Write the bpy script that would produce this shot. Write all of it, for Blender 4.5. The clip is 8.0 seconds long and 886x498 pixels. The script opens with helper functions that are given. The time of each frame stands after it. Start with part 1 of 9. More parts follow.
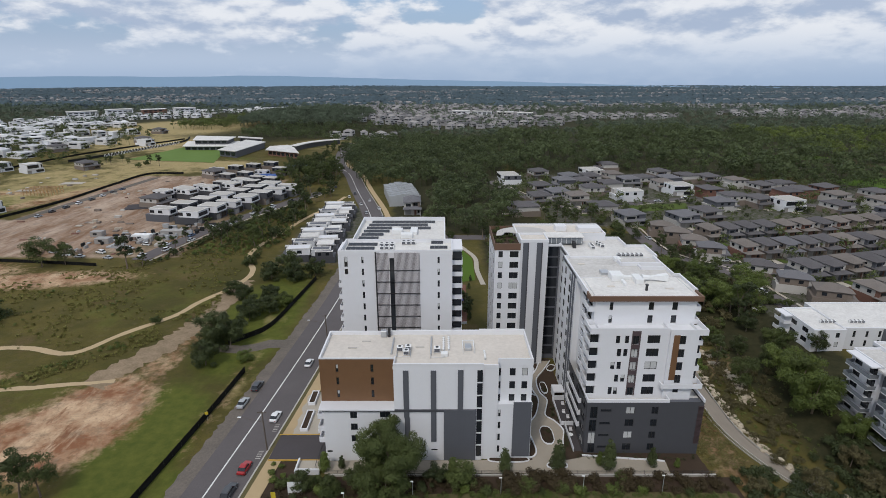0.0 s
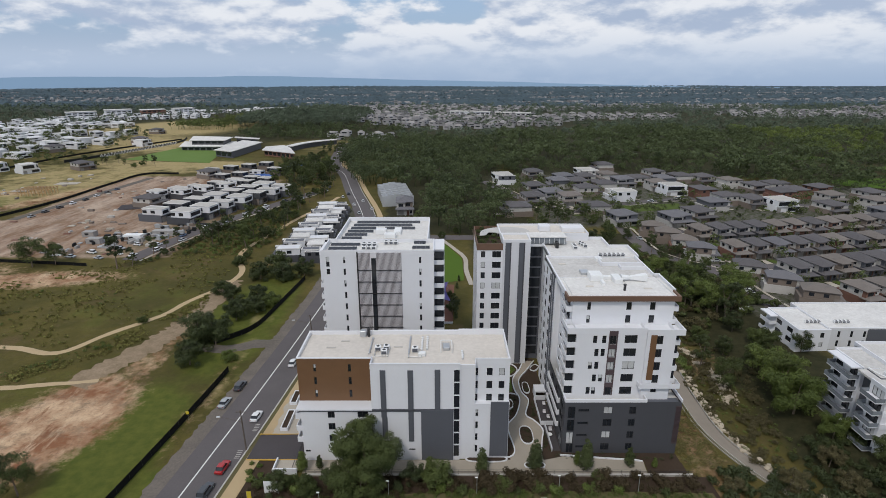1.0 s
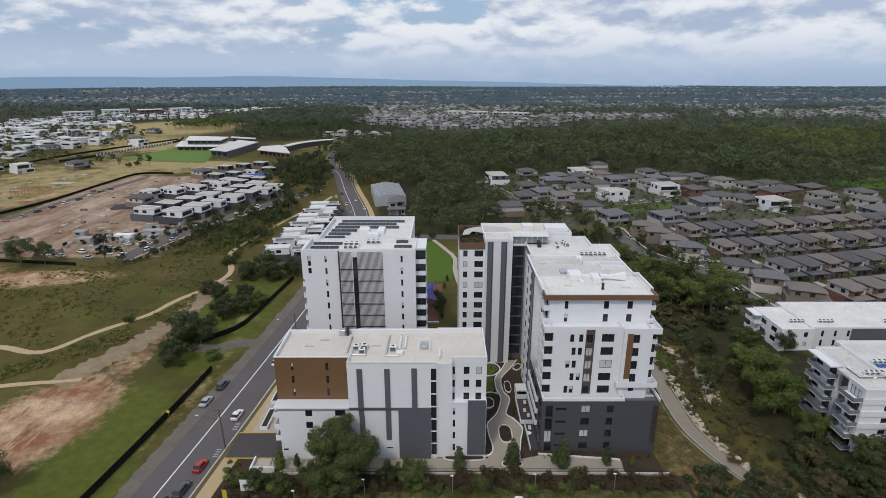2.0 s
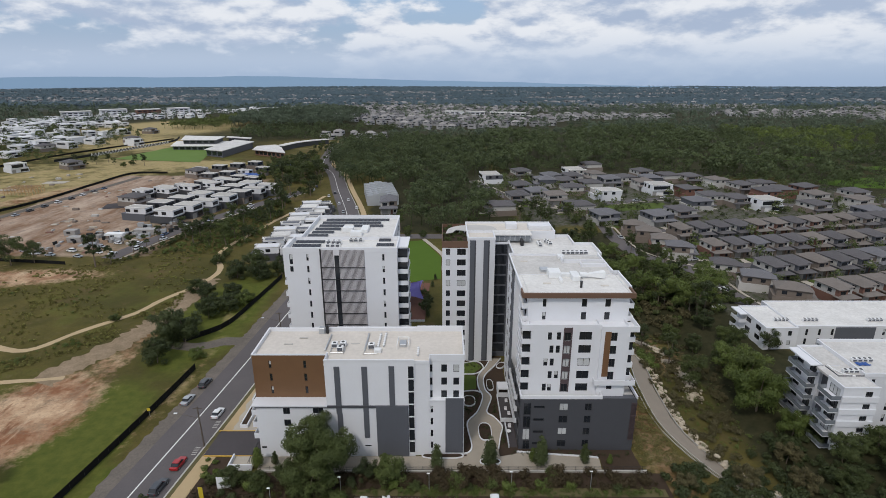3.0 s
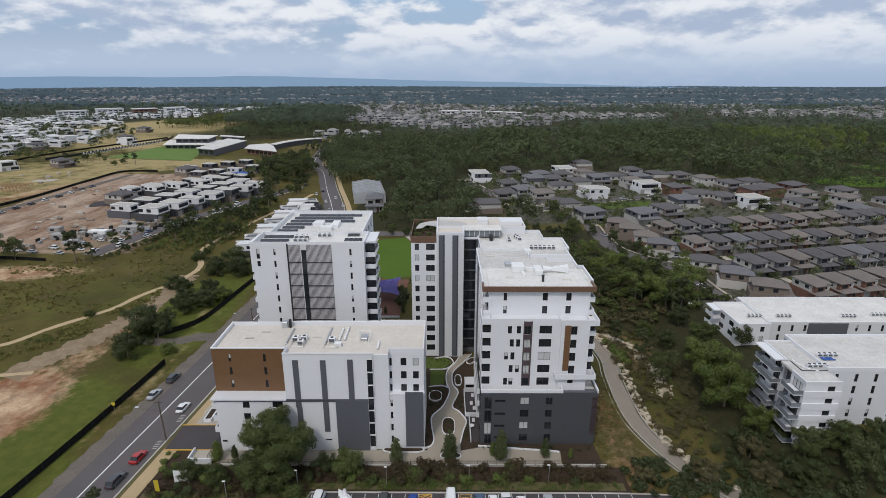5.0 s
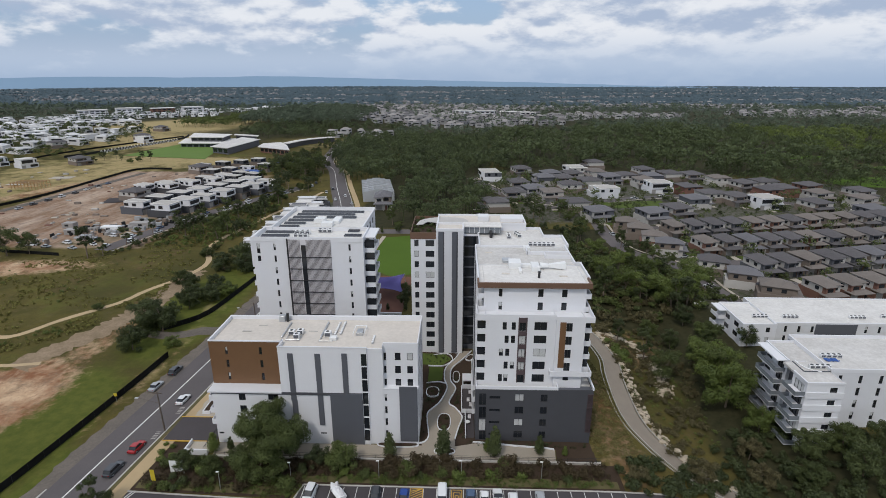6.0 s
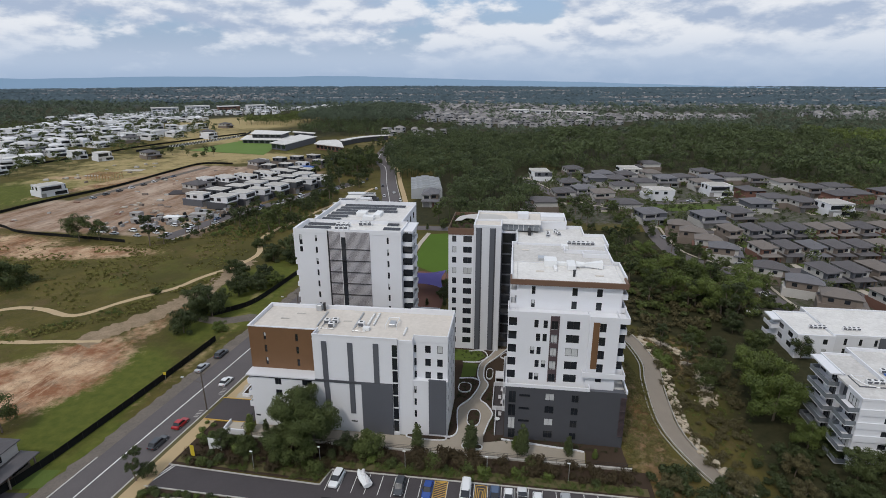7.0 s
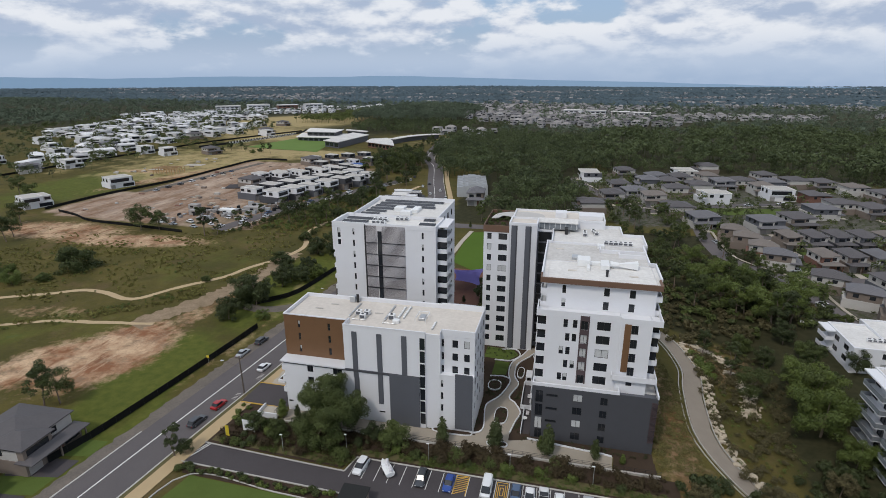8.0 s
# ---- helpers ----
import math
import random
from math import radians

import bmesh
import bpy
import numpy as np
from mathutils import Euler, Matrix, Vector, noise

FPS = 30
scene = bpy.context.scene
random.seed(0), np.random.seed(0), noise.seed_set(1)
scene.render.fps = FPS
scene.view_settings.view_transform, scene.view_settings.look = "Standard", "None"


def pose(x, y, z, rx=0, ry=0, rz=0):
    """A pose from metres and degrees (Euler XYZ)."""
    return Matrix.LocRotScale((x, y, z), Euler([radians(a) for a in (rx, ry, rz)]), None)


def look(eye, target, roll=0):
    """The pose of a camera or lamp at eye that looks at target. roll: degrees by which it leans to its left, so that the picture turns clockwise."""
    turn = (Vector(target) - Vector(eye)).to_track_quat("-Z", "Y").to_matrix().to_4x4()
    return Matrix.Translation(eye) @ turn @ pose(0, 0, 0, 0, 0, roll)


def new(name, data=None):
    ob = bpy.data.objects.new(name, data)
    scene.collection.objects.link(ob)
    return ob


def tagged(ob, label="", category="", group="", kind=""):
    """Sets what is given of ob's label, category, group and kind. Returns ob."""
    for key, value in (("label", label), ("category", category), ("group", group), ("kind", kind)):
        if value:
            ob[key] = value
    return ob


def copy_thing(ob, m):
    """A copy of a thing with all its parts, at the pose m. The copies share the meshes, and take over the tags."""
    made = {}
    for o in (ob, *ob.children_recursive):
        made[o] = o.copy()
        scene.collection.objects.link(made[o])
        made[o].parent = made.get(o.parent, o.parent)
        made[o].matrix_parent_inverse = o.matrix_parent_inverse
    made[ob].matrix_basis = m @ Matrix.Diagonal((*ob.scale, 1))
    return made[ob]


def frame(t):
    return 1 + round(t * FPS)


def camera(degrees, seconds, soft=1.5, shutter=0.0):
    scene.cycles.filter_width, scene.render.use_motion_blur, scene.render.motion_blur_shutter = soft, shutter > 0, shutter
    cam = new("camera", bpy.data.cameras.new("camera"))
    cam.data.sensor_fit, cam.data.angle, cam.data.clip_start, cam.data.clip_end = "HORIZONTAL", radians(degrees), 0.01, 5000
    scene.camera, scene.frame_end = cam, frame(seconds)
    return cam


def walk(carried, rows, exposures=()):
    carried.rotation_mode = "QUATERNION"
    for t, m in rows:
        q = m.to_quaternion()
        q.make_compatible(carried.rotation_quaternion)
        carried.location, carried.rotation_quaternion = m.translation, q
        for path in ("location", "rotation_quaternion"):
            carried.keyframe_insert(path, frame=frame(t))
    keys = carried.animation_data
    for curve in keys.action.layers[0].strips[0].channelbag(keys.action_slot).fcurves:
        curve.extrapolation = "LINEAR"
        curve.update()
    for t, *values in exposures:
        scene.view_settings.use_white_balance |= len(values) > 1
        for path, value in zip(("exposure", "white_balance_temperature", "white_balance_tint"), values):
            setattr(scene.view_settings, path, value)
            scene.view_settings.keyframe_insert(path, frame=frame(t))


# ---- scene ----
cam = camera(78.6, 8.0, 0.75)
METRES, EYE, TILT, LEAN, TURN = 36.0, 76.7, 0.0, 0.0, 0.0
ROWS = [
    (0.0, 0.0, 0.0, 0.0, -0.01, -18.13, 0.03),
    (0.5, 0.0694, -0.0017, -0.0002, 0.06, -18.11, 0.04),
    (1.0, 0.1375, -0.0054, -0.0004, 0.08, -18.1, 0.05),
    (2.5, 0.3367, -0.0157, -0.0106, 0.1, -18.08, 0.03),
    (3.0, 0.4004, -0.0187, -0.0174, 0.08, -18.07, 0.01),
    (3.5, 0.4613, -0.0206, -0.0252, 0.09, -18.06, 0.0),
    (4.0, 0.5211, -0.0226, -0.0341, 0.06, -18.05, -0.03),
    (4.5, 0.5796, -0.0239, -0.0442, 0.04, -18.05, -0.04),
    (6.0, 0.7524, -0.0321, -0.0832, 1.76, -18.03, 0.02),
    (6.5, 0.8089, -0.0359, -0.0971, 3.96, -18.04, 0.02),
    (7.0, 0.8652, -0.0385, -0.1107, 7.57, -18.04, 0.08),
    (7.5, 0.9256, -0.0396, -0.1242, 11.51, -18.03, 0.11),
    (8.0, 0.9862, -0.0355, -0.1344, 13.19, -18.03, 0.14),
]
walk(cam, [(t, pose(0, 0, EYE, TILT, LEAN, TURN) @ pose(METRES * x, METRES * y, METRES * z, 90 + pitch, roll, yaw)) for t, x, y, z, yaw, pitch, roll in ROWS], [(0.0, -0.12, 6550, 10), (8.0, -0.12, 6550, 10)])

# ---- world, sun ----
SUN_AZ, SUN_EL = radians(205), radians(52)      # compass azimuth of the sun, from +y clockwise
world = bpy.data.worlds.new("overcast_sky")
scene.world = world
world.use_nodes = True
wn, wl = world.node_tree.nodes, world.node_tree.links
wn.clear()


def wmath(op, a, b=None, c=None):
    n = wn.new("ShaderNodeMath")
    n.operation = op
    for i, v in enumerate((a, b, c)):
        if v is None:
            continue
        if isinstance(v, (int, float)):
            n.inputs[i].default_value = v
        else:
            wl.new(v, n.inputs[i])
    return n.outputs[0]


def wmix(f, a, b):
    n = wn.new("ShaderNodeMix")
    n.data_type = "RGBA"
    for s, v in ((n.inputs[0], f), (n.inputs[6], a), (n.inputs[7], b)):
        if isinstance(v, tuple):
            s.default_value = (*v, 1)
        elif isinstance(v, (int, float)):
            s.default_value = v
        else:
            wl.new(v, s)
    return n.outputs[2]


def wramp(f, lo, hi):
    n = wn.new("ShaderNodeMapRange")
    n.interpolation_type = "SMOOTHSTEP"
    n.inputs[1].default_value, n.inputs[2].default_value = lo, hi
    wl.new(f, n.inputs[0])
    return n.outputs[0]


sky = wn.new("ShaderNodeTexSky")
sky.sky_type = "NISHITA"
sky.sun_disc = False
sky.sun_elevation, sky.sun_rotation = SUN_EL, SUN_AZ
sky.air_density, sky.dust_density = 1.2, 2.0
coord = wn.new("ShaderNodeTexCoord")
sep = wn.new("ShaderNodeSeparateXYZ")
wl.new(coord.outputs["Generated"], sep.inputs[0])
dx, dy, dz = sep.outputs
def stretched(lift):
    """The direction, drawn out sideways, for flat-bottomed cloud banks."""
    c = wn.new("ShaderNodeCombineXYZ")
    wl.new(wmath("MULTIPLY", dx, 4.4), c.inputs[0])
    wl.new(wmath("MULTIPLY", dy, 4.4), c.inputs[1])
    wl.new(wmath("MULTIPLY_ADD", dz, 11.0, lift), c.inputs[2])
    return c.outputs[0]


def wnoise(scale, detail, rough, w, src):
    n = wn.new("ShaderNodeTexNoise")
    n.noise_dimensions = "4D"
    n.inputs["W"].default_value = w
    n.inputs["Scale"].default_value, n.inputs["Detail"].default_value, n.inputs["Roughness"].default_value = scale, detail, rough
    wl.new(src, n.inputs["Vector"])
    return n.outputs[0]


blue = wn.new("ShaderNodeVectorMath")
blue.operation = "SCALE"
blue.inputs["Scale"].default_value = 0.12
wl.new(sky.outputs[0], blue.inputs[0])
here, above = stretched(0.0), stretched(0.15)
puff, puff_up = wnoise(1.7, 10, 0.56, 2.4, here), wnoise(1.7, 10, 0.56, 2.4, above)
bank = wnoise(0.62, 4, 0.5, 6.2, here)
mass = wmath("MULTIPLY_ADD", bank, 0.7, puff)
cover = wramp(wmath("ADD", mass, wmath("MULTIPLY", wramp(dz, 0.02, 0.07), 0.10)), 0.79, 0.90)
lit = wmath("MULTIPLY_ADD", wmath("SUBTRACT", puff, puff_up), 3.8, 0.5)
thick = wramp(mass, 0.86, 1.12)
shade = wmath("SUBTRACT", lit, wmath("MULTIPLY", thick, 0.22))
cloud = wmix(wramp(shade, 0.1, 0.78), (0.43, 0.525, 0.695), (0.875, 0.91, 0.97))
gap = wmix(0.65, blue.outputs[0], (0.33, 0.50, 0.80))
veil = wmix(cover, gap, cloud)
haze = wramp(dz, 0.004, 0.075)
low = wmix(wramp(dz, -0.02, 0.03), (0.39, 0.51, 0.70), (0.53, 0.635, 0.80))
hazy = wmath("MULTIPLY_ADD", haze, 0.86, 0.08)
skycol = wmix(hazy, low, veil)
back = wn.new("ShaderNodeBackground")
back.inputs[1].default_value = 1.0
wl.new(skycol, back.inputs[0])
wout = wn.new("ShaderNodeOutputWorld")
wl.new(back.outputs[0], wout.inputs[0])

sun = new("sun", bpy.data.lights.new("sun", "SUN"))
sun.data.energy, sun.data.angle, sun.data.color = 1.65, radians(8), (1.0, 0.945, 0.875)
sun.matrix_world = look((0, 0, 300), (-math.sin(SUN_AZ) * math.cos(SUN_EL), -math.cos(SUN_AZ) * math.cos(SUN_EL), 300 - math.sin(SUN_EL)))

# ---- materials ----
def mat(name, col, rough=0.8, var=0.25, scale=0.5, fine=8.0, metal=0.0, bump=0.15, tint=None, per="object", spec=0.5, coat=0.0):
    """A procedural surface: two scales of variation, relief, and a shift from piece to piece."""
    m = bpy.data.materials.new(name)
    m.use_nodes = True
    n, l = m.node_tree.nodes, m.node_tree.links
    b = n["Principled BSDF"]
    b.inputs["Roughness"].default_value, b.inputs["Metallic"].default_value = rough, metal
    b.inputs["Specular IOR Level"].default_value = spec
    b.inputs["Coat Weight"].default_value = coat
    geo = n.new("ShaderNodeNewGeometry")
    big, small = n.new("ShaderNodeTexNoise"), n.new("ShaderNodeTexNoise")
    for t, s, d in ((big, scale, 5), (small, fine, 4)):
        t.inputs["Scale"].default_value, t.inputs["Detail"].default_value, t.inputs["Roughness"].default_value = s, d, 0.65
        l.new(geo.outputs["Position"], t.inputs["Vector"])
    info = n.new("ShaderNodeObjectInfo")
    rnd = info.outputs["Random"] if per == "object" else geo.outputs["Random Per Island"]
    if per == "leaf":
        tone = n.new("ShaderNodeAttribute")
        tone.attribute_name = "tone"
        both = n.new("ShaderNodeMath")
        both.operation = "MULTIPLY_ADD"
        l.new(tone.outputs["Fac"], both.inputs[0])
        both.inputs[1].default_value = 1.9
        l.new(info.outputs["Random"], both.inputs[2])
        mixed = n.new("ShaderNodeMath")
        mixed.operation = "MULTIPLY_ADD"
        l.new(geo.outputs["Random Per Island"], mixed.inputs[0])
        mixed.inputs[1].default_value = 0.4
        l.new(both.outputs[0], mixed.inputs[2])
        rnd = mixed.outputs[0]
    add = n.new("ShaderNodeMath")
    add.operation = "ADD"
    l.new(big.outputs[0], add.inputs[0])
    l.new(small.outputs[0], add.inputs[1])
    add2 = n.new("ShaderNodeMath")
    add2.operation = "MULTIPLY_ADD"
    l.new(rnd, add2.inputs[0])
    add2.inputs[1].default_value = {"object": 0.5, "island": 1.0, "leaf": 0.7}[per]
    l.new(add.outputs[0], add2.inputs[2])
    ramp = n.new("ShaderNodeMapRange")
    ramp.inputs[1].default_value, ramp.inputs[2].default_value = (0.75, 1.75) if per == "object" else (0.8, 2.2)
    l.new(add2.outputs[0], ramp.inputs[0])
    mix = n.new("ShaderNodeMix")
    mix.data_type = "RGBA"
    other = tint or tuple(c * 0.6 for c in col)
    mix.inputs[6].default_value = (*[c * (1 - var) + o * var for c, o in zip(col, other)], 1)
    mix.inputs[7].default_value = (*[min(1, c * (1 + 0.35 * var)) for c in col], 1)
    l.new(ramp.outputs[0], mix.inputs[0])
    l.new(mix.outputs[2], b.inputs["Base Color"])
    if bump:
        bp = n.new("ShaderNodeBump")
        bp.inputs["Strength"].default_value, bp.inputs["Distance"].default_value = bump, 0.05
        l.new(small.outputs[0], bp.inputs["Height"])
        l.new(bp.outputs[0], b.inputs["Normal"])
    return m


WHITE = mat("white_render", (0.675, 0.683, 0.71), 0.75, 0.14, 0.25, 3, bump=0.05, tint=(0.6, 0.6, 0.6))
WHITE2 = mat("white_panel", (0.615, 0.622, 0.645), 0.7, 0.14, 0.3, 3, bump=0.05)
GREY = mat("charcoal_cladding", (0.064, 0.066, 0.075), 0.6, 0.25, 0.4, 4, bump=0.05)
MIDGREY = mat("slate_grey_panel", (0.094, 0.099, 0.115), 0.6, 0.2, 0.4, 4, bump=0.05)
BROWN = mat("timber_look_cladding", (0.155, 0.08, 0.036), 0.6, 0.3, 0.5, 6, bump=0.1)
BROWN2 = mat("brown_fascia", (0.145, 0.082, 0.052), 0.6, 0.25, 0.5, 6, bump=0.1)
ROOFW = mat("pale_roof_membrane", (0.58, 0.57, 0.55), 0.85, 0.7, 0.16, 1.2, bump=0.1, tint=(0.36, 0.34, 0.32))
ROOFB = mat("beige_concrete_roof", (0.60, 0.555, 0.50), 0.9, 0.35, 0.13, 1.2, bump=0.1, tint=(0.27, 0.24, 0.21))
GLASS = mat("dark_window_glass", (0.018, 0.021, 0.026), 0.08, 0.5, 0.6, 2, bump=0.0, spec=0.6)
BLIND = mat("window_with_pale_blind", (0.52, 0.53, 0.53), 0.25, 0.4, 1.0, 4, bump=0.0, spec=0.6)
FRAME = mat("black_aluminium_frame", (0.02, 0.02, 0.022), 0.4, 0.2, 1, 6, bump=0.0)
STEEL = mat("galvanised_steel", (0.52, 0.54, 0.56), 0.4, 0.3, 1.0, 8, metal=0.7, bump=0.05)
UNITW = mat("white_metal_casing", (0.74, 0.75, 0.75), 0.45, 0.2, 1.0, 6, bump=0.03)
SOLAR = mat("solar_panel", (0.012, 0.014, 0.022), 0.15, 0.3, 1.0, 4, bump=0.0)
SLAT = mat("grey_brown_slat", (0.155, 0.138, 0.142), 0.6, 0.2, 0.5, 6, bump=0.0)
SCREENBACK = mat("pale_screen_backing", (0.60, 0.585, 0.60), 0.7, 0.2, 0.5, 6, bump=0.0)
MAUVE = mat("mauve_brown_panel", (0.075, 0.052, 0.056), 0.6, 0.2, 0.5, 6, bump=0.05)
BALU = mat("smoked_glass_balustrade", (0.19, 0.21, 0.23), 0.1, 0.3, 1, 4, bump=0.0)
ASPHALT = mat("asphalt", (0.128, 0.114, 0.114), 0.9, 0.45, 0.12, 3.0, bump=0.3, tint=(0.075, 0.072, 0.076), spec=0.15)
ASPHALT2 = mat("dark_asphalt", (0.07, 0.063, 0.066), 0.9, 0.4, 0.15, 3.0, bump=0.3, spec=0.15)
SHOULDER = mat("gravel_shoulder", (0.15, 0.128, 0.11), 0.95, 0.85, 0.22, 2.2, bump=0.4, tint=(0.07, 0.066, 0.058), spec=0.15)
LINE = mat("white_road_paint", (0.62, 0.62, 0.6), 0.7, 0.35, 1.0, 8.0, bump=0.05)
YPAINT = mat("yellow_road_paint", (0.50, 0.30, 0.05), 0.7, 0.35, 1.0, 8.0, bump=0.05)
KERB = mat("concrete_kerb", (0.42, 0.40, 0.37), 0.9, 0.35, 0.6, 5.0, bump=0.2)
SANDPATH = mat("tan_footpath", (0.40, 0.30, 0.17), 0.9, 0.3, 0.3, 4.0, bump=0.15, tint=(0.28, 0.19, 0.1))
DIRTPATH = mat("pale_dirt_path", (0.46, 0.345, 0.205), 0.95, 0.4, 0.3, 3.0, bump=0.2)
PAVE = mat("pale_paving", (0.40, 0.36, 0.30), 0.9, 0.3, 0.5, 4.0, bump=0.15)
GREYPATH = mat("grey_gravel_track", (0.265, 0.225, 0.18), 0.95, 0.35, 0.3, 3.0, bump=0.3)
VERGE = mat("worn_verge_grass", (0.105, 0.10, 0.042), 0.95, 0.6, 0.3, 3.0, bump=0.4, tint=(0.10, 0.075, 0.045), spec=0.15)
SOIL = mat("dark_mulch", (0.052, 0.036, 0.025), 0.95, 0.5, 0.8, 5.0, bump=0.5, spec=0.15)
LAWN = mat("mown_lawn", (0.08, 0.112, 0.026), 0.95, 0.45, 0.25, 5.0, bump=0.4, tint=(0.05, 0.07, 0.015), spec=0.15)
FENCECLOTH = mat("black_fence_cloth", (0.012, 0.013, 0.013), 0.9, 0.3, 1.0, 6.0, bump=0.1)
STRAW = mat("straw_coloured_tussock", (0.17, 0.15, 0.06), 0.9, 0.7, 0.3, 1.5, per="island", bump=0.0, tint=(0.08, 0.08, 0.03), spec=0.15)
TILE_A = mat("charcoal_roof_tile", (0.108, 0.102, 0.106), 0.75, 0.35, 0.5, 3.0, bump=0.4, spec=0.15)
TURF = mat("irrigated_turf", (0.07, 0.122, 0.016), 0.95, 0.3, 0.1, 3.0, bump=0.2, spec=0.15)
TILE_B = mat("grey_brown_roof_tile", (0.172, 0.152, 0.138), 0.75, 0.35, 0.5, 3.0, bump=0.4, spec=0.15)
TILE_C = mat("slate_roof_sheet", (0.140, 0.138, 0.148), 0.6, 0.3, 0.5, 3.0, bump=0.3, spec=0.15)
BRICK_A = mat("grey_brown_brick", (0.19, 0.155, 0.13), 0.85, 0.35, 0.5, 6.0, bump=0.3)
BRICK_B = mat("red_brown_brick", (0.17, 0.085, 0.062), 0.85, 0.35, 0.5, 6.0, bump=0.3)
CREAM = mat("cream_render", (0.44, 0.425, 0.405), 0.8, 0.35, 0.5, 5.0, bump=0.1)
GARAGE = mat("garage_door_panel", (0.30, 0.29, 0.28), 0.6, 0.4, 0.5, 5.0, bump=0.05)
BARK = mat("eucalypt_bark", (0.17, 0.13, 0.10), 0.9, 0.5, 0.8, 5.0, bump=0.5)
LEAF_A = mat("dark_green_foliage", (0.064, 0.08, 0.026), 0.6, 0.85, 0.22, 1.0, per="leaf", bump=0.0, tint=(0.015, 0.023, 0.010), spec=0.25)
LEAF_B = mat("olive_green_foliage", (0.076, 0.096, 0.026), 0.7, 0.85, 0.16, 0.8, per="leaf", bump=0.0, tint=(0.018, 0.026, 0.012), spec=0.25)
LEAF_C = mat("fresh_green_foliage", (0.10, 0.128, 0.03), 0.6, 0.75, 0.3, 1.5, per="leaf", bump=0.0, tint=(0.035, 0.055, 0.01), spec=0.25)
LEAF_D = mat("rusty_shrub_foliage", (0.058, 0.044, 0.023), 0.8, 0.8, 0.3, 1.5, per="island", bump=0.0, tint=(0.03, 0.022, 0.012), spec=0.2)
LEAF_E = mat("brown_olive_scrub", (0.10, 0.09, 0.042), 0.7, 0.85, 0.15, 1.0, per="island", bump=0.0, tint=(0.045, 0.036, 0.018), spec=0.2)
# farthest foliage: the blue of distance haze is mixed into its colour
LEAF_FAR = mat("haze_blue_woodland", (0.074, 0.105, 0.124), 0.9, 0.55, 0.006, 0.03, per="island", bump=0.0, tint=(0.036, 0.05, 0.056), spec=0.1)
FIELD = mat("rough_meadow_tufts", (0.15, 0.152, 0.045), 0.9, 0.7, 0.04, 0.8, per="island", bump=0.0, tint=(0.12, 0.088, 0.035), spec=0.15)
ROCK = mat("pale_sandstone", (0.44, 0.375, 0.285), 0.9, 0.8, 0.6, 4.0, bump=0.4)
BLUEGREY = mat("haze_blue_range", (0.08, 0.10, 0.13), 1.0, 0.2, 0.002, 0.01, bump=0.0, spec=0.0)
SAIL = mat("purple_shade_cloth", (0.165, 0.14, 0.41), 0.8, 0.2, 0.4, 4.0, bump=0.05)
TIMBER = mat("raw_timber_frame", (0.42, 0.27, 0.13), 0.8, 0.3, 0.5, 5.0, bump=0.1)
BLUETARP = mat("blue_tarpaulin", (0.03, 0.09, 0.30), 0.6, 0.3, 0.5, 4.0, bump=0.1)
REDEARTH = mat("rust_playground_surface", (0.13, 0.055, 0.035), 0.95, 0.35, 0.4, 4.0, bump=0.2)
YELLOW = mat("yellow_banner_cloth", (0.55, 0.42, 0.03), 0.7, 0.2, 0.8, 5, bump=0.05)
POLE = mat("weathered_timber_pole", (0.11, 0.09, 0.075), 0.9, 0.35, 0.8, 6, bump=0.3)
RUBBER = mat("black_rubber", (0.015, 0.015, 0.016), 0.8, 0.2, 2, 10, bump=0.05)
LAMPRED = mat("red_tail_lens", (0.25, 0.01, 0.01), 0.2, 0.1, 2, 8, bump=0.0)
LAMPCLEAR = mat("clear_lamp_lens", (0.6, 0.6, 0.6), 0.1, 0.1, 2, 8, bump=0.0)


def paint(name, col):
    return mat(name, col, 0.3, 0.08, 1.0, 6.0, bump=0.0, coat=0.6)


LEAF_DARK = mat("deep_green_bushland", (0.06, 0.078, 0.032), 0.6, 0.85, 0.1, 0.6, per="leaf", bump=0.0, tint=(0.013, 0.021, 0.011), spec=0.2)
DIRTTRACK = mat("worn_earth_track", (0.31, 0.235, 0.165), 0.95, 0.8, 0.22, 2.0, bump=0.3, tint=(0.12, 0.09, 0.05), spec=0.1)
SPORT = mat("bright_sports_turf", (0.115, 0.18, 0.045), 0.95, 0.3, 0.05, 1.0, bump=0.2, spec=0.15)
PALEGREY = mat("pale_grey_cladding", (0.36, 0.375, 0.39), 0.7, 0.2, 0.3, 3.0, bump=0.05)
# mid-distance foliage, paled and blued in colour to imitate air haze
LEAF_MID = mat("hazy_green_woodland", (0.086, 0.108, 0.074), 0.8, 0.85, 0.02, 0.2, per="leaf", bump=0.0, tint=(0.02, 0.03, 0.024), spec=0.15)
COURTPAVE = mat("warm_grey_court_paving", (0.33, 0.29, 0.235), 0.9, 0.3, 0.5, 4.0, bump=0.15)
P_WHITE, P_SILVER, P_RED = paint("white_car_paint", (0.72, 0.73, 0.74)), paint("silver_car_paint", (0.36, 0.38, 0.40)), paint("red_car_paint", (0.36, 0.012, 0.014))
P_DARK, P_BLUE, P_NAVY = paint("charcoal_car_paint", (0.045, 0.05, 0.058)), paint("blue_car_paint", (0.012, 0.055, 0.26)), paint("steel_blue_car_paint", (0.06, 0.10, 0.18))

# emission gives the range its haze blue; nothing there is a lamp
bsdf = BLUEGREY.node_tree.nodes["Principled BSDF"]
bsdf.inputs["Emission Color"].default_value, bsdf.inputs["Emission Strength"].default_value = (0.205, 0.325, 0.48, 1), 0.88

# ---- builders ----
ORIGIN = {}


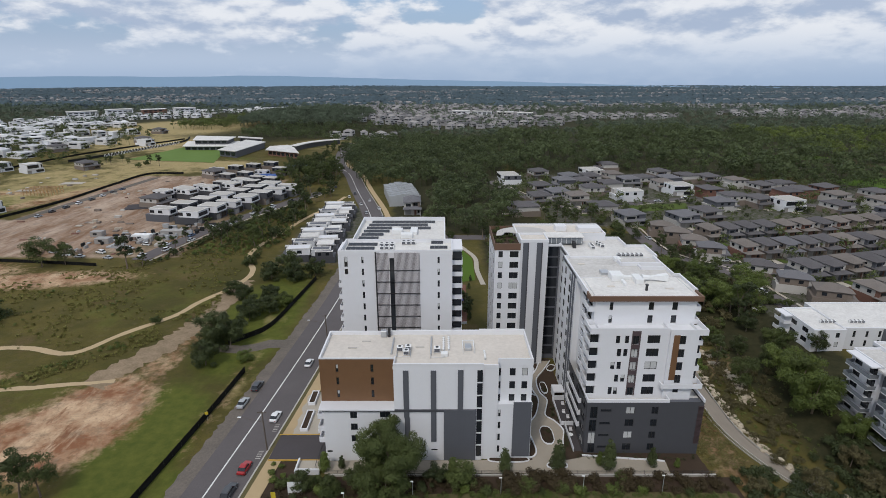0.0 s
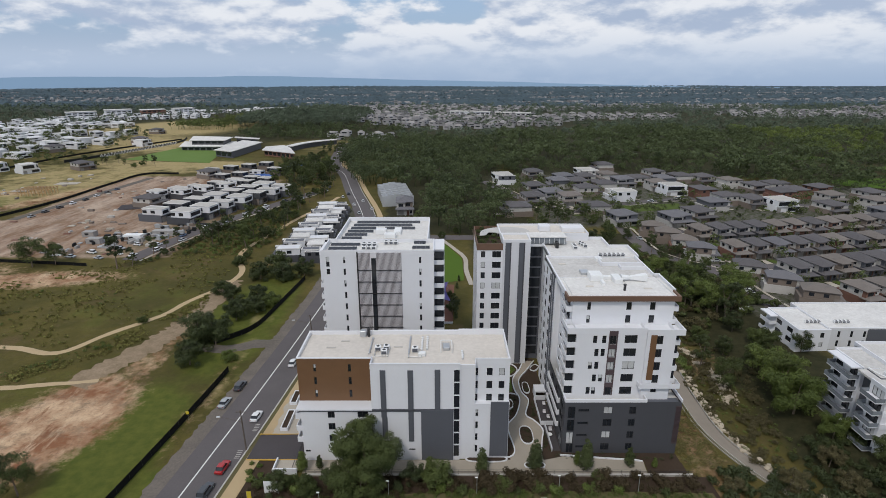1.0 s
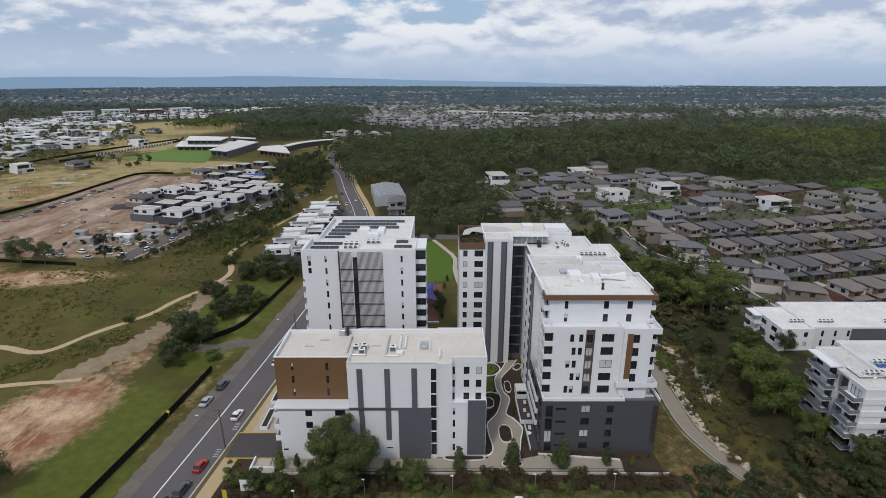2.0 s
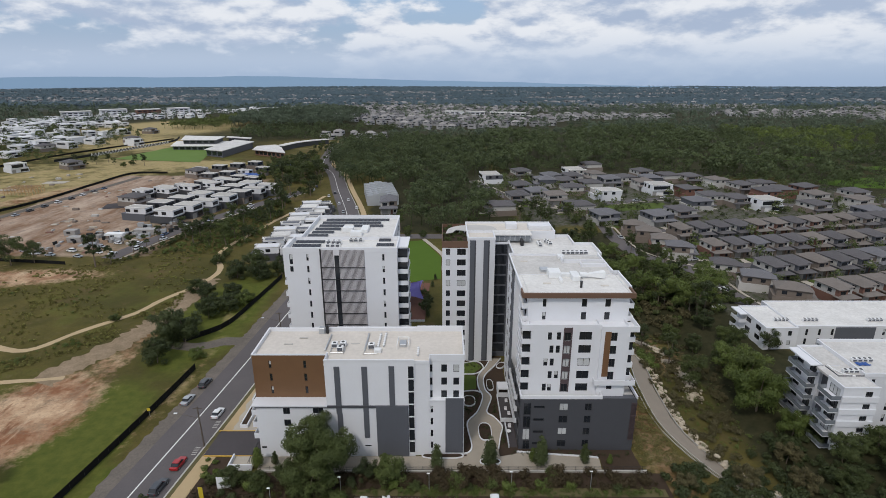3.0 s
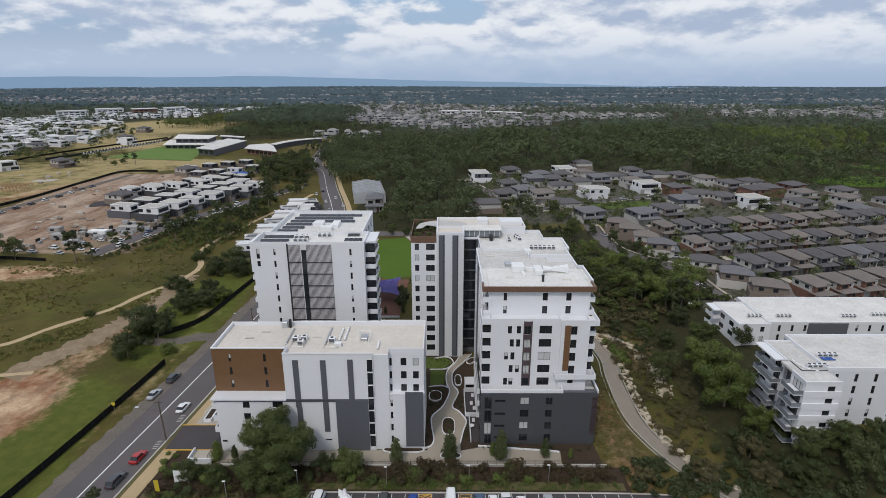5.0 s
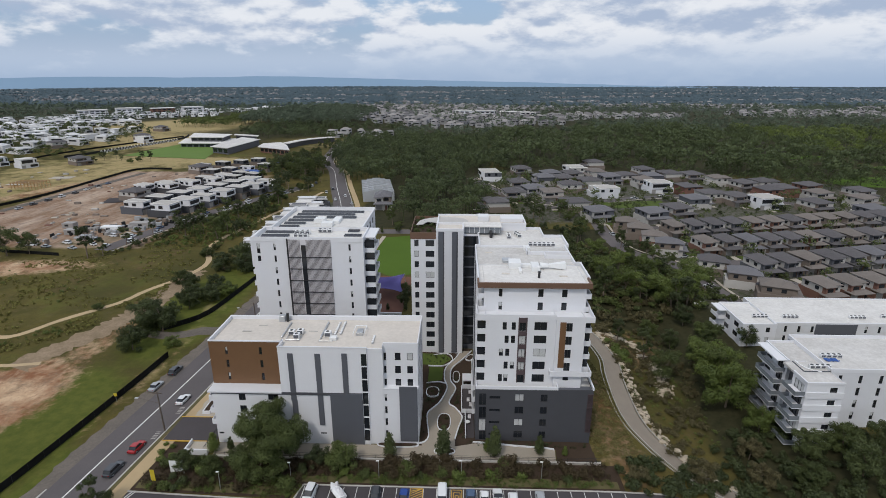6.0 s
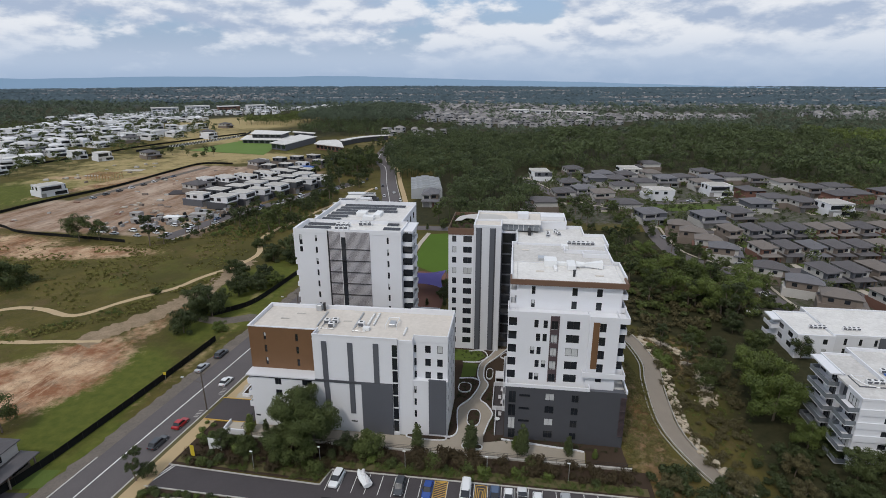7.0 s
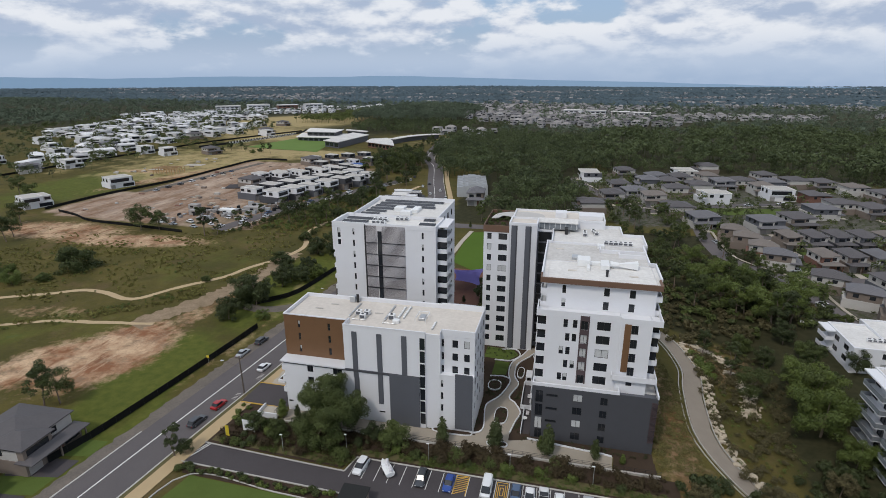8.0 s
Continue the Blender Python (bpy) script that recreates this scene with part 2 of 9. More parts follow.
def thing(name, loc=(0, 0, 0), label="", category="", group="", kind=""):
    ob = new(name)
    ob.location = loc
    ob.empty_display_size = 0.5
    ORIGIN[ob.name] = Vector(loc)
    return tagged(ob, label, category, group, kind)


def mesh_of(name, bm, material):
    me = bpy.data.meshes.new(name)
    bm.to_mesh(me)
    bm.free()
    for m in material if isinstance(material, (list, tuple)) else [material]:
        me.materials.append(m)
    return me


def part(name, bm, material, parent, label=""):
    """Links a bmesh, given in world metres, as one mesh under a thing or a part."""
    o = ORIGIN[parent.name]
    bm.transform(Matrix.Translation(-o))
    ob = new(name, mesh_of(name, bm, material))
    ob.parent = parent
    ORIGIN[ob.name] = o
    return tagged(ob, label)


def solid(name, bm, material, label="", category="", group="", kind=""):
    return tagged(new(name, mesh_of(name, bm, material)), label, category, group, kind)


def box(bm, x0, x1, y0, y1, z0, z1, mi=0, taper=0.0):
    v = [bm.verts.new((x, y, z)) for z in (z0, z1) for x, y in ((x0, y0), (x1, y0), (x1, y1), (x0, y1))]
    if taper:
        cx, cy = (x0 + x1) / 2, (y0 + y1) / 2
        for w in v[4:]:
            w.co.x, w.co.y = cx + (w.co.x - cx) * (1 - taper), cy + (w.co.y - cy) * (1 - taper)
    for q in ((3, 2, 1, 0), (4, 5, 6, 7), (0, 1, 5, 4), (1, 2, 6, 5), (2, 3, 7, 6), (3, 0, 4, 7)):
        bm.faces.new([v[i] for i in q]).material_index = mi
    return v


def boxes(*rows):
    bm = bmesh.new()
    for r in rows:
        box(bm, *r)
    return bm


def soft_box(x0, x1, y0, y1, z0, z1, r=0.05, seg=1):
    bm = boxes((x0, x1, y0, y1, z0, z1))
    bmesh.ops.bevel(bm, geom=bm.edges[:], offset=r, segments=seg, affect="EDGES", profile=0.5)
    return bm


def tube(bm, p, q, r0, r1, n=8):
    p, q = Vector(p), Vector(q)
    d = (q - p).normalized()
    a = d.orthogonal().normalized()
    b = d.cross(a)
    rings = []
    for c, r in ((p, r0), (q, r1)):
        rings.append([bm.verts.new(c + r * (math.cos(2 * math.pi * i / n) * a + math.sin(2 * math.pi * i / n) * b)) for i in range(n)])
    for i in range(n):
        bm.faces.new((rings[0][i], rings[0][(i + 1) % n], rings[1][(i + 1) % n], rings[1][i]))
    bm.faces.new(rings[0][::-1])
    bm.faces.new(rings[1])


def ground_z(x, y):
    """The lie of the land: nearly level, a gully beside the tall block, a wooded rise, a gentle fall to the horizon."""
    x, y = np.asarray(x, float), np.asarray(y, float)
    z = -3.8 + 0 * x
    s = 1 / (1 + np.exp(-(y - 88) / 5)) / (1 + np.exp((y - 178) / 8))
    z = z - 5.6 * np.exp(-((x - 86) / 15.0) ** 2) * s
    z = z + 0.5 * np.exp(-((x - 5) / 30.0) ** 4 - ((y - 130) / 36.0) ** 4)
    z = z + 16 * np.exp(-((x + 190) / 130.0) ** 2 - ((y - 900) / 120.0) ** 2)
    z = z + 5 * np.exp(-((x + 520) / 170.0) ** 2 - ((y - 640) / 200.0) ** 2)
    far = np.clip((y - 700) / 4200, 0, 1)
    return z - 40 * far + 6 * far * np.sin(x / 420.0) * np.sin(y / 510.0 + 1)


def gz(x, y):
    return float(ground_z(x, y))


def smooth_line(pts, step=4.0):
    """A Catmull-Rom line through a few plan points."""
    p = [Vector((*a, 0)) for a in pts]
    p = [2 * p[0] - p[1]] + p + [2 * p[-1] - p[-2]]
    out = []
    for i in range(1, len(p) - 2):
        n = max(1, int((p[i + 1] - p[i]).length / step))
        for k in range(n):
            t = k / n
            out.append(0.5 * ((2 * p[i]) + (p[i + 1] - p[i - 1]) * t + (2 * p[i - 1] - 5 * p[i] + 4 * p[i + 1] - p[i + 2]) * t * t + (3 * p[i] - p[i - 1] - 3 * p[i + 1] + p[i + 2]) * t ** 3))
    return out + [p[-2]]


def ribbon(line, a, b, lift, thick=0.0, wobble=0.0, rnd=None):
    """A strip between offsets a and b to the right of a line, laid on the ground; with thickness it is a raised kerb or slab."""
    bm = bmesh.new()
    rows = []
    for i, p in enumerate(line):
        d = (line[min(i + 1, len(line) - 1)] - line[max(i - 1, 0)]).normalized()
        r = Vector((d.y, -d.x, 0))
        wa, wb = (rnd.uniform(-wobble, wobble), rnd.uniform(-wobble, wobble)) if rnd else (0, 0)
        row = []
        n = max(1, min(6, int(abs(b - a) / 3)))
        for k in range(n + 1):
            o = a + wa + (b + wb - a - wa) * k / n
            c = p + r * o
            row.append(bm.verts.new((c.x, c.y, gz(c.x, c.y) + lift)))
        rows.append(row)
    for s, t in zip(rows, rows[1:]):
        for k in range(len(s) - 1):
            bm.faces.new((s[k], s[k + 1], t[k + 1], t[k]))
    if thick:
        g = bmesh.ops.extrude_face_region(bm, geom=bm.faces[:])
        bmesh.ops.translate(bm, vec=(0, 0, -thick), verts=[v for v in g["geom"] if isinstance(v, bmesh.types.BMVert)])
    bmesh.ops.recalc_face_normals(bm, faces=bm.faces)
    return bm


def patch(pts, lift, step=6.0, wobble=0.0, seed=1):
    """A flat patch on the ground within a closed outline."""
    rnd = random.Random(seed)
    bm = bmesh.new()
    n = len(pts)
    out = []
    for i in range(n):
        p, q = Vector(pts[i]), Vector(pts[(i + 1) % n])
        k = max(1, int((q - p).length / step))
        for j in range(k):
            c = p + (q - p) * j / k
            c += Vector((rnd.uniform(-wobble, wobble), rnd.uniform(-wobble, wobble)))
            out.append(bm.verts.new((c.x, c.y, gz(c.x, c.y) + lift)))
    for v in out:
        v.co.z = 0
    f = bm.faces.new(out)
    if f.normal.z < 0 or f.calc_area() and (f.normal_update() or f.normal.z < 0):
        f.normal_flip()
    for ax in (0, 1):
        lo, hi = min(v.co[ax] for v in bm.verts), max(v.co[ax] for v in bm.verts)
        k = math.ceil((lo + 0.3) / 4) * 4
        while k < hi - 0.3:
            bmesh.ops.bisect_plane(bm, geom=bm.verts[:] + bm.edges[:] + bm.faces[:], plane_co=(k, k, 0), plane_no=(1, 0, 0) if ax == 0 else (0, 1, 0))
            k += 4
    for v in bm.verts:
        v.co.z = gz(v.co.x, v.co.y) + lift
    bmesh.ops.triangulate(bm, faces=bm.faces[:])
    return bm


# ---- facades: walls with openings that go in, windows set in them ----
WINDOW_MESHES = {}


def side_point(side, plane_at, u, z, d):
    if side == "front":
        return (u, plane_at + d, z)
    if side == "back":
        return (u, plane_at - d, z)
    if side == "left":
        return (plane_at + d, u, z)
    return (plane_at - d, u, z)


def facade(parent, side, at, u0, u1, z0, z1, openings=(), material=None, depth=0.22, label="", skip_glass=False):
    """A wall in one plane, cut by rectangular openings with reveals, and a window in each. openings: u0, u1, z0, z1[, style]."""
    bm = bmesh.new()
    us = sorted({u0, u1, *[o[0] for o in openings], *[o[1] for o in openings]})
    zs = sorted({z0, z1, *[o[2] for o in openings], *[o[3] for o in openings]})
    us, zs = [u for u in us if u0 <= u <= u1], [z for z in zs if z0 <= z <= z1]
    flip = side in ("left", "back")

    def quad(pts):
        vs = [bm.verts.new(p) for p in pts]
        bm.faces.new(vs[::-1] if flip else vs)
    for a, b in zip(us, us[1:]):
        run = None
        for c, d in zip(zs, zs[1:]):
            hole = any(o[0] <= a + 1e-4 and o[1] >= b - 1e-4 and o[2] <= c + 1e-4 and o[3] >= d - 1e-4 for o in openings)
            if hole:
                if run:
                    quad([side_point(side, at, u, z, 0) for u, z in ((a, run[0]), (b, run[0]), (b, run[1]), (a, run[1]))])
                run = None
            else:
                run = (run[0], d) if run else (c, d)
        if run:
            quad([side_point(side, at, u, z, 0) for u, z in ((a, run[0]), (b, run[0]), (b, run[1]), (a, run[1]))])
    for o in openings:
        a, b, c, d = o[:4]
        for (ua, za), (ub, zb) in (((a, c), (b, c)), ((b, c), (b, d)), ((b, d), (a, d)), ((a, d), (a, c))):
            quad([side_point(side, at, ua, za, 0), side_point(side, at, ua, za, depth), side_point(side, at, ub, zb, depth), side_point(side, at, ub, zb, 0)])
    w = part("wall", bm, material, parent, label)
    if not skip_glass:
        for o in openings:
            window(parent, side, at, o, depth)
    return w


RW = random.Random(12)


def window(parent, side, at, o, depth):
    """A framed window: black frame with mullions, dark panes; some have pale blinds drawn."""
    a, b, c, d = o[:4]
    style = o[4] if len(o) > 4 else "win"
    w, h = round(b - a, 2), round(d - c, 2)
    n = 1 if w < 1.25 else (2 if w < 3 else 3)
    if style == "strip":
        n = 1
    key = (w, h, side, n, style)
    if key not in WINDOW_MESHES:
        f = 0.06
        us = [-w / 2, -w / 2 + f]
        for i in range(1, n):
            us += [-w / 2 + w * i / n - f / 2, -w / 2 + w * i / n + f / 2]
        us += [w / 2 - f, w / 2]
        zs = [-h / 2, -h / 2 + f] + ([-0.08 * h, -0.08 * h + 0.05] if h > 1.5 and style == "win" and w < 1.0 else []) + [h / 2 - f, h / 2]
        bm = bmesh.new()
        gv = {}

        def corner(i, j, k):
            if (i, j, k) not in gv:
                gv[i, j, k] = bm.verts.new(side_point(side, 0, us[i], zs[j], (-0.04, 0.05)[k]))
            return gv[i, j, k]
        bars = {(i, j) for i in range(len(us) - 1) for j in range(len(zs) - 1) if not (i % 2 and j % 2)}
        for i, j in bars:
            for k in (0, 1):
                bm.faces.new([corner(i + p, j + q, k) for p, q in ((0, 0), (1, 0), (1, 1), (0, 1))])
            for di, dj, (p0, q0), (p1, q1) in ((-1, 0, (0, 0), (0, 1)), (1, 0, (1, 0), (1, 1)), (0, -1, (0, 0), (1, 0)), (0, 1, (0, 1), (1, 1))):
                if (i + di, j + dj) not in bars:
                    bm.faces.new((corner(i + p0, j + q0, 0), corner(i + p1, j + q1, 0), corner(i + p1, j + q1, 1), corner(i + p0, j + q0, 1)))
        bmesh.ops.recalc_face_normals(bm, faces=bm.faces)
        fm = mesh_of("window_frame", bm, FRAME)
        pm = []
        for k in range(2):
            bm = bmesh.new()
            ua, ub, za, zb, d0, d1 = (-w / 2 + 0.01, w / 2 - 0.01, -h / 2 + 0.01, h / 2 - 0.01, 0.055, 0.085) if not k else (-w / 2 + 0.08, w / 2 - 0.08, (-0.02 * h if w < 1 else -h / 2 + 0.08), h / 2 - 0.08, 0.035, 0.052)
            p, q = side_point(side, 0, ua, za, d0), side_point(side, 0, ub, zb, d1)
            box(bm, min(p[0], q[0]), max(p[0], q[0]), min(p[1], q[1]), max(p[1], q[1]), p[2], q[2])
            pm.append(mesh_of("pane", bm, BLIND if k else GLASS))
        WINDOW_MESHES[key] = (fm, pm)
    fm, pm = WINDOW_MESHES[key]
    at_w = Vector(side_point(side, at, (a + b) / 2, (c + d) / 2, depth - 0.09)) - ORIGIN[parent.name]
    fr = new("window", fm)
    fr.parent = parent
    fr.location = at_w
    pn = new("pane", pm[0])
    pn.parent = fr
    if RW.random() < (0.55 if style == "pale" else 0.26 if w < 2.1 else 0.1) and style != "strip":
        bl = tagged(new("blind", pm[1]), "pale drawn blind")
        bl.parent = fr
    return fr


def roof_slab(parent, x0, x1, y0, y1, z, material, parapet=0.7, width=0.3, top_mat=None):
    part("roof", boxes((x0 + 0.02, x1 - 0.02, y0 + 0.02, y1 - 0.02, z - 0.3, z)), material, parent)
    if parapet:
        w = width
        bm = ((x0 - 0.05, x1 + 0.05, y0 - 0.05, y0 + w, z - 0.1, z + parapet), (x0 - 0.05, x1 + 0.05, y1 - w, y1 + 0.05, z - 0.1, z + parapet),
                   (x0 - 0.05, x0 + w, y0 + w, y1 - w, z - 0.1, z + parapet), (x1 - w, x1 + 0.05, y0 + w, y1 - w, z - 0.1, z + parapet))
        for r in bm:
            part("parapet", boxes(r), top_mat or WHITE, parent)


def volume(parent, x0, x1, y0, y1, z0, z1, material, front=(), back=(), left=(), right=(), sides="fblr", roof=None, parapet=0.7, depth=0.22):
    """Four walls and a roof with its parapet."""
    if "f" in sides:
        facade(parent, "front", y0, x0, x1, z0, z1, front, material, depth)
    if "b" in sides:
        facade(parent, "back", y1, x0, x1, z0, z1, back, material, depth)
    if "l" in sides:
        facade(parent, "left", x0, y0, y1, z0, z1, left, material, depth)
    if "r" in sides:
        facade(parent, "right", x1, y0, y1, z0, z1, right, material, depth)
    if roof:
        roof_slab(parent, x0, x1, y0, y1, z1 - parapet, roof, parapet + 0.02)


def balcony(parent, x0, x1, y0, y1, z, rails="fl", h=1.05, material=None, glass=False):
    """A slab with solid or glass balustrades on the named sides."""
    b = part("balcony", boxes((x0, x1, y0, y1, z - 0.22, z)), material or WHITE, parent)
    m = BALU if glass else (material or WHITE)
    t = 0.05 if glass else 0.14
    rows = []
    if "f" in rails:
        rows.append((x0, x1, y0, y0 + t, z, z + h))
    if "k" in rails:
        rows.append((x0, x1, y1 - t, y1, z, z + h))
    if "l" in rails:
        rows.append((x0, x0 + t, y0 + t, y1 - (t if "k" in rails else 0), z, z + h))
    if "r" in rails:
        rows.append((x1 - t, x1, y0 + t, y1 - (t if "k" in rails else 0), z, z + h))
    if rows:
        part("balustrade", boxes(*rows), m, b)
    return b


def each(name, rows, material, parent, label=""):
    """Every box of rows as a part of its own."""
    for r in rows:
        part(name, boxes(r), material, parent, label)

# ---- land ----
def spread(lo, hi, a, b, fine, coarse):
    """Grid lines: fine between a and b, widening outside."""
    out = list(np.arange(a, b + 0.1, fine))
    s, v = fine, a
    left = []
    while v > lo:
        s = min(s * 1.13, coarse)
        v -= s
        left.append(max(v, lo))
    s, v = fine, out[-1]
    right = []
    while v < hi:
        s = min(s * 1.13, coarse)
        v += s
        right.append(min(v, hi))
    return np.array(left[::-1] + out + right)


gx, gy = spread(-4700, 4700, -270, 130, 2.5, 150), spread(-400, 4750, 50, 330, 2.5, 150)
X, Y = np.meshgrid(gx, gy)
Z = ground_z(X, Y)
nx, ny = len(gx), len(gy)
idx = np.arange(nx * ny).reshape(ny, nx)
quads = np.stack([idx[:-1, :-1], idx[:-1, 1:], idx[1:, 1:], idx[1:, :-1]], -1).reshape(-1, 4)
me = bpy.data.meshes.new("ground")
me.from_pydata(np.stack([X, Y, Z], -1).reshape(-1, 3).tolist(), [], quads.tolist())


def blot(cx, cy, rx, ry, turn=0.0, soft=0.35):
    c, s = math.cos(radians(turn)), math.sin(radians(turn))
    u, v = ((X - cx) * c + (Y - cy) * s) / rx, (-(X - cx) * s + (Y - cy) * c) / ry
    return np.clip((1.0 + soft - np.sqrt(u * u + v * v)) / (2 * soft), 0, 1)


def bar_mask(x0, x1, y0, y1, soft=6.0):
    f = lambda a, lo, hi: np.clip((a - lo) / soft + 0.5, 0, 1) * np.clip((hi - a) / soft + 0.5, 0, 1)
    return f(X, x0, x1) * f(Y, y0, y1)


dirt = np.maximum.reduce([blot(-88.5, 111, 14, 21, -9), 0.8 * blot(-104, 101, 9, 16, -10), 0.55 * blot(-81.5, 139, 5, 14, -6), 0.5 * blot(-80.5, 163, 4, 22, 2), 0.5 * blot(-80.5, 188, 4.5, 14, 0),
                          0.75 * blot(-165, 205, 40, 10, 8), 0.7 * blot(-215, 212, 40, 16, 0), 0.4 * blot(-130, 130, 18, 5, 10), 0.35 * blot(-57, 122, 3, 26, -3), 0.6 * blot(-262, 350, 10, 60, -16), 0.6 * blot(-300, 372, 34, 10, 10)])
site = np.maximum.reduce([bar_mask(-246, -165, 236, 440), 0.8 * bar_mask(-260, -150, 240, 300), 0.6 * bar_mask(-215, -120, 232, 420)])
town = np.maximum.reduce([bar_mask(112, 290, 172, 300, 8), bar_mask(60, 300, 285, 400, 16), 0.7 * bar_mask(40, 240, 380, 445, 20), 0.8 * bar_mask(-76, -44, 225, 330, 6)])
dirt = np.maximum(dirt, 0.4 * blot(80, 150, 12, 14, 0))
dirt = np.maximum(dirt, 0.5 * blot(61, 116, 5.5, 34, 3))
lush = np.maximum.reduce([0.9 * blot(-68, 100, 11, 30, 4), 0.9 * blot(-66, 165, 12, 35, 4), 0.75 * blot(-300, 330, 40, 90, 0), 0.5 * blot(-320, 450, 36, 70, 0), 0.8 * blot(-60, 178, 11, 46, 4), 0.55 * blot(-200, 520, 40, 14, 0), 0.55 * blot(-330, 545, 14, 30, 0), 0.4 * blot(-120, 120, 40, 14, 20), 0.3 * blot(-108, 185, 40, 46, 30), 0.8 * bar_mask(-62, -48, 60, 96),
                          0.35 * bar_mask(330, 700, 380, 560, 30), 0.2 * blot(80, 132, 14, 34, 0), 0.7 * blot(345, 405, 40, 22, 0), 0.6 * blot(330, 520, 60, 14, 0), 0.5 * blot(-36, 90, 5, 20, 0)])
dry = np.maximum.reduce([0.6 * blot(-285, 430, 70, 110, 8), 0.75 * blot(-235, 490, 80, 34, 0), 0.75 * blot(-330, 640, 80, 80, 0), 0.5 * blot(-140, 640, 60, 50, 0), 0.9 * blot(-400, 860, 130, 170, 10), 0.4 * bar_mask(-385, -350, 340, 560, 20), 0.5 * bar_mask(-340, -255, 330, 480, 30), 0.3 * blot(-57, 150, 4, 50, 4), 0.35 * blot(-330, 700, 80, 60, 0), 0.22 * bar_mask(-58, -50, 100, 220, 4)])
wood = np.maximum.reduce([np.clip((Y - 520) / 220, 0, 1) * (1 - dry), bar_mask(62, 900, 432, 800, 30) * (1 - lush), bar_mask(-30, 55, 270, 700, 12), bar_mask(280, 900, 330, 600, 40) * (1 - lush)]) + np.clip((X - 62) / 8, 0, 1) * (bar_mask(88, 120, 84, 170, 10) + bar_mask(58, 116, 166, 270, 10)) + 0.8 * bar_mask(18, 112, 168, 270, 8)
# grows with distance; weights the haze tint painted on the far ground
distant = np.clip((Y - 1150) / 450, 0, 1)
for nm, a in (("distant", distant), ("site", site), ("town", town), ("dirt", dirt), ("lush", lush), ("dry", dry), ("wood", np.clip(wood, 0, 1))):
    at = me.attributes.new(nm, "FLOAT", "POINT")
    at.data.foreach_set("value", a.reshape(-1).astype(np.float32))


def ground_material():
    m = bpy.data.materials.new("meadow_and_bare_earth")
    m.use_nodes = True
    n, l = m.node_tree.nodes, m.node_tree.links
    b = n["Principled BSDF"]
    b.inputs["Roughness"].default_value, b.inputs["Specular IOR Level"].default_value = 0.95, 0.1
    geo = n.new("ShaderNodeNewGeometry")

    def noise_at(scale, detail=6, rough=0.65):
        t = n.new("ShaderNodeTexNoise")
        t.inputs["Scale"].default_value, t.inputs["Detail"].default_value, t.inputs["Roughness"].default_value = scale, detail, rough
        l.new(geo.outputs["Position"], t.inputs["Vector"])
        return t.outputs[0]

    def ramp_at(f, lo, hi):
        r = n.new("ShaderNodeMapRange")
        r.inputs[1].default_value, r.inputs[2].default_value = lo, hi
        l.new(f, r.inputs[0])
        return r.outputs[0]

    def mix_at(f, a, c):
        x = n.new("ShaderNodeMix")
        x.data_type = "RGBA"
        for s, v in ((x.inputs[0], f), (x.inputs[6], a), (x.inputs[7], c)):
            if isinstance(v, tuple):
                s.default_value = (*v, 1)
            else:
                l.new(v, s)
        return x.outputs[2]

    def attr(nm, spread_by, lo=0.35, hi=0.65):
        a = n.new("ShaderNodeAttribute")
        a.attribute_name = nm
        k = n.new("ShaderNodeMath")
        k.operation = "MULTIPLY_ADD"
        s = n.new("ShaderNodeMath")
        s.operation = "SUBTRACT"
        l.new(spread_by, s.inputs[0])
        s.inputs[1].default_value = 0.5
        l.new(s.outputs[0], k.inputs[0])
        k.inputs[1].default_value = 1.3
        l.new(a.outputs["Fac"], k.inputs[2])
        return ramp_at(k.outputs[0], lo, hi)
    drawn = n.new("ShaderNodeMapping")
    drawn.inputs["Rotation"].default_value = (0, 0, radians(38))
    drawn.inputs["Scale"].default_value = (1.0, 0.3, 1.0)
    l.new(geo.outputs["Position"], drawn.inputs["Vector"])

    def streak(scale):
        t = n.new("ShaderNodeTexNoise")
        t.inputs["Scale"].default_value, t.inputs["Detail"].default_value, t.inputs["Roughness"].default_value = scale, 6, 0.7
        l.new(drawn.outputs[0], t.inputs["Vector"])
        return t.outputs[0]
    big, mid, small, tiny = noise_at(0.018), noise_at(0.09), noise_at(0.45), noise_at(2.5, 4)
    grass = mix_at(ramp_at(mid, 0.35, 0.65), (0.074, 0.067, 0.019), (0.122, 0.098, 0.03))
    grass = mix_at(ramp_at(small, 0.52, 0.75), grass, (0.118, 0.096, 0.045))
    grass = mix_at(ramp_at(big, 0.45, 0.62), grass, (0.064, 0.06, 0.019))
    grass = mix_at(ramp_at(noise_at(0.05, 8, 0.7), 0.56, 0.7), grass, (0.125, 0.085, 0.045))
    grass = mix_at(ramp_at(tiny, 0.5, 0.75), grass, (0.058, 0.052, 0.021))
    lushc = mix_at(ramp_at(small, 0.3, 0.7), (0.066, 0.083, 0.017), (0.108, 0.117, 0.025))
    earth = mix_at(ramp_at(mid, 0.4, 0.6), (0.23, 0.105, 0.055), (0.55, 0.39, 0.25))
    earth = mix_at(ramp_at(noise_at(0.2, 7, 0.75), 0.5, 0.68), earth, (0.20, 0.15, 0.10))
    earth = mix_at(ramp_at(streak(0.22), 0.55, 0.7), earth, (0.58, 0.43, 0.29))
    earth = mix_at(ramp_at(streak(0.35), 0.56, 0.68), earth, (0.19, 0.085, 0.045))
    earth = mix_at(ramp_at(small, 0.5, 0.8), earth, (0.33, 0.215, 0.13))
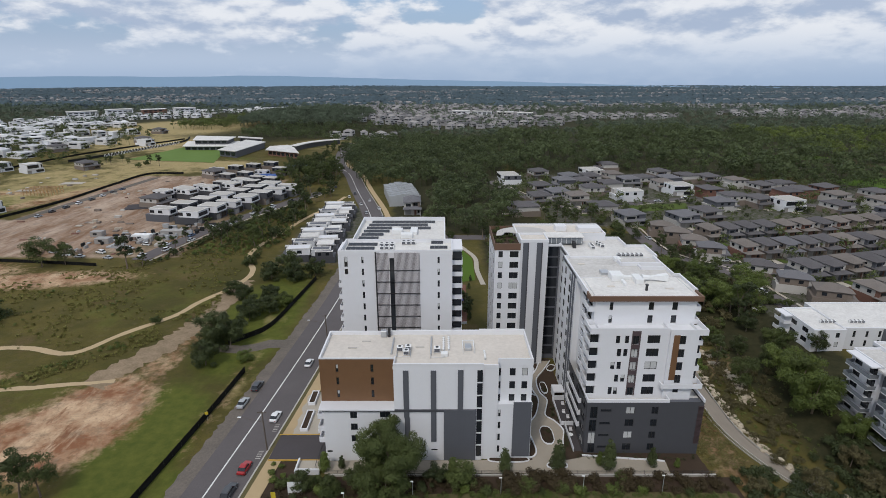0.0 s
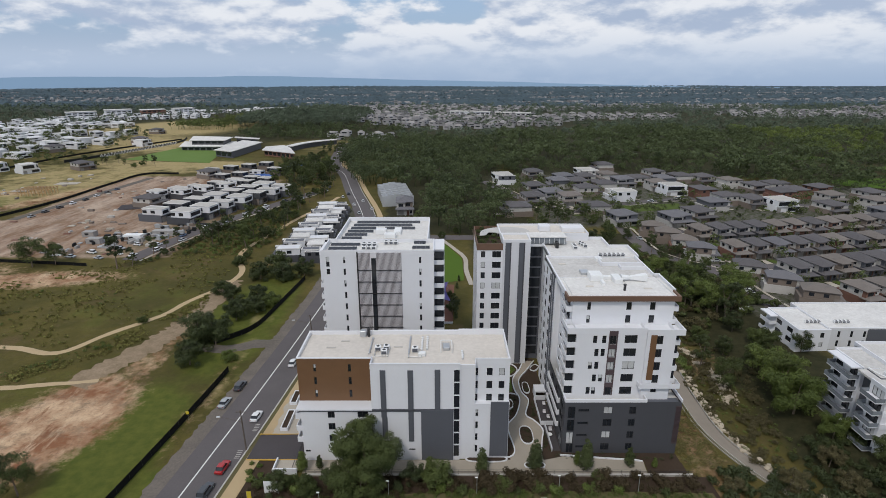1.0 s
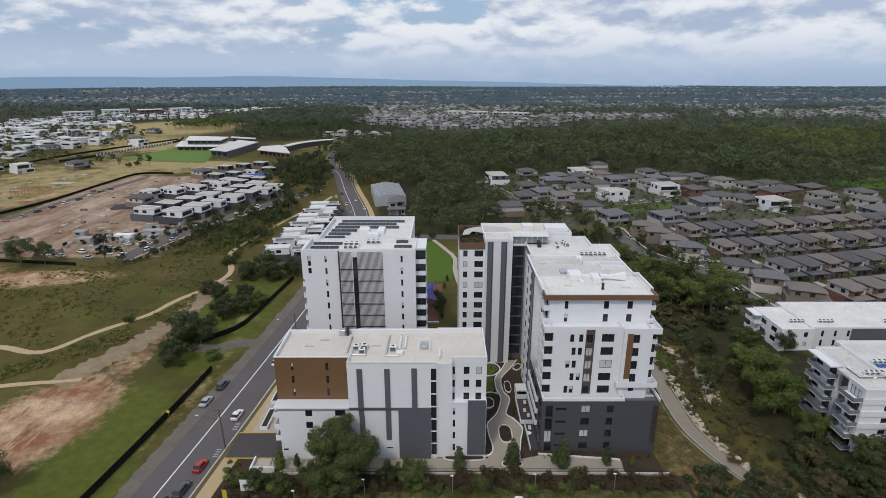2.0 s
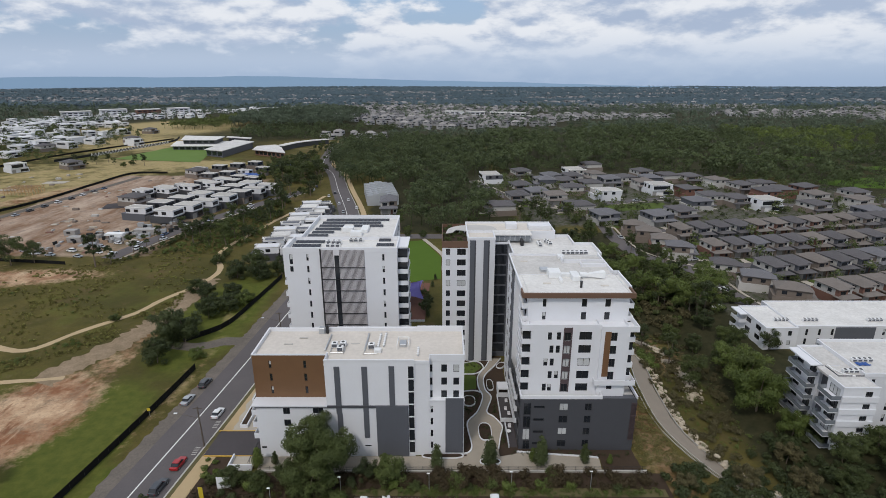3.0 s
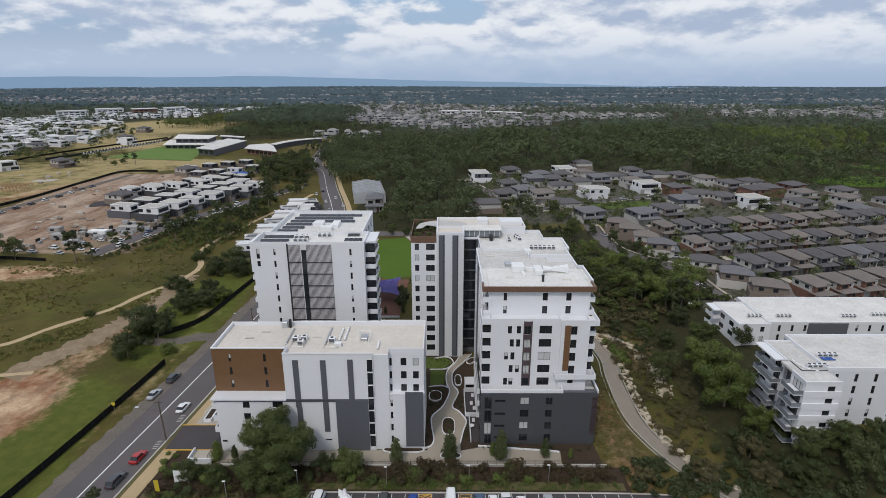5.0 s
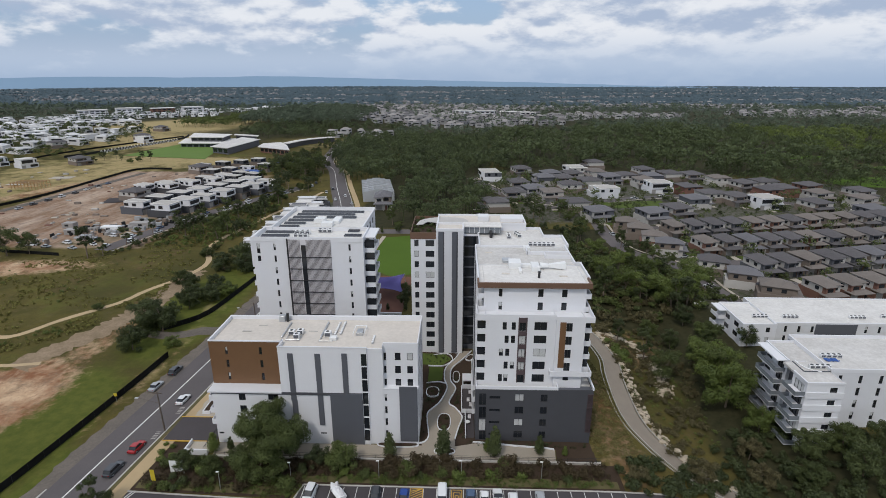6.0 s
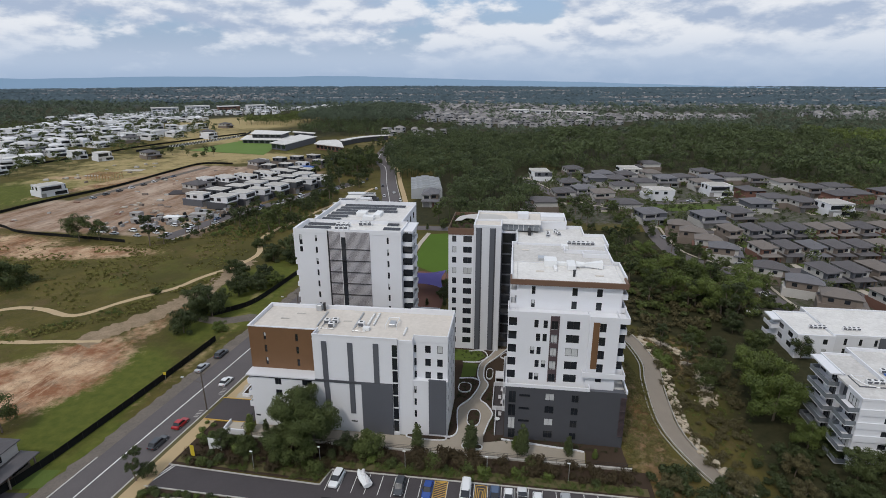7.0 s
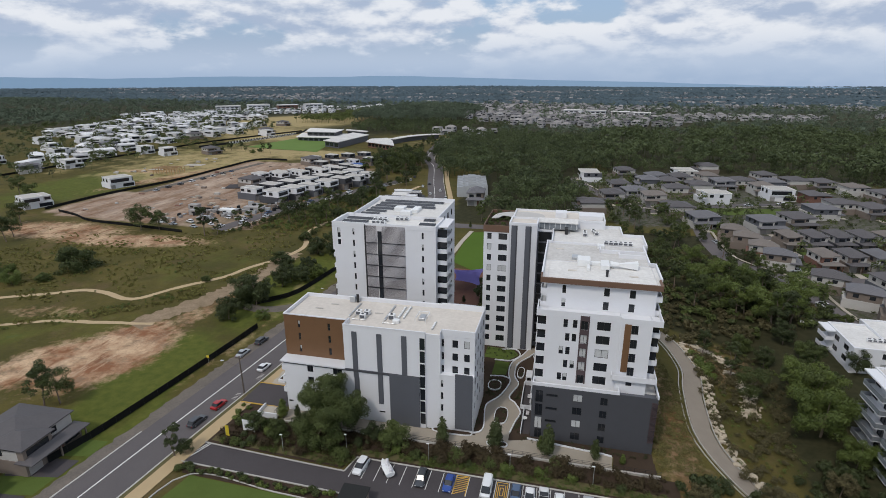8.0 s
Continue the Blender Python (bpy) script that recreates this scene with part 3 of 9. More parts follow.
    earth = mix_at(ramp_at(tiny, 0.55, 0.75), earth, (0.17, 0.115, 0.08))
    dryc = mix_at(ramp_at(small, 0.3, 0.7), (0.38, 0.285, 0.15), (0.28, 0.24, 0.105))
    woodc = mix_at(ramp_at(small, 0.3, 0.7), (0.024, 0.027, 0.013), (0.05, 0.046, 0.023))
    c = mix_at(attr("lush", mid, 0.3, 0.7), grass, lushc)
    c = mix_at(attr("dry", mid, 0.3, 0.7), c, dryc)
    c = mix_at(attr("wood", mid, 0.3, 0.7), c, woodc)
    # far land colour with distance haze painted in
    hazec = mix_at(ramp_at(noise_at(0.012, 7, 0.7), 0.4, 0.6), (0.044, 0.060, 0.064), (0.09, 0.115, 0.12))
    c = mix_at(attr("distant", mid, 0.2, 0.8), c, hazec)
    sitec = mix_at(ramp_at(streak(0.09), 0.38, 0.62), (0.20, 0.118, 0.073), (0.42, 0.325, 0.25))
    sitec = mix_at(ramp_at(streak(0.3), 0.5, 0.66), sitec, (0.27, 0.21, 0.165))
    sitec = mix_at(ramp_at(mid, 0.55, 0.75), sitec, (0.20, 0.125, 0.075))
    sitec = mix_at(ramp_at(small, 0.55, 0.8), sitec, (0.14, 0.105, 0.08))
    townc = mix_at(ramp_at(small, 0.4, 0.62), (0.052, 0.06, 0.03), (0.12, 0.11, 0.098))
    c = mix_at(attr("town", small, 0.3, 0.7), c, townc)
    c = mix_at(attr("site", mid, 0.3, 0.75), c, sitec)
    c = mix_at(attr("dirt", small, 0.3, 0.75), c, earth)
    l.new(c, b.inputs["Base Color"])
    bp = n.new("ShaderNodeBump")
    bp.inputs["Strength"].default_value, bp.inputs["Distance"].default_value = 0.6, 0.3
    l.new(small, bp.inputs["Height"])
    l.new(bp.outputs[0], b.inputs["Normal"])
    return m


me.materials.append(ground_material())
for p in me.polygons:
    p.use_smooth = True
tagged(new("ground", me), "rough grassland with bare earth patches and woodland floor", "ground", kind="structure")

# a far range on the horizon, its haze blue painted as a faint glow
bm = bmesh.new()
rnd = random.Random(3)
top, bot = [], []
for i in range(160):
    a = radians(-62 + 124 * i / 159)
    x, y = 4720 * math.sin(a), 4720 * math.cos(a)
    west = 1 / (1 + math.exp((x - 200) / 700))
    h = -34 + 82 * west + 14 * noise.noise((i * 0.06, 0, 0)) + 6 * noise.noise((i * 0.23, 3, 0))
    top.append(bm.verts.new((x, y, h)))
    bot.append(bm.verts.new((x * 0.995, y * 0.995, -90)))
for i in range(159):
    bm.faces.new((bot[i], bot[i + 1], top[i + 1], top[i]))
solid("backdrop", bm, BLUEGREY, "long haze-blue mountain range on the horizon", "mountains", kind="structure")

# ---- roads, paths ----
STREET = smooth_line([(-56, 20), (-51.5, 50), (-47.8, 87), (-44.6, 118), (-41.3, 155), (-38.5, 195), (-37, 240), (-41, 300), (-61, 380), (-78, 447), (-95, 489), (-106, 569), (-114, 650)], 5)
solid("road", ribbon(STREET, -4.6, 7.0, 0.06), ASPHALT, "grey asphalt street with a white centre line", "road", kind="structure")
near_street = [p for p in STREET if p.y < 260]
rs = random.Random(8)
solid("road_shoulder", ribbon(smooth_line([(p.x, p.y) for p in near_street[::2]], 1.1), -8.2, -4.2, 0.035, 0, 0.45, rs), SHOULDER, "worn gravel and asphalt shoulder beside the street", "road shoulder", kind="structure")
solid("road_marking", ribbon(STREET, -0.16, 0.16, 0.075), LINE, "white painted line along the street", "road marking", kind="structure")
kerb_line = [p for p in STREET]
solid("kerb", ribbon(kerb_line, 7.0, 7.35, 0.19, 0.2), KERB, "pale concrete kerb along the street", "kerb", kind="structure")
solid("kerb", ribbon([p for p in STREET if p.y < 84], -4.95, -4.6, 0.19, 0.2), KERB, "pale concrete kerb before the house", "kerb", kind="structure")
solid("verge", ribbon(near_street, 7.35, 8.3, 0.14), VERGE, "thin grass verge between kerb and footpath", "grass verge", kind="structure")
solid("pavement", ribbon(STREET, 8.3, 11.4, 0.17, 0.15), SANDPATH, "tan concrete footpath along the street", "footpath", kind="structure")
solid("side_track", ribbon(smooth_line([(-44, 150), (-54, 151), (-62, 147), (-75, 150)], 4), -2.2, 2.2, 0.05, 0, 0.6, rs), SHOULDER, "worn gravel track off the street", "track", kind="structure")
WALKWAY = smooth_line([(-186, 118), (-168, 130), (-153.5, 138.4), (-144, 142.8), (-136.3, 148), (-125.6, 148.1), (-111.5, 145), (-103.4, 158), (-93.2, 171.6), (-89.4, 183.6), (-82.7, 197.5), (-80.5, 214), (-88, 232), (-90, 245), (-86, 268), (-80, 300), (-72, 330), (-66, 360)], 3)
solid("earth_track", ribbon(smooth_line([(-95, 127), (-91.8, 135.7), (-88, 145), (-84.5, 154), (-82.1, 165), (-80, 179), (-80.6, 194), (-81.2, 205)], 1.2), -4.3, 4.0, 0.035, 0, 1.5, rs), DIRTTRACK, "worn earth track joining the gravel path", "track", kind="structure")
solid("dirt_path", ribbon(WALKWAY, -1.2, 1.2, 0.05, 0, 0.15, rs), DIRTPATH, "pale winding gravel path across the meadow", "path", kind="structure")
solid("dirt_path", ribbon(smooth_line([(-90, 130), (-100.4, 127.9), (-120.3, 124.8), (-132.4, 120.4), (-156, 108)], 3), -0.9, 0.9, 0.045, 0, 0.5, rs), DIRTPATH, "faint earth trail through rough grass", "path", kind="structure")
CREEK = smooth_line([(59, 168), (67.5, 156), (71.2, 141), (69.8, 129), (69.0, 112), (71.8, 102), (77, 93), (84, 84)], 3)
solid("gravel_track", ribbon(CREEK, -2.2, 2.2, 0.06, 0, 0.15, rs), GREYPATH, "grey gravel track curving down beside the gully", "track", kind="structure")
for a, h in ((-2.55, 0.4), (2.35, 0.34), (3.3, 0.26)):
    solid("track_edging", ribbon(CREEK[3:], a, a + 0.22, h, 0.5), KERB, "low concrete edging along the gravel track", "edging", kind="structure")

# ---- the four apartment blocks ----
def column(u0, u1, tops, h, style="win"):
    return [(u0, u1, t - h, t, style) for t in tops]


# low front block: brown upper corner over a white base, tall white middle, grey panels
A_UP, A_LOW = [18.2, 15.1, 12.0], [8.75, 5.8, 2.85]
low = thing("apartment_block", (-4, 105, -3.4), "white low-rise apartment block with brown corner and grey panels", "apartment building")
volume(low, -25.3, -10.2, 97.6, 113, -4.2, 9.05, WHITE, front=column(-19.6, -18.15, A_LOW, 1.65) + column(-13.3, -11.1, A_LOW, 1.5) + [(-25.0, -23.9, -1.5, -1.0, "strip")],
       left=[(y, y + 2.6, t - 2.0, t) for t in A_LOW for y in (100.5, 105.5, 109.6)], sides="flb")
part("roof", boxes((-26.2, -10.2, 97.3, 101, 9.05, 9.35)), WHITE2, low, "white terrace slab")
part("band", boxes((-25.5, 7.0, 97.40, 97.62, 8.75, 9.3)), GREY, low, "charcoal horizontal band")
volume(low, -26.1, -10.3, 100.6, 113, 9.3, 19.7, BROWN, front=column(-22.65, -22.1, A_UP, 1.75) + column(-15.3, -14.7, A_UP, 1.75),
       left=[(y, y + 2.2, t - 1.9, t) for t in A_UP for y in (102.5, 106, 109.5)], sides="flb", roof=None)
volume(low, -10.25, 8.3, 97.6, 113, -4.2, 20.1, WHITE, front=[(7.05, 8.2, -2.6 + 3.07 * i, 0.2 + 3.07 * i, "strip") for i in range(7)] + [(-2.6, -1.2, -1.05, -0.65, "strip")], sides="fb")
volume(low, -10.25, -9.9, 97.6, 100.9, -4.2, 20.1, WHITE, sides="l")
part("return_wall", boxes((8.2, 8.3, 97.62, 98.0, -4.2, 20.05)), WHITE, low)
part("return_wall", boxes((11.38, 11.49, 97.92, 99.2, 10.4, 20.2)), WHITE, low)
volume(low, 8.3, 11.5, 97.9, 113, -4.2, 19.6, WHITE, sides="fb")
volume(low, 11.5, 18.7, 99.1, 113, -4.2, 20.3, WHITE, front=column(11.55, 12.05, A_UP, 1.75) + column(13.9, 15.1, A_UP, 1.75) + column(16.45, 17.65, A_UP, 1.75),
       right=[(y, y + 1.3, t - 1.75, t) for t in A_UP + [8.9, 5.8, 2.8] for y in (100, 103, 106.5, 110)], sides="fbr")
volume(low, 11.45, 18.75, 97.9, 99.2, -4.2, 10.2, WHITE, front=column(11.65, 12.15, [9.0, 6.0, 3.0, 0.0], 1.7), sides="fr")
part("ledge", boxes((11.4, 18.8, 97.82, 99.1, 10.2, 10.4)), WHITE, low)
part("panel", boxes((14.8, 18.6, 97.66, 97.9, -2.6, 10.9)), MIDGREY, low, "slate-grey rendered panel")
part("panel", boxes((0.15, 6.95, 97.3, 97.6, -3.6, 9.2)), MIDGREY, low, "slate-grey rendered panel")
for a, z0, z1 in ((-8.25, 7.3, 18.55), (-2.55, 1.3, 18.55), (3.05, 9.3, 18.7)):
    part("stripe", boxes((a, a + 1.12, 97.42, 97.61, z0, z1)), MIDGREY, low, "slate-grey vertical stripe")
part("stripe", boxes((-8.1, -7.0, 97.42, 97.61, 2.0, 7.3)), MIDGREY, low, "slate-grey vertical stripe")
part("roof", boxes((-25.9, -10.4, 100.8, 112.8, 18.6, 18.95)), ROOFB, low, "stained beige concrete roof")
part("roof", boxes((-10.4, 8.3, 97.8, 112.8, 18.7, 18.97)), ROOFB, low, "stained beige concrete roof")
part("roof", boxes((8.3, 18.6, 99.2, 112.8, 18.6, 18.96)), ROOFB, low, "stained beige concrete roof")
each("parapet", [(-26.15, -10.3, 100.52, 100.8, 19.5, 19.75), (-26.15, -25.8, 100.8, 113.05, 18.9, 19.75), (-26.15, -12, 112.7, 113.05, 18.9, 19.8), (-10.28, 8.32, 97.52, 97.8, 19.9, 20.15),
                      (-10.28, -10.05, 97.8, 101.2, 18.9, 19.9), (-12, 8.3, 112.7, 113.05, 18.9, 19.9), (8.32, 11.45, 97.82, 98.1, 19.0, 19.7),
                      (11.45, 18.75, 99.02, 99.3, 19.0, 20.5), (18.5, 18.78, 99.3, 112.7, 18.9, 20.2), (8.3, 18.78, 112.7, 113.05, 18.9, 20.3)], WHITE, low, "white roof parapet")
for z in (0.2, 3.1, 6.1):
    balcony(low, -26.9, -25.3, 99.0, 104.0, z, "flk")

# slender block behind: slatted screen on its front, balconies on both ends
B_T = [31.7 - 3.24 * i for i in range(10)]
mid = thing("apartment_block", (-12, 146, -3.4), "white ten-storey apartment block with slatted grey screen", "apartment building")
volume(mid, -26.4, 2.4, 131, 141, -4.0, 33.4, WHITE, front=column(-20.95, -20.4, B_T, 1.75) + column(-1.4, -0.85, B_T, 1.75) + [(-25.35, -24.5, 29.0, 31.7), (-25.35, -24.5, 26.9, 28.4)],
       left=[(y, y + 2.6, t - 2.2, t) for t in B_T for y in (133, 137)])
part("screen_backing", boxes((-17.15, -5.95, 130.86, 131.02, 7.0, 32.9)), SCREENBACK, mid, "pale grey screen backing")
part("panel", boxes((-13.7, -12.5, 130.78, 130.9, 7.0, 31.4)), GLASS, mid, "dark glazed slot")
SLATM = mesh_of("slat", boxes((-0.05, 0.05, -0.1, 0.0, 0, 25.9)), SLAT)
for i in range(38):
    x = -17.05 + 0.296 * i
    if -13.85 < x < -12.4:
        continue
    s = new("slat", SLATM)
    s.parent = mid
    s.location = Vector((x, 130.86, 7.0)) - ORIGIN[mid.name]
for i in range(8):
    part("rail", boxes((-17.2, -5.9, 130.6, 130.82, 28.08 - 3.24 * i, 28.2 - 3.24 * i)), FRAME, mid, "dark horizontal rail of the screen")
part("screen_edge", boxes((-17.4, -17.15, 130.6, 131.02, 7, 33.1)), FRAME, mid)
volume(mid, -24.6, 0.6, 141, 163.5, -4.0, 33.2, WHITE, right=[(y, y + 2.0, t - 2.0, t) for t in B_T for y in (143, 148, 153, 158)], left=[(y, y + 2.0, t - 2.0, t) for t in B_T for y in (143, 148, 153, 158)], sides="lrb")
part("roof", boxes((-26.3, 2.3, 131.1, 141, 32.1, 32.4)), ROOFW, mid, "pale roof membrane")
part("roof", boxes((-24.5, 0.5, 141, 163.4, 32.1, 32.4)), ROOFW, mid, "pale roof membrane")
each("parapet", [(-26.45, 2.45, 130.92, 131.2, 32.3, 33.5), (-26.45, -26.1, 131.2, 141, 32.3, 33.5), (2.1, 2.45, 131.2, 141, 32.3, 33.5), (-26.1, -24.3, 140.7, 141.05, 32.3, 33.5), (0.3, 2.1, 140.7, 141.05, 32.3, 33.5),
                      (-24.65, -24.3, 141.05, 163.5, 32.3, 33.5), (0.3, 0.65, 141.05, 163.5, 32.3, 33.3), (-24.65, 0.65, 163.2, 163.55, 32.3, 33.7)], WHITE, mid, "white roof parapet")
part("roof_slab", boxes((2.45, 5.1, 133.5, 142.5, 32.6, 32.95)), WHITE, mid)
for t in B_T[1:]:
    balcony(mid, 2.4, 5.1, 132.6, 140.8, t + 0.75, "frk", 1.0)
for t in B_T[2:]:
    balcony(mid, -27.4, -26.4, 132.2, 136.5, t - 2.2, "flk", 1.0)
for t in B_T[1:]:
    part("glazed_screen", boxes((2.45, 4.9, 133.5, 133.62, t + 1.5, t + 3.75), (2.41, 2.44, 133.0, 140.4, t + 0.8, t + 3.2)), GLASS, mid, "dark glazed balcony doors")
part("bay", boxes((-26.9, -26.35, 131.0, 138.5, 25.3, 33.4)), WHITE, mid)

# tall front tower on a charcoal base
tall = thing("apartment_tower", (43, 125, -4.0), "white eleven-storey tower on a charcoal base with brown fascia", "apartment building")
P_T = [8.15, 5.05, 1.95, -1.15]
volume(tall, 31.0, 56.1, 100, 118, -9.0, 9.45, GREY, front=column(31.75, 33.3, [8.2, 4.9, 1.7], 2.9) + column(33.95, 36.3, [7.6, 4.4, 1.3, -1.7], 0.65, "strip") + column(39.45, 41.35, P_T, 1.75, "pale") + column(44.95, 46.4, P_T, 1.75, "pale") + [(31.9, 33.4, -3.6, -1.3)],
       left=[(y, y + 2.8, t - 2.0, t) for t in P_T for y in (101.5, 107, 112)], right=[(y, y + 1.4, t - 1.7, t) for t in P_T for y in (104, 109, 114)], sides="flr")
for i in range(6):
    part("slat", boxes((54.95 + 0.2 * i, 55.05 + 0.2 * i, 99.8, 99.97, -1.0, 8.45)), MAUVE, tall, "mauve-brown screen slat")
for z in (-1.0, 2.1, 5.2, 8.35):
    part("rail", boxes((54.9, 56.2, 99.74, 99.84, z, z + 0.12)), MAUVE, tall)
for t in P_T[:3]:
    balcony(tall, 30.4, 31.0, 105.0, 116.8, t - 2.1, "flk", 1.0)
part("roof", boxes((31.1, 56.0, 100.1, 107, 8.6, 8.75)), ROOFW, tall, "white podium terrace")
each("parapet", [(30.95, 48.3, 99.94, 100.3, 9.3, 10.0), (30.95, 31.25, 100.3, 102.4, 9.3, 10.0)], WHITE, tall, "white podium parapet")
each("parapet", [(48.3, 48.55, 99.94, 101.8, 9.3, 10.0), (55.9, 56.2, 99.94, 107, 9.3, 10.0)], WHITE, tall, "white podium parapet")
part("terrace", boxes((48.55, 55.9, 100.05, 102.4, 8.75, 8.85)), MIDGREY, tall, "grey paved terrace")
W_T = [23.95, 20.85, 17.75, 14.65, 11.55]
big = [(43.1, 45.75, t - 1.75, t + 0.1) for t in W_T]
pairs = [(36.45, 38.35), (36.95, 38.3), (35.85, 37.2), (36.95, 38.3), (35.85, 37.0)]
small = []
for t, (p, q) in zip(W_T, pairs):
    small += [(p, p + 0.85, t - 1.75, t), (q, q + 0.85, t - 1.75, t)]
slots = [(39.95, 41.35, t - 2.0, t) for t in W_T]
right_w = [(49.65, 50.95, t - 1.7, t + 0.25) for t in W_T[:4]] + [(49.65, 50.85, 10.6, 11.45)]
volume(tall, 47.6, 53.6, 101.8, 107, 8.7, 25.2, WHITE, front=right_w, right=[(103.4, 106, t - 2.1, t) for t in W_T], sides="flr")
volume(tall, 32.9, 47.6, 102.4, 107, 8.7, 25.2, WHITE, front=big + small + slots, left=[(103.2, 105.4, t - 2.1, t) for t in W_T], sides="fl")
part("panel", boxes((39.75, 39.95, 102.3, 102.41, 9.6, 25.1), (41.35, 41.6, 102.3, 102.41, 9.6, 25.1), *[(39.95, 41.35, 102.3, 102.41, t, t + 1.1) for t in W_T]), MAUVE, tall, "mauve-brown window surround")
part("panel", boxes((48.35, 49.6, 101.68, 101.81, 13.75, 24.4)), BROWN, tall, "brown timber-look panel")
for t in W_T + [8.4]:
    z = t + 0.45
    if t > 9:
        balcony(tall, 31.0, 32.9, 102.4, 108.0, z - 3.1 + 0.1, "fl", 1.0)
    balcony(tall, 53.6, 55.4, 103.4, 108.5, max(z - 3.0, 9.0), "frk", 0.95) if t > 12 else None
each("ledge", [(46.7, 55.5, 101.0, 102.5, 12.0, 12.25), (46.7, 55.5, 101.0, 101.15, 12.25, 13.15), (46.7, 46.85, 101.15, 102.4, 12.25, 13.15), (55.35, 55.5, 101.15, 107, 12.0, 13.15)], WHITE, tall, "white terrace with solid balustrade")
each("ledge", [(30.9, 47.6, 102.38, 106.4, 24.3, 24.55), (30.9, 47.6, 102.36, 102.6, 24.55, 25.7), (30.9, 31.15, 102.6, 108, 24.3, 25.6), (47.6, 55.5, 101.78, 106.4, 24.3, 24.5), (47.58, 55.5, 101.76, 102.0, 24.5, 25.6), (55.3, 55.5, 102.0, 110, 24.3, 25.6)], WHITE, tall, "white terrace with solid balustrade")
T_T = [29.85, 26.8]
for t in W_T:
    part("glazed_screen", boxes((31.2, 32.88, 103.0, 103.12, t - 2.0, t + 0.3)), GLASS, tall, "dark glazed balcony end")
    if t > 12:
        part("glazed_screen", boxes((53.62, 55.2, 104.0, 104.12, t - 2.0, t + 0.25)), GLASS, tall, "dark glazed balcony end")
volume(tall, 32.6, 54.4, 106.4, 118, 9.4, 31.2, WHITE, front=column(35.75, 36.5, T_T, 1.8) + column(44.15, 45.25, T_T, 1.8) + column(49.2, 50.35, T_T, 1.8), right=[(y, y + 2.4, t - 2.0, t) for t in T_T + W_T for y in (108, 113)], sides="flr",
       left=[(y, y + 3.0, t - 2.1, t) for t in T_T + W_T for y in (108.5, 113.5)])
for t in T_T + W_T:
    balcony(tall, 31.3, 32.6, 106.6, 112.2, t - 2.1, "fl", 1.0)
    balcony(tall, 54.4, 55.6, 106.8, 111, t - 2.1, "frk", 1.0)
volume(tall, 31.2, 54.3, 118, 132, -6.0, 31.2, WHITE, left=[(y, y + 1.9, t - 2.0, t) for t in T_T + W_T + P_T for y in (123.2, 128)] , right=[(y, y + 2.4, t - 2.0, t) for t in T_T + W_T + P_T for y in (120, 126)], sides="flr")
for y in (119.0, 121.2):
    part("stripe", boxes((31.02, 31.2, y, y + 1.0, -3, 30.8)), MIDGREY, tall, "slate-grey vertical stripe")
for y, t in ((113.2, 0),):
    part("stripe", boxes((32.42, 32.6, 112.4, 113.2, 9.4, 30.8)), MIDGREY, tall, "slate-grey vertical stripe")
volume(tall, 32.3, 55.2, 132, 141, -6.0, 31.2, WHITE, left=[(y, y + 1.6, t - 2.0, t) for t in T_T + W_T + P_T for y in (133.5, 137)], sides="flr")
volume(tall, 32.3, 50.2, 141, 148.5, -6.0, 31.2, WHITE, sides="lrb")
each("roof", [(31.3, 55.3, 105.8, 118, 30.5, 31.0), (31.3, 54.2, 118, 132, 30.5, 31.0), (32.4, 55.1, 132, 141, 30.5, 31.0), (32.4, 50.1, 141, 148.4, 30.5, 31.0)], ROOFW, tall, "pale roof membrane")
each("fascia", [(31.2, 55.35, 105.5, 105.9, 30.4, 31.55), (31.15, 31.5, 105.9, 108.5, 30.4, 31.55), (55.0, 55.37, 105.9, 109.5, 30.4, 31.5)], BROWN2, tall, "brown roof fascia")
each("parapet", [(31.2, 31.55, 108.5, 118, 30.6, 31.75), (31.2, 31.5, 118, 132, 30.6, 31.75), (31.5, 32.5, 131.7, 132, 30.6, 31.75), (32.3, 32.6, 132, 148.5, 30.6, 31.8), (32.6, 50.2, 148.2, 148.5, 30.6, 31.8), (49.9, 50.2, 141, 148.2, 30.6, 31.8),
                      (50.2, 55.25, 140.7, 141, 30.6, 31.8), (54.9, 55.25, 132, 140.7, 30.6, 31.8), (54.0, 55.0, 131.8, 132.1, 30.6, 31.8), (54.0, 54.35, 119, 131.8, 30.6, 31.75), (54.3, 55.7, 118.8, 119.1, 30.6, 31.7), (55.35, 55.7, 109.5, 118.8, 30.6, 31.6)], WHITE, tall, "white roof parapet")
each("upstand", [(32.6, 43.5, 131.6, 131.95, 31, 31.5), (44.0, 54.2, 126.0, 126.35, 31, 31.9), (43.8, 44.1, 126.0, 130, 31, 31.9), (48.0, 48.3, 123.5, 126, 31, 31.6), (48.0, 54.2, 123.2, 123.5, 31.0, 31.9)], WHITE, tall, "low white roof upstand")

# rear tower: striped shaft, brown-capped wing with a roof garden, glazed link
D_T = [30.7 - 3.03 * i for i in range(11)]
rear = thing("apartment_tower", (28, 146, -3.4), "white tower with two dark stripes and roof garden", "apartment building")
volume(rear, 14.0, 20.9, 138.5, 156, -4.0, 31.0, WHITE, front=column(15.0, 16.15, D_T, 1.75) + column(18.05, 20.4, D_T, 1.75), left=[(y, y + 1.6, t - 1.75, t) for t in D_T for y in (141, 146, 151)], sides="flb")
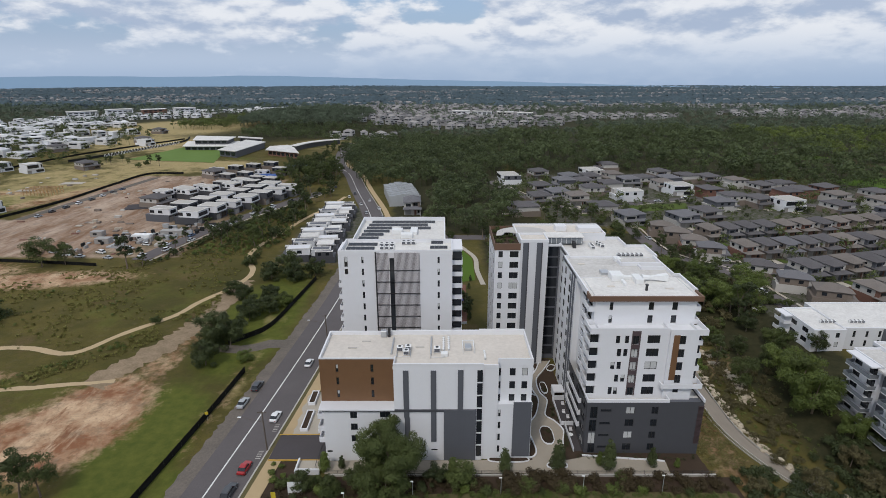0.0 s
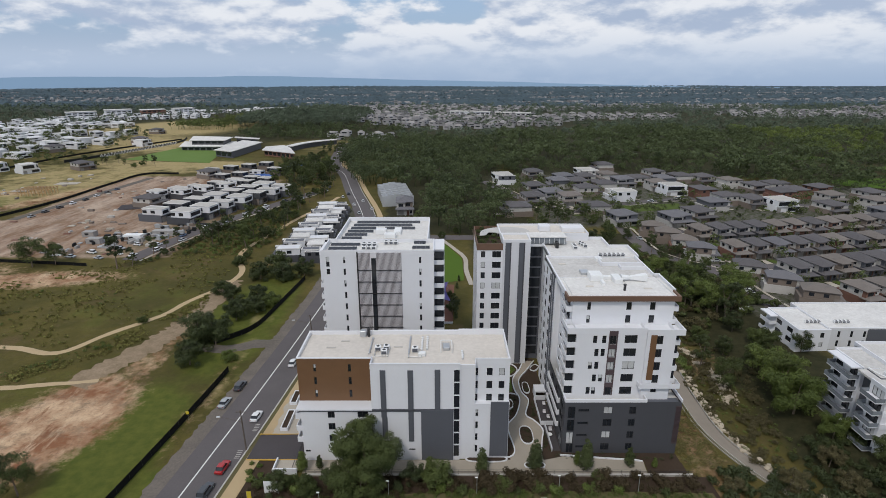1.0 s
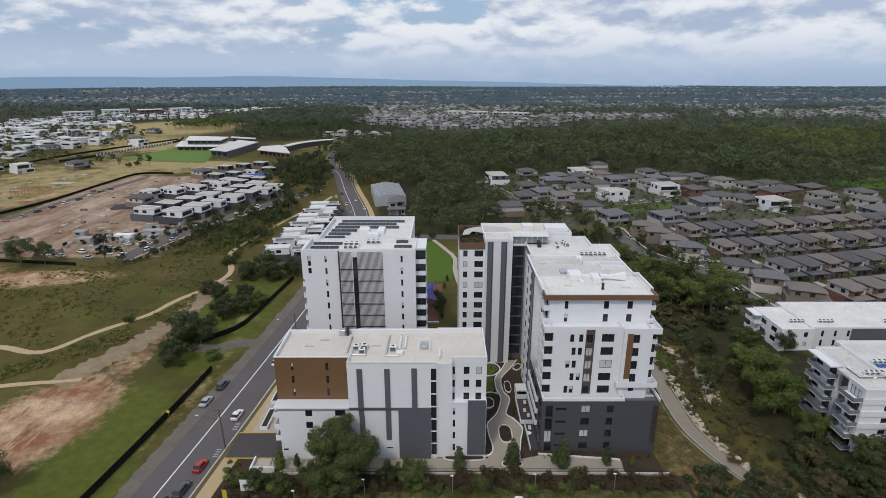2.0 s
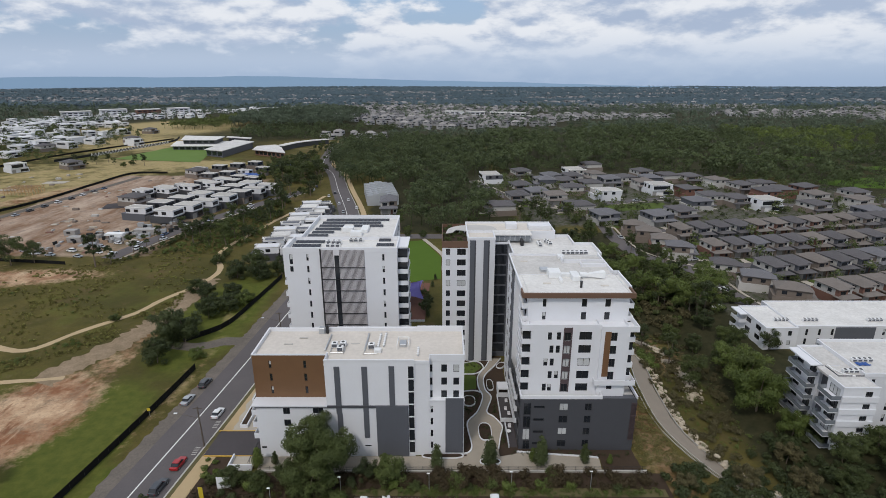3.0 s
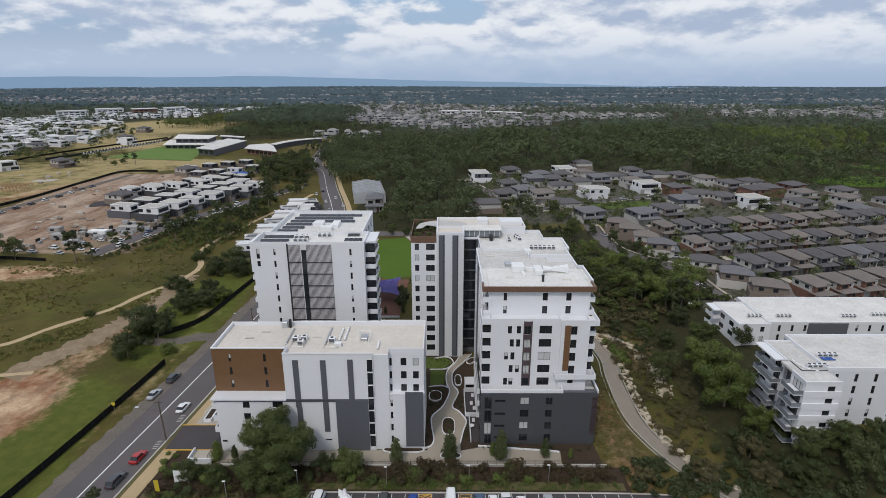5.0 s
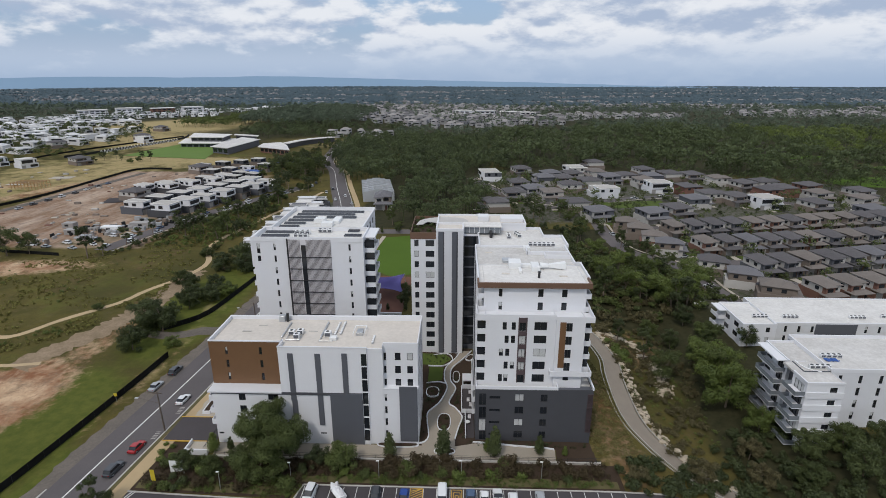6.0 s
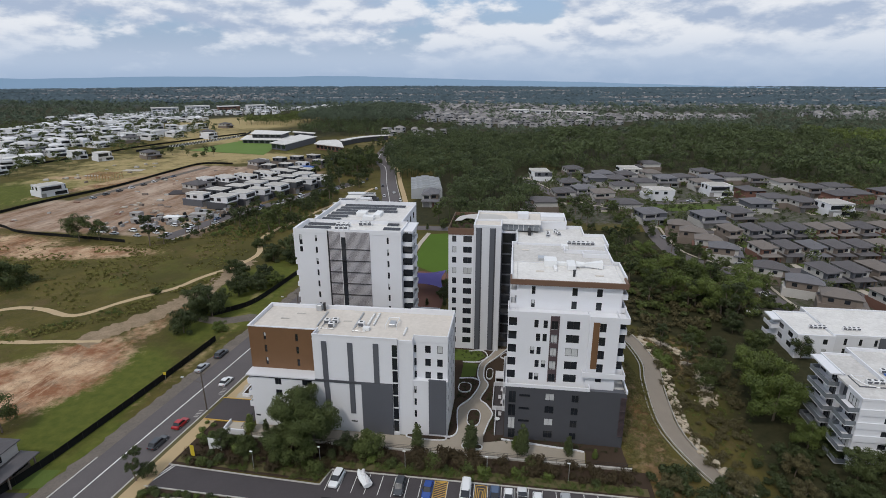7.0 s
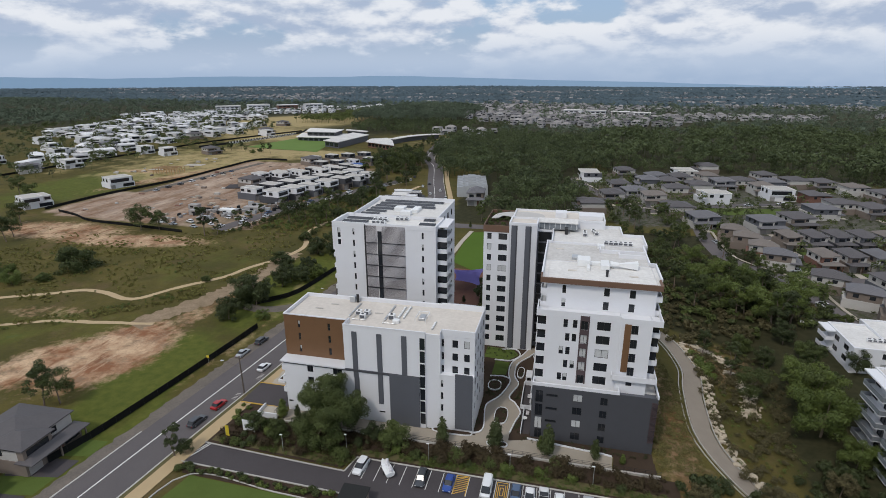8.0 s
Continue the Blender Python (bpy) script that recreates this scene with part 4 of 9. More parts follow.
each("fascia", [(13.9, 20.95, 138.4, 138.6, 31.0, 32.9), (13.9, 14.1, 138.6, 156, 31.0, 32.9), (14.1, 20.9, 155.8, 156, 31.0, 32.9)], BROWN2, rear, "brown cap round the roof garden")
part("roof", boxes((14.1, 20.9, 138.6, 155.8, 30.8, 31.9)), SOIL, rear, "planted roof bed")
canopy_line = smooth_line([(15.0, 146.0), (16.0, 151.0), (19.5, 154.0), (24.5, 154.6), (28.6, 153.0), (29.6, 149.0), (27.0, 146.0), (23.4, 145.2), (20.4, 148.4), (18.0, 149.4), (16.8, 146.6), (15.0, 146.0)], 1.0)[:-1]
bm = bmesh.new()
lo, hi = [bm.verts.new((p.x, p.y, 32.75)) for p in canopy_line], [bm.verts.new((p.x, p.y, 32.95)) for p in canopy_line]
bm.faces.new(lo[::-1])
bm.faces.new(hi)
for i in range(len(lo)):
    j = (i + 1) % len(lo)
    bm.faces.new((lo[i], lo[j], hi[j], hi[i]))
bmesh.ops.recalc_face_normals(bm, faces=bm.faces)
bmesh.ops.triangulate(bm, faces=[f for f in bm.faces if len(f.verts) > 4])
part("pergola_roof", bm, CREAM, rear, "pale curving pergola roof")
for x, y in ((16.4, 150.0), (19.5, 152.6), (19.0, 150.4), (20.4, 149.6)):
    bm = bmesh.new()
    tube(bm, (x, y, 31.8), (x, y, 32.8), 0.1, 0.1, 8)
    part("post", bm, UNITW, rear)
volume(rear, 20.9, 28.3, 138.2, 144.6, -4.0, 34.0, WHITE2, sides="flrb", roof=ROOFB, parapet=0.5)
for x in (21.5, 25.2):
    part("stripe", boxes((x, x + 1.25, 138.02, 138.22, -3.0, 33.2)), MIDGREY, rear, "slate-grey vertical stripe")
    part("stripe", boxes((x + 1.25, x + 1.6, 138.12, 138.22, -3.0, 33.2)), GREY, rear, "dark reveal")
volume(rear, 28.3, 32.4, 141.5, 150, -4.0, 31.6, MIDGREY, front=[(28.6, 31.9, t - 2.45, t + 0.2, "strip") for t in D_T], sides="f", roof=ROOFW, parapet=0.4)
volume(rear, 20.9, 46.0, 147.0, 157, -4.0, 33.3, WHITE, front=[(28.8 + 2.4 * i, 31.0 + 2.4 * i, 31.6, 32.7, "strip") for i in range(4)], roof=ROOFB, parapet=0.5)
part("clerestory", boxes((28.4, 38.6, 142.8, 147.0, 31.5, 33.3)), BALU, rear, "dark glazed rooftop gallery")
part("roof_slab", boxes((28.2, 38.8, 142.4, 147.1, 33.3, 33.55)), ROOFW, rear)
for i in range(8):
    part("mullion", boxes((28.5 + 1.4 * i, 28.6 + 1.4 * i, 142.7, 142.8, 31.5, 33.3)), UNITW, rear)
part("lift_overrun", soft_box(32.5, 35.6, 150.2, 153.4, 32.8, 34.4, 0.05), WHITE, rear, "white lift overrun box")
part("lift_overrun", soft_box(39.0, 45.5, 149.6, 153.5, 32.8, 34.0, 0.05), WHITE, rear, "white plant enclosure")

# ---- neighbouring pair beyond the gully ----
def gully_block(x0, x1, y0, y1, z1, floors, label):
    g = thing("apartment_block", ((x0 + x1) / 2, (y0 + y1) / 2, z1 - 3.1 * floors), label, "apartment building")
    zb = z1 - 3.1 * floors - 4
    tops = [z1 - 1.1 - 3.1 * i for i in range(floors)]
    xm = x0 + 12
    volume(g, x0 + 2.2, xm, y0, y1 - 4, zb, z1, WHITE, left=[(y, y + 2.8, t - 1.5, t) for t in tops for y in (y0 + 2.5, y0 + 8)], front=[(xm - 3.0, xm - 1.8, t - 1.6, t) for t in tops], sides="flb", roof=ROOFW, parapet=0.45)
    volume(g, xm, x1, y0 + 1.2, y1, zb, z1, WHITE2, front=[(x, x + 0.8, t - 2.0, t) for t in tops for x in np.arange(xm + 3, x1 - 2, 3.9).round(2)], sides="fblr", roof=ROOFW, parapet=0.45)
    part("panel", boxes((xm + 12, xm + 24, y0 + 1.0, y0 + 1.22, zb, z1 - 0.4)), MIDGREY, g, "slate-grey wall panel")
    for t in tops:
        balcony(g, x0, x0 + 2.25, y1 - 9.5, y1 - 4.2, t - 2.1, "fl", 1.0)
    part("roof_slab", boxes((x0 - 0.2, x0 + 2.3, y1 - 9.8, y1 - 4, z1 - 0.6, z1 - 0.3)), WHITE, g)
    return g


gully_block(109, 170, 146.4, 166.6, 3.3, 4, "white four-storey apartment block with pale flat roof")
near_g = thing("apartment_block", (116, 113, -5), "white and grey stepped apartment block with glass balconies", "apartment building")
F_T = [9.6 - 3.1 * i for i in range(5)]
volume(near_g, 103.4, 107.5, 112.0, 121.5, -12, 10.6, WHITE, left=[(y, y + 2.4, t - 2.2, t) for t in F_T for y in (113.2, 118)], sides="flb")
volume(near_g, 104.2, 110.0, 107.5, 112.0, -12, 10.6, MIDGREY, left=[(108.6, 109.8, t - 1.8, t) for t in F_T], sides="fl")
volume(near_g, 102.0, 110.0, 102.4, 107.5, -12, 10.6, WHITE, front=[(107.0, 108.6, t - 1.4, t - 0.1) for t in F_T], left=[(103.2, 106.6, t - 2.2, t) for t in F_T], sides="flr")
volume(near_g, 110.0, 136, 107.4, 124.0, -12, 10.8, WHITE2, front=[(x, x + 0.8, t - 2.0, t) for t in F_T for x in (112, 116.5, 121, 126, 131)], sides="flrb")
part("roof", boxes((102.2, 110.0, 102.6, 112.0, 9.8, 10.3), (103.6, 110.0, 112.0, 121.4, 9.8, 10.3)), ROOFW, near_g, "pale grey flat roof")
part("roof", boxes((110.0, 135.8, 107.6, 123.8, 10.0, 10.45)), ROOFW, near_g, "pale grey flat roof")
each("parapet", [(103.3, 103.6, 112, 121.6, 10.2, 10.8), (103.6, 110, 121.3, 121.6, 10.2, 10.8), (101.9, 110, 102.3, 102.6, 10.2, 10.7), (101.9, 102.2, 102.6, 107.5, 10.2, 10.7), (110.0, 136.1, 107.3, 107.6, 10.3, 11.2), (109.9, 110.2, 107.6, 124, 10.3, 11.2), (110.2, 136, 123.8, 124.1, 10.3, 11.2)], WHITE, near_g)
for t in F_T:
    b = balcony(near_g, 101.2, 103.4, 112.6, 120.5, t - 2.3, "flk", 1.0, glass=True)
    balcony(near_g, 99.9, 102.0, 102.6, 107.4, t - 2.3, "flk", 1.0, glass=True)
    part("slab_edge", boxes((101.9, 110.05, 102.2, 102.42, t - 2.8, t - 1.3)), WHITE, near_g)
part("roof_slab", boxes((101.0, 103.6, 112.4, 121.0, 10.2, 10.5)), WHITE, near_g)

tp = thing("tarpaulin", (113.5, 113.0, 10.45), "crumpled blue tarpaulin on the grey roof", "tarpaulin")
bm = bmesh.new()
bmesh.ops.create_grid(bm, x_segments=8, y_segments=6, size=1.0)
for v in bm.verts:
    v.co = Vector((113.4 + 1.5 * v.co.x, 112.6 + 0.7 * v.co.y, 10.5 + 0.5 * abs(noise.noise((v.co.x * 2.1, v.co.y * 2.3, 5.0)))))
bmesh.ops.solidify(bm, geom=bm.faces[:], thickness=0.03)
part("sheet", bm, BLUETARP, tp)
hose = thing("roof_hose", (105.8, 109.4, 10.3), "curved white hose lying on the roof", "hose")
bm = bmesh.new()
pts = [(105.0, 112.4), (104.9, 110.6), (105.5, 109.0), (106.6, 107.9), (108.0, 107.4)]
for p, q in zip(pts, pts[1:]):
    tube(bm, (*p, 10.45), (*q, 10.45), 0.16, 0.16, 8)
part("pipe", bm, UNITW, hose)

# ---- rooftop plant, each piece resting on its roof ----
def duct(name, x0, x1, y0, y1, z, h, label, material=None):
    u = thing(name, ((x0 + x1) / 2, (y0 + y1) / 2, z), label, "rooftop duct", "rooftop plant")
    part("casing", soft_box(x0, x1, y0, y1, z, z + h, 0.06), material or UNITW, u)
    part("foot", boxes((x0 + 0.1, x1 - 0.1, y0 + 0.1, y0 + 0.2, z, z + 0.08)), STEEL, u)
    return u


def fan_unit(x, y, z, w=1.1, d=0.9, h=0.9, label="white rooftop air-conditioning condenser on pads"):
    u = thing("air_conditioner", (x, y, z), label, "air conditioner", "rooftop plant")
    part("casing", soft_box(x - w / 2, x + w / 2, y - d / 2, y + d / 2, z + 0.12, z + h, 0.05), UNITW, u)
    bm = bmesh.new()
    tube(bm, (x, y, z + h - 0.02), (x, y, z + h + 0.06), 0.36, 0.34, 12)
    part("fan_grille", bm, FRAME, u, "black fan grille")
    part("coil_grille", boxes((x - w / 2 + 0.12, x + w / 2 - 0.12, y - d / 2 - 0.02, y - d / 2 + 0.02, z + 0.25, z + h - 0.15)), MIDGREY, u, "grey coil grille")
    for sx in (-1, 1):
        part("foot", boxes((x + sx * w * 0.35 - 0.05, x + sx * w * 0.35 + 0.05, y - d / 2, y + d / 2, z, z + 0.12)), STEEL, u)
    return u


ZC, ZA, ZB = 31.0, 18.97, 32.4
duct("exhaust_fan_box", 38.6, 41.4, 115.6, 118.8, ZC, 1.5, "white exhaust fan box on the tower roof")
duct("duct", 41.4, 43.8, 116.6, 117.6, ZC, 0.8, "white sheet-metal roof duct")
duct("duct", 43.6, 45.4, 113.8, 117.6, ZC, 1.2, "white sheet-metal roof duct")
duct("duct", 37.4, 39.4, 119.6, 121.8, ZC, 0.7, "dull steel roof duct", STEEL)
duct("duct", 40.6, 41.3, 112.8, 115.2, ZC, 0.7, "white sheet-metal roof duct")
cowl = thing("duct", (49, 116, ZC), "white flared duct outlet on the roof", "rooftop duct", "rooftop plant")
bm = bmesh.new()
tube(bm, (45.6, 116, ZC + 0.8), (47.4, 116, ZC + 0.8), 0.75, 0.5, 10)
tube(bm, (47.4, 116, ZC + 0.8), (51.4, 116, ZC + 0.9), 0.45, 1.15, 4)
part("casing", bm, UNITW, cowl)
part("foot", boxes((46.2, 46.4, 115.3, 116.7, ZC, ZC + 0.3), (50.4, 50.6, 115.2, 116.8, ZC, ZC + 0.3)), STEEL, cowl)
vent = thing("roof_vent", (44.7, 110.2, ZC), "black roof vent pipe", "vent pipe", "rooftop plant")
bm = bmesh.new()
tube(bm, (44.7, 110.2, ZC), (44.7, 110.2, ZC + 1.3), 0.28, 0.28, 10)
tube(bm, (44.7, 110.2, ZC + 1.3), (44.7, 110.2, ZC + 1.5), 0.4, 0.3, 10)
part("pipe", bm, FRAME, vent)
for i in range(6):
    fan_unit(45.6 + 1.15 * i, 133.2, ZC)
for i in range(3):
    fan_unit(40.6, 139.6 + 1.15 * i, ZC)
    fan_unit(42.8 + 0.4 * i, 143.5 - 1.2 * i, ZC)
duct("hatch", 43.4, 45.0, 129.0, 131.0, ZC, 0.9, "white roof access hatch")
duct("hatch", 35.4, 36.2, 140.0, 142.0, ZC, 1.6, "dark roof exhaust riser", FRAME)
for x, y in ((37.6, 112.5), (50.2, 111.2), (34.5, 127.4)):
    duct("roof_drain", x - 0.9, x + 0.9, y - 0.35, y + 0.35, ZC, 0.14, "pale roof walkway pad", ROOFB)
# low block roof
for x, y in ((-9.4, 105.2), (-7.6, 105.6), (-7.9, 103.6)):
    fan_unit(x, y, ZA, 1.3, 1.2, 1.1)
fan_unit(-1.3, 104.6, ZA, 1.4, 1.2, 1.2)
for x0, y0, x1, y1 in ((-2.8, 103.4, -2.45, 111.2), (-11.3, 103.4, -11.0, 110.8)):
    duct("duct", x0, x1, y0, y1, ZA, 0.4, "galvanised steel duct on the low roof", STEEL)
for x, y0, n in ((0.1, 105.2, 7), (1.25, 105.6, 7), (8.9, 101.6, 4)):
    cr = thing("ventilator_row", (x, y0, ZA), "row of small white cowls along a steel duct", "roof vents", "rooftop plant")
    part("duct", boxes((x - 0.16, x + 0.16, y0 - 0.4, y0 + 0.88 * n, ZA, ZA + 0.22)), STEEL, cr)
    for i in range(n):
        bm = bmesh.new()
        tube(bm, (x, y0 + 0.86 * i, ZA + 0.2), (x, y0 + 0.86 * i, ZA + 0.42), 0.2, 0.24, 8)
        tube(bm, (x, y0 + 0.86 * i, ZA + 0.42), (x, y0 + 0.86 * i, ZA + 0.55), 0.3, 0.12, 8)
        part("cowl", bm, UNITW, cr)
duct("exhaust_fan_box", -0.5, 1.0, 102.4, 103.6, ZA, 0.8, "white exhaust fan box on the low roof")
for x0, x1, y0, y1 in ((-9.9, -7.0, 102.2, 106.4), (-2.6, 0.2, 101.8, 104.4)):
    fr2 = thing("pipework", ((x0 + x1) / 2, y0, ZA), "thin galvanised pipe loops between the condensers", "pipework", "rooftop plant")
    bm = bmesh.new()
    for p, q in (((x0, y0), (x1, y0)), ((x1, y0), (x1, y1)), ((x0, y0), (x0, y1))):
        tube(bm, (*p, ZA + 0.3), (*q, ZA + 0.3), 0.07, 0.07, 6)
        tube(bm, (*p, ZA), (*p, ZA + 0.3), 0.05, 0.05, 6)
    part("pipe", bm, STEEL, fr2)
cage = thing("pipe_cage", (5.5, 106, ZA), "white steel pipe frame on the roof", "pipe frame", "rooftop plant")
bm = bmesh.new()
for x in (4.3, 6.7):
    tube(bm, (x, 104, ZA), (x, 104, ZA + 1.0), 0.07, 0.07, 6)
    tube(bm, (x, 108, ZA), (x, 108, ZA + 1.0), 0.07, 0.07, 6)
    tube(bm, (x, 104, ZA + 1), (x, 108, ZA + 1.0), 0.09, 0.09, 6)
tube(bm, (4.3, 108, ZA + 1), (6.7, 108, ZA + 1.0), 0.09, 0.09, 6)
part("pipe", bm, UNITW, cage)
part("casing", soft_box(4.8, 6.2, 105, 107.2, ZA, ZA + 0.7, 0.05), STEEL, cage)
ex = thing("exhaust_stack", (-12.8, 112.2, ZA), "grey twin exhaust stack beside the parapet", "exhaust stack", "rooftop plant")
part("casing", soft_box(-14.2, -12.9, 111.3, 112.5, ZA, ZA + 1.5, 0.06), STEEL, ex)
bm = bmesh.new()
tube(bm, (-12.3, 111.8, ZA), (-12.3, 111.8, ZA + 2.0), 0.32, 0.32, 10)
part("flue", bm, FRAME, ex)
for x, y in ((-19.9, 106.4), (-17.2, 109.4), (-5.1, 106.7), (-8.3, 107.6)):
    duct("roof_drain", x - 1.0, x + 1.0, y - 0.25, y + 0.25, ZA, 0.12, "low grey roof vent", KERB)
# solar rows and plant on the slender block
def solar_row(x0, x1, y):
    s = thing("solar_array", ((x0 + x1) / 2, y, ZB), "row of black tilted solar panels on white roof", "solar panels", "rooftop solar rows")
    n = max(1, int((x1 - x0) / 1.1))
    for i in range(n):
        a = x0 + (x1 - x0) * i / n
        bm = boxes((a + 0.02, a + (x1 - x0) / n - 0.02, y - 0.8, y + 0.8, 0, 0.05))
        bmesh.ops.rotate(bm, cent=(0, y - 0.8, 0), matrix=Matrix.Rotation(radians(10), 3, "X"), verts=bm.verts)
        bmesh.ops.translate(bm, vec=(0, 0, ZB + 0.15), verts=bm.verts)
        part("panel", bm, SOLAR, s)
    part("rack", boxes((x0, x1, y - 0.75, y - 0.68, ZB, ZB + 0.15), (x0, x1, y + 0.65, y + 0.7, ZB, ZB + 0.4)), STEEL, s)


for x0, x1, y in ((-21.8, -2.4, 161.4), (-22.3, -4.6, 158.0), (-22.6, -15.2, 154.6), (-12.6, -3.6, 154.6), (-23.0, -15.6, 151.2), (-23.2, -17.0, 147.8), (-23.6, -18.0, 144.4), (-25.4, -17.6, 138.6), (-25.4, -18, 135.2), (-3.4, 1.2, 136.0), (-3.2, 0.0, 140.2)):
    solar_row(x0, x1, y)
duct("exhaust_fan_box", -14.6, -11.6, 148.4, 151.0, ZB, 1.4, "white exhaust fan box on the roof")
duct("exhaust_fan_box", -11.8, -8.6, 144.8, 147.0, ZB, 1.2, "white exhaust fan box on the roof")
duct("duct", -9.4, -7.4, 148.0, 153.0, ZB, 1.0, "white sheet-metal roof duct")
for i in range(3):
    fan_unit(-16.3 + 1.4 * i, 137.4, ZB, 1.2, 1.1, 1.1)
    fan_unit(-10.6 + 1.3 * i, 139.4, ZB, 1.1, 1.0, 1.0)
    fan_unit(-16.0 + 1.3 * i, 134.8, ZB, 1.1, 1.0, 1.0)
# plant on the two gully blocks
for i in range(4):
    for x in (117, 126, 146, 156):
        fan_unit(x + 1.2 * i, 152.0 if x < 150 else 153, 2.85)
    fan_unit(112.2 + 1.25 * i, 114.0, 10.45)
    fan_unit(109.8 + 1.2 * i - 3, 109.2, 10.3)

# ---- grounds round the blocks ----
def slab_patch(name, pts, lift, material, label, category, kind="structure", step=3.0, thick=0.0):
    bm = patch(pts, lift, step)
    if thick:
        g = bmesh.ops.extrude_face_region(bm, geom=bm.faces[:])
        bmesh.ops.translate(bm, vec=(0, 0, thick), verts=[v for v in g["geom"] if isinstance(v, bmesh.types.BMVert)])
        bmesh.ops.recalc_face_normals(bm, faces=bm.faces)
    return solid(name, bm, material, label, category, kind=kind)


slab_patch("garden_bed", [(18.8, 93), (31, 93), (31, 141), (14, 141), (14, 114), (18.8, 113)], 0.10, SOIL, "dark mulched courtyard garden beds", "garden bed")
slab_patch("garden_bed", [(28.9, 97.6), (56.2, 97.0), (56.2, 99.9), (28.9, 99.9)], 0.12, SOIL, "dark mulched strip before the charcoal base", "garden bed")
slab_patch("garden_bed", [(48, 93.2), (56.4, 93.2), (56.4, 97.0), (48.4, 97.2)], 0.11, SOIL, "dark mulched bed beside the tower's path", "garden bed")
slab_patch("paving", [(-25, 93.4), (47.8, 93.4), (48.2, 97.2), (38.5, 98.3), (31, 98.6), (26.8, 97.4), (18.8, 97.4), (-25, 97.4)], 0.16, COURTPAVE, "pale concrete path before the blocks", "paving")
EAST_EDGE = [(26.6, 95.2), (26.6, 99.8), (27.4, 104), (28.2, 107.8), (26.5, 111.4), (25.0, 113.4), (26.6, 119.6), (25.3, 123.2), (25.4, 129.2), (28.4, 134.6), (31.0, 139.6)]
WEST_EDGE = [(15.9, 98.4), (19.4, 98.2), (20.7, 100.4), (20.1, 106.0), (20.2, 109.4), (22.7, 113.4), (24.4, 119.8), (23.6, 124.2), (23.8, 129.6), (26.2, 134.6), (28.0, 139.6)]
slab_patch("paving", WEST_EDGE[1:] + EAST_EDGE[::-1] + [(19.4, 95.2)], 0.19, COURTPAVE, "warm grey winding courtyard path", "paving", step=1.5)


def planter(pts, h=0.45, w=0.22, label="raised garden bed with white concrete edging"):
    """A raised bed: a closed white kerb with soil inside."""
    c = Vector((sum(p[0] for p in pts) / len(pts), sum(p[1] for p in pts) / len(pts)))
    t = thing("planter", (c.x, c.y, gz(c.x, c.y)), label, "planter", "courtyard planters")
    z0, z1 = gz(c.x, c.y) - 0.1, gz(c.x, c.y) + h
    bm = bmesh.new()
    loops = []
    for z in (z0, z1):
        for k in (0, 1):
            loops.append([bm.verts.new((*(c + (Vector(p) - c) * (1 - k * w / max(0.6, (Vector(p) - c).length))), z)) for p in pts])
    lo, li, ho, hi = loops
    n = len(pts)
    for i in range(n):
        j = (i + 1) % n
        for a, b in ((lo, ho), (ho, hi), (hi, li)):
            bm.faces.new((a[i], a[j], b[j], b[i]))
    bmesh.ops.recalc_face_normals(bm, faces=bm.faces)
    part("edging", bm, WHITE, t)
    bm = bmesh.new()
    bm.faces.new([bm.verts.new((*(c + (Vector(p) - c) * 0.97), z1 - 0.12)) for p in pts])
    part("soil", bm, SOIL, t)
    return t


def oval(cx, cy, rx, ry, turn=0, n=14, squash=1.0):
    c, s = math.cos(radians(turn)), math.sin(radians(turn))
    out = []
    for i in range(n):
        a = 2 * math.pi * i / n
        u, v = rx * math.copysign(abs(math.cos(a)) ** squash, math.cos(a)), ry * math.copysign(abs(math.sin(a)) ** squash, math.sin(a))
        out.append((cx + u * c - v * s, cy + u * s + v * c))
    return out


PLANTERS = [(24.0, 105.6, 1.6, 3.3, 0), (20.8, 117.8, 1.7, 2.3, 0), (14.2, 97.4, 4.6, 0.9, 0), (24.4, 95.6, 2.3, 1.0, 0), (26.7, 125.3, 0.95, 2.7, 0), (30.6, 135.6, 1.1, 1.8, -30)]
for edge in (WEST_EDGE, EAST_EDGE[1:]):
    solid("path_edging", ribbon(smooth_line(edge, 0.8), -0.13, 0.13, 0.42, 0.45), WHITE, "white concrete edging along the courtyard path", "edging", kind="structure")
for cx, cy, rx, ry, tn in PLANTERS:
    planter(oval(cx, cy, rx, ry, tn, 14, 0.8))
slab_patch("lawn", [(19.3, 122.6), (23.0, 123.6), (23.2, 130.0), (19.3, 130.4)], 0.16, LAWN, "small mown courtyard lawn", "lawn", step=1.5)
slab_patch("lawn", [(16, 131.5), (22.5, 131.0), (25.2, 134.6), (23.5, 137.4), (16, 137.6)], 0.16, LAWN, "planted courtyard lawn by the rear tower", "lawn", step=1.5)
solid("path_edging", ribbon(smooth_line([(19.0, 130.6), (23.4, 131.0), (25.6, 134.4), (24, 137.6), (20.2, 136.6)], 0.8), -0.12, 0.12, 0.4, 0.45), WHITE, "white concrete edging of a courtyard bed", "edging", kind="structure")
solid("path_edging", ribbon(smooth_line([(19.0, 122.0), (22.4, 122.6), (24.0, 121.8)], 0.8), -0.12, 0.12, 0.36, 0.4), WHITE, "white concrete edging of a courtyard bed", "edging", kind="structure")
slab_patch("terrace", [(28.2, 119.8), (30.9, 120.2), (30.9, 100.4), (29.0, 100.4), (28.3, 108.5)], 0.17, ASPHALT2, "dark paved private terrace beside the tower", "terrace", step=2)
tw = thing("terrace_wall", (28.2, 110, gz(28, 110)), "low white wall round the private terraces", "wall")
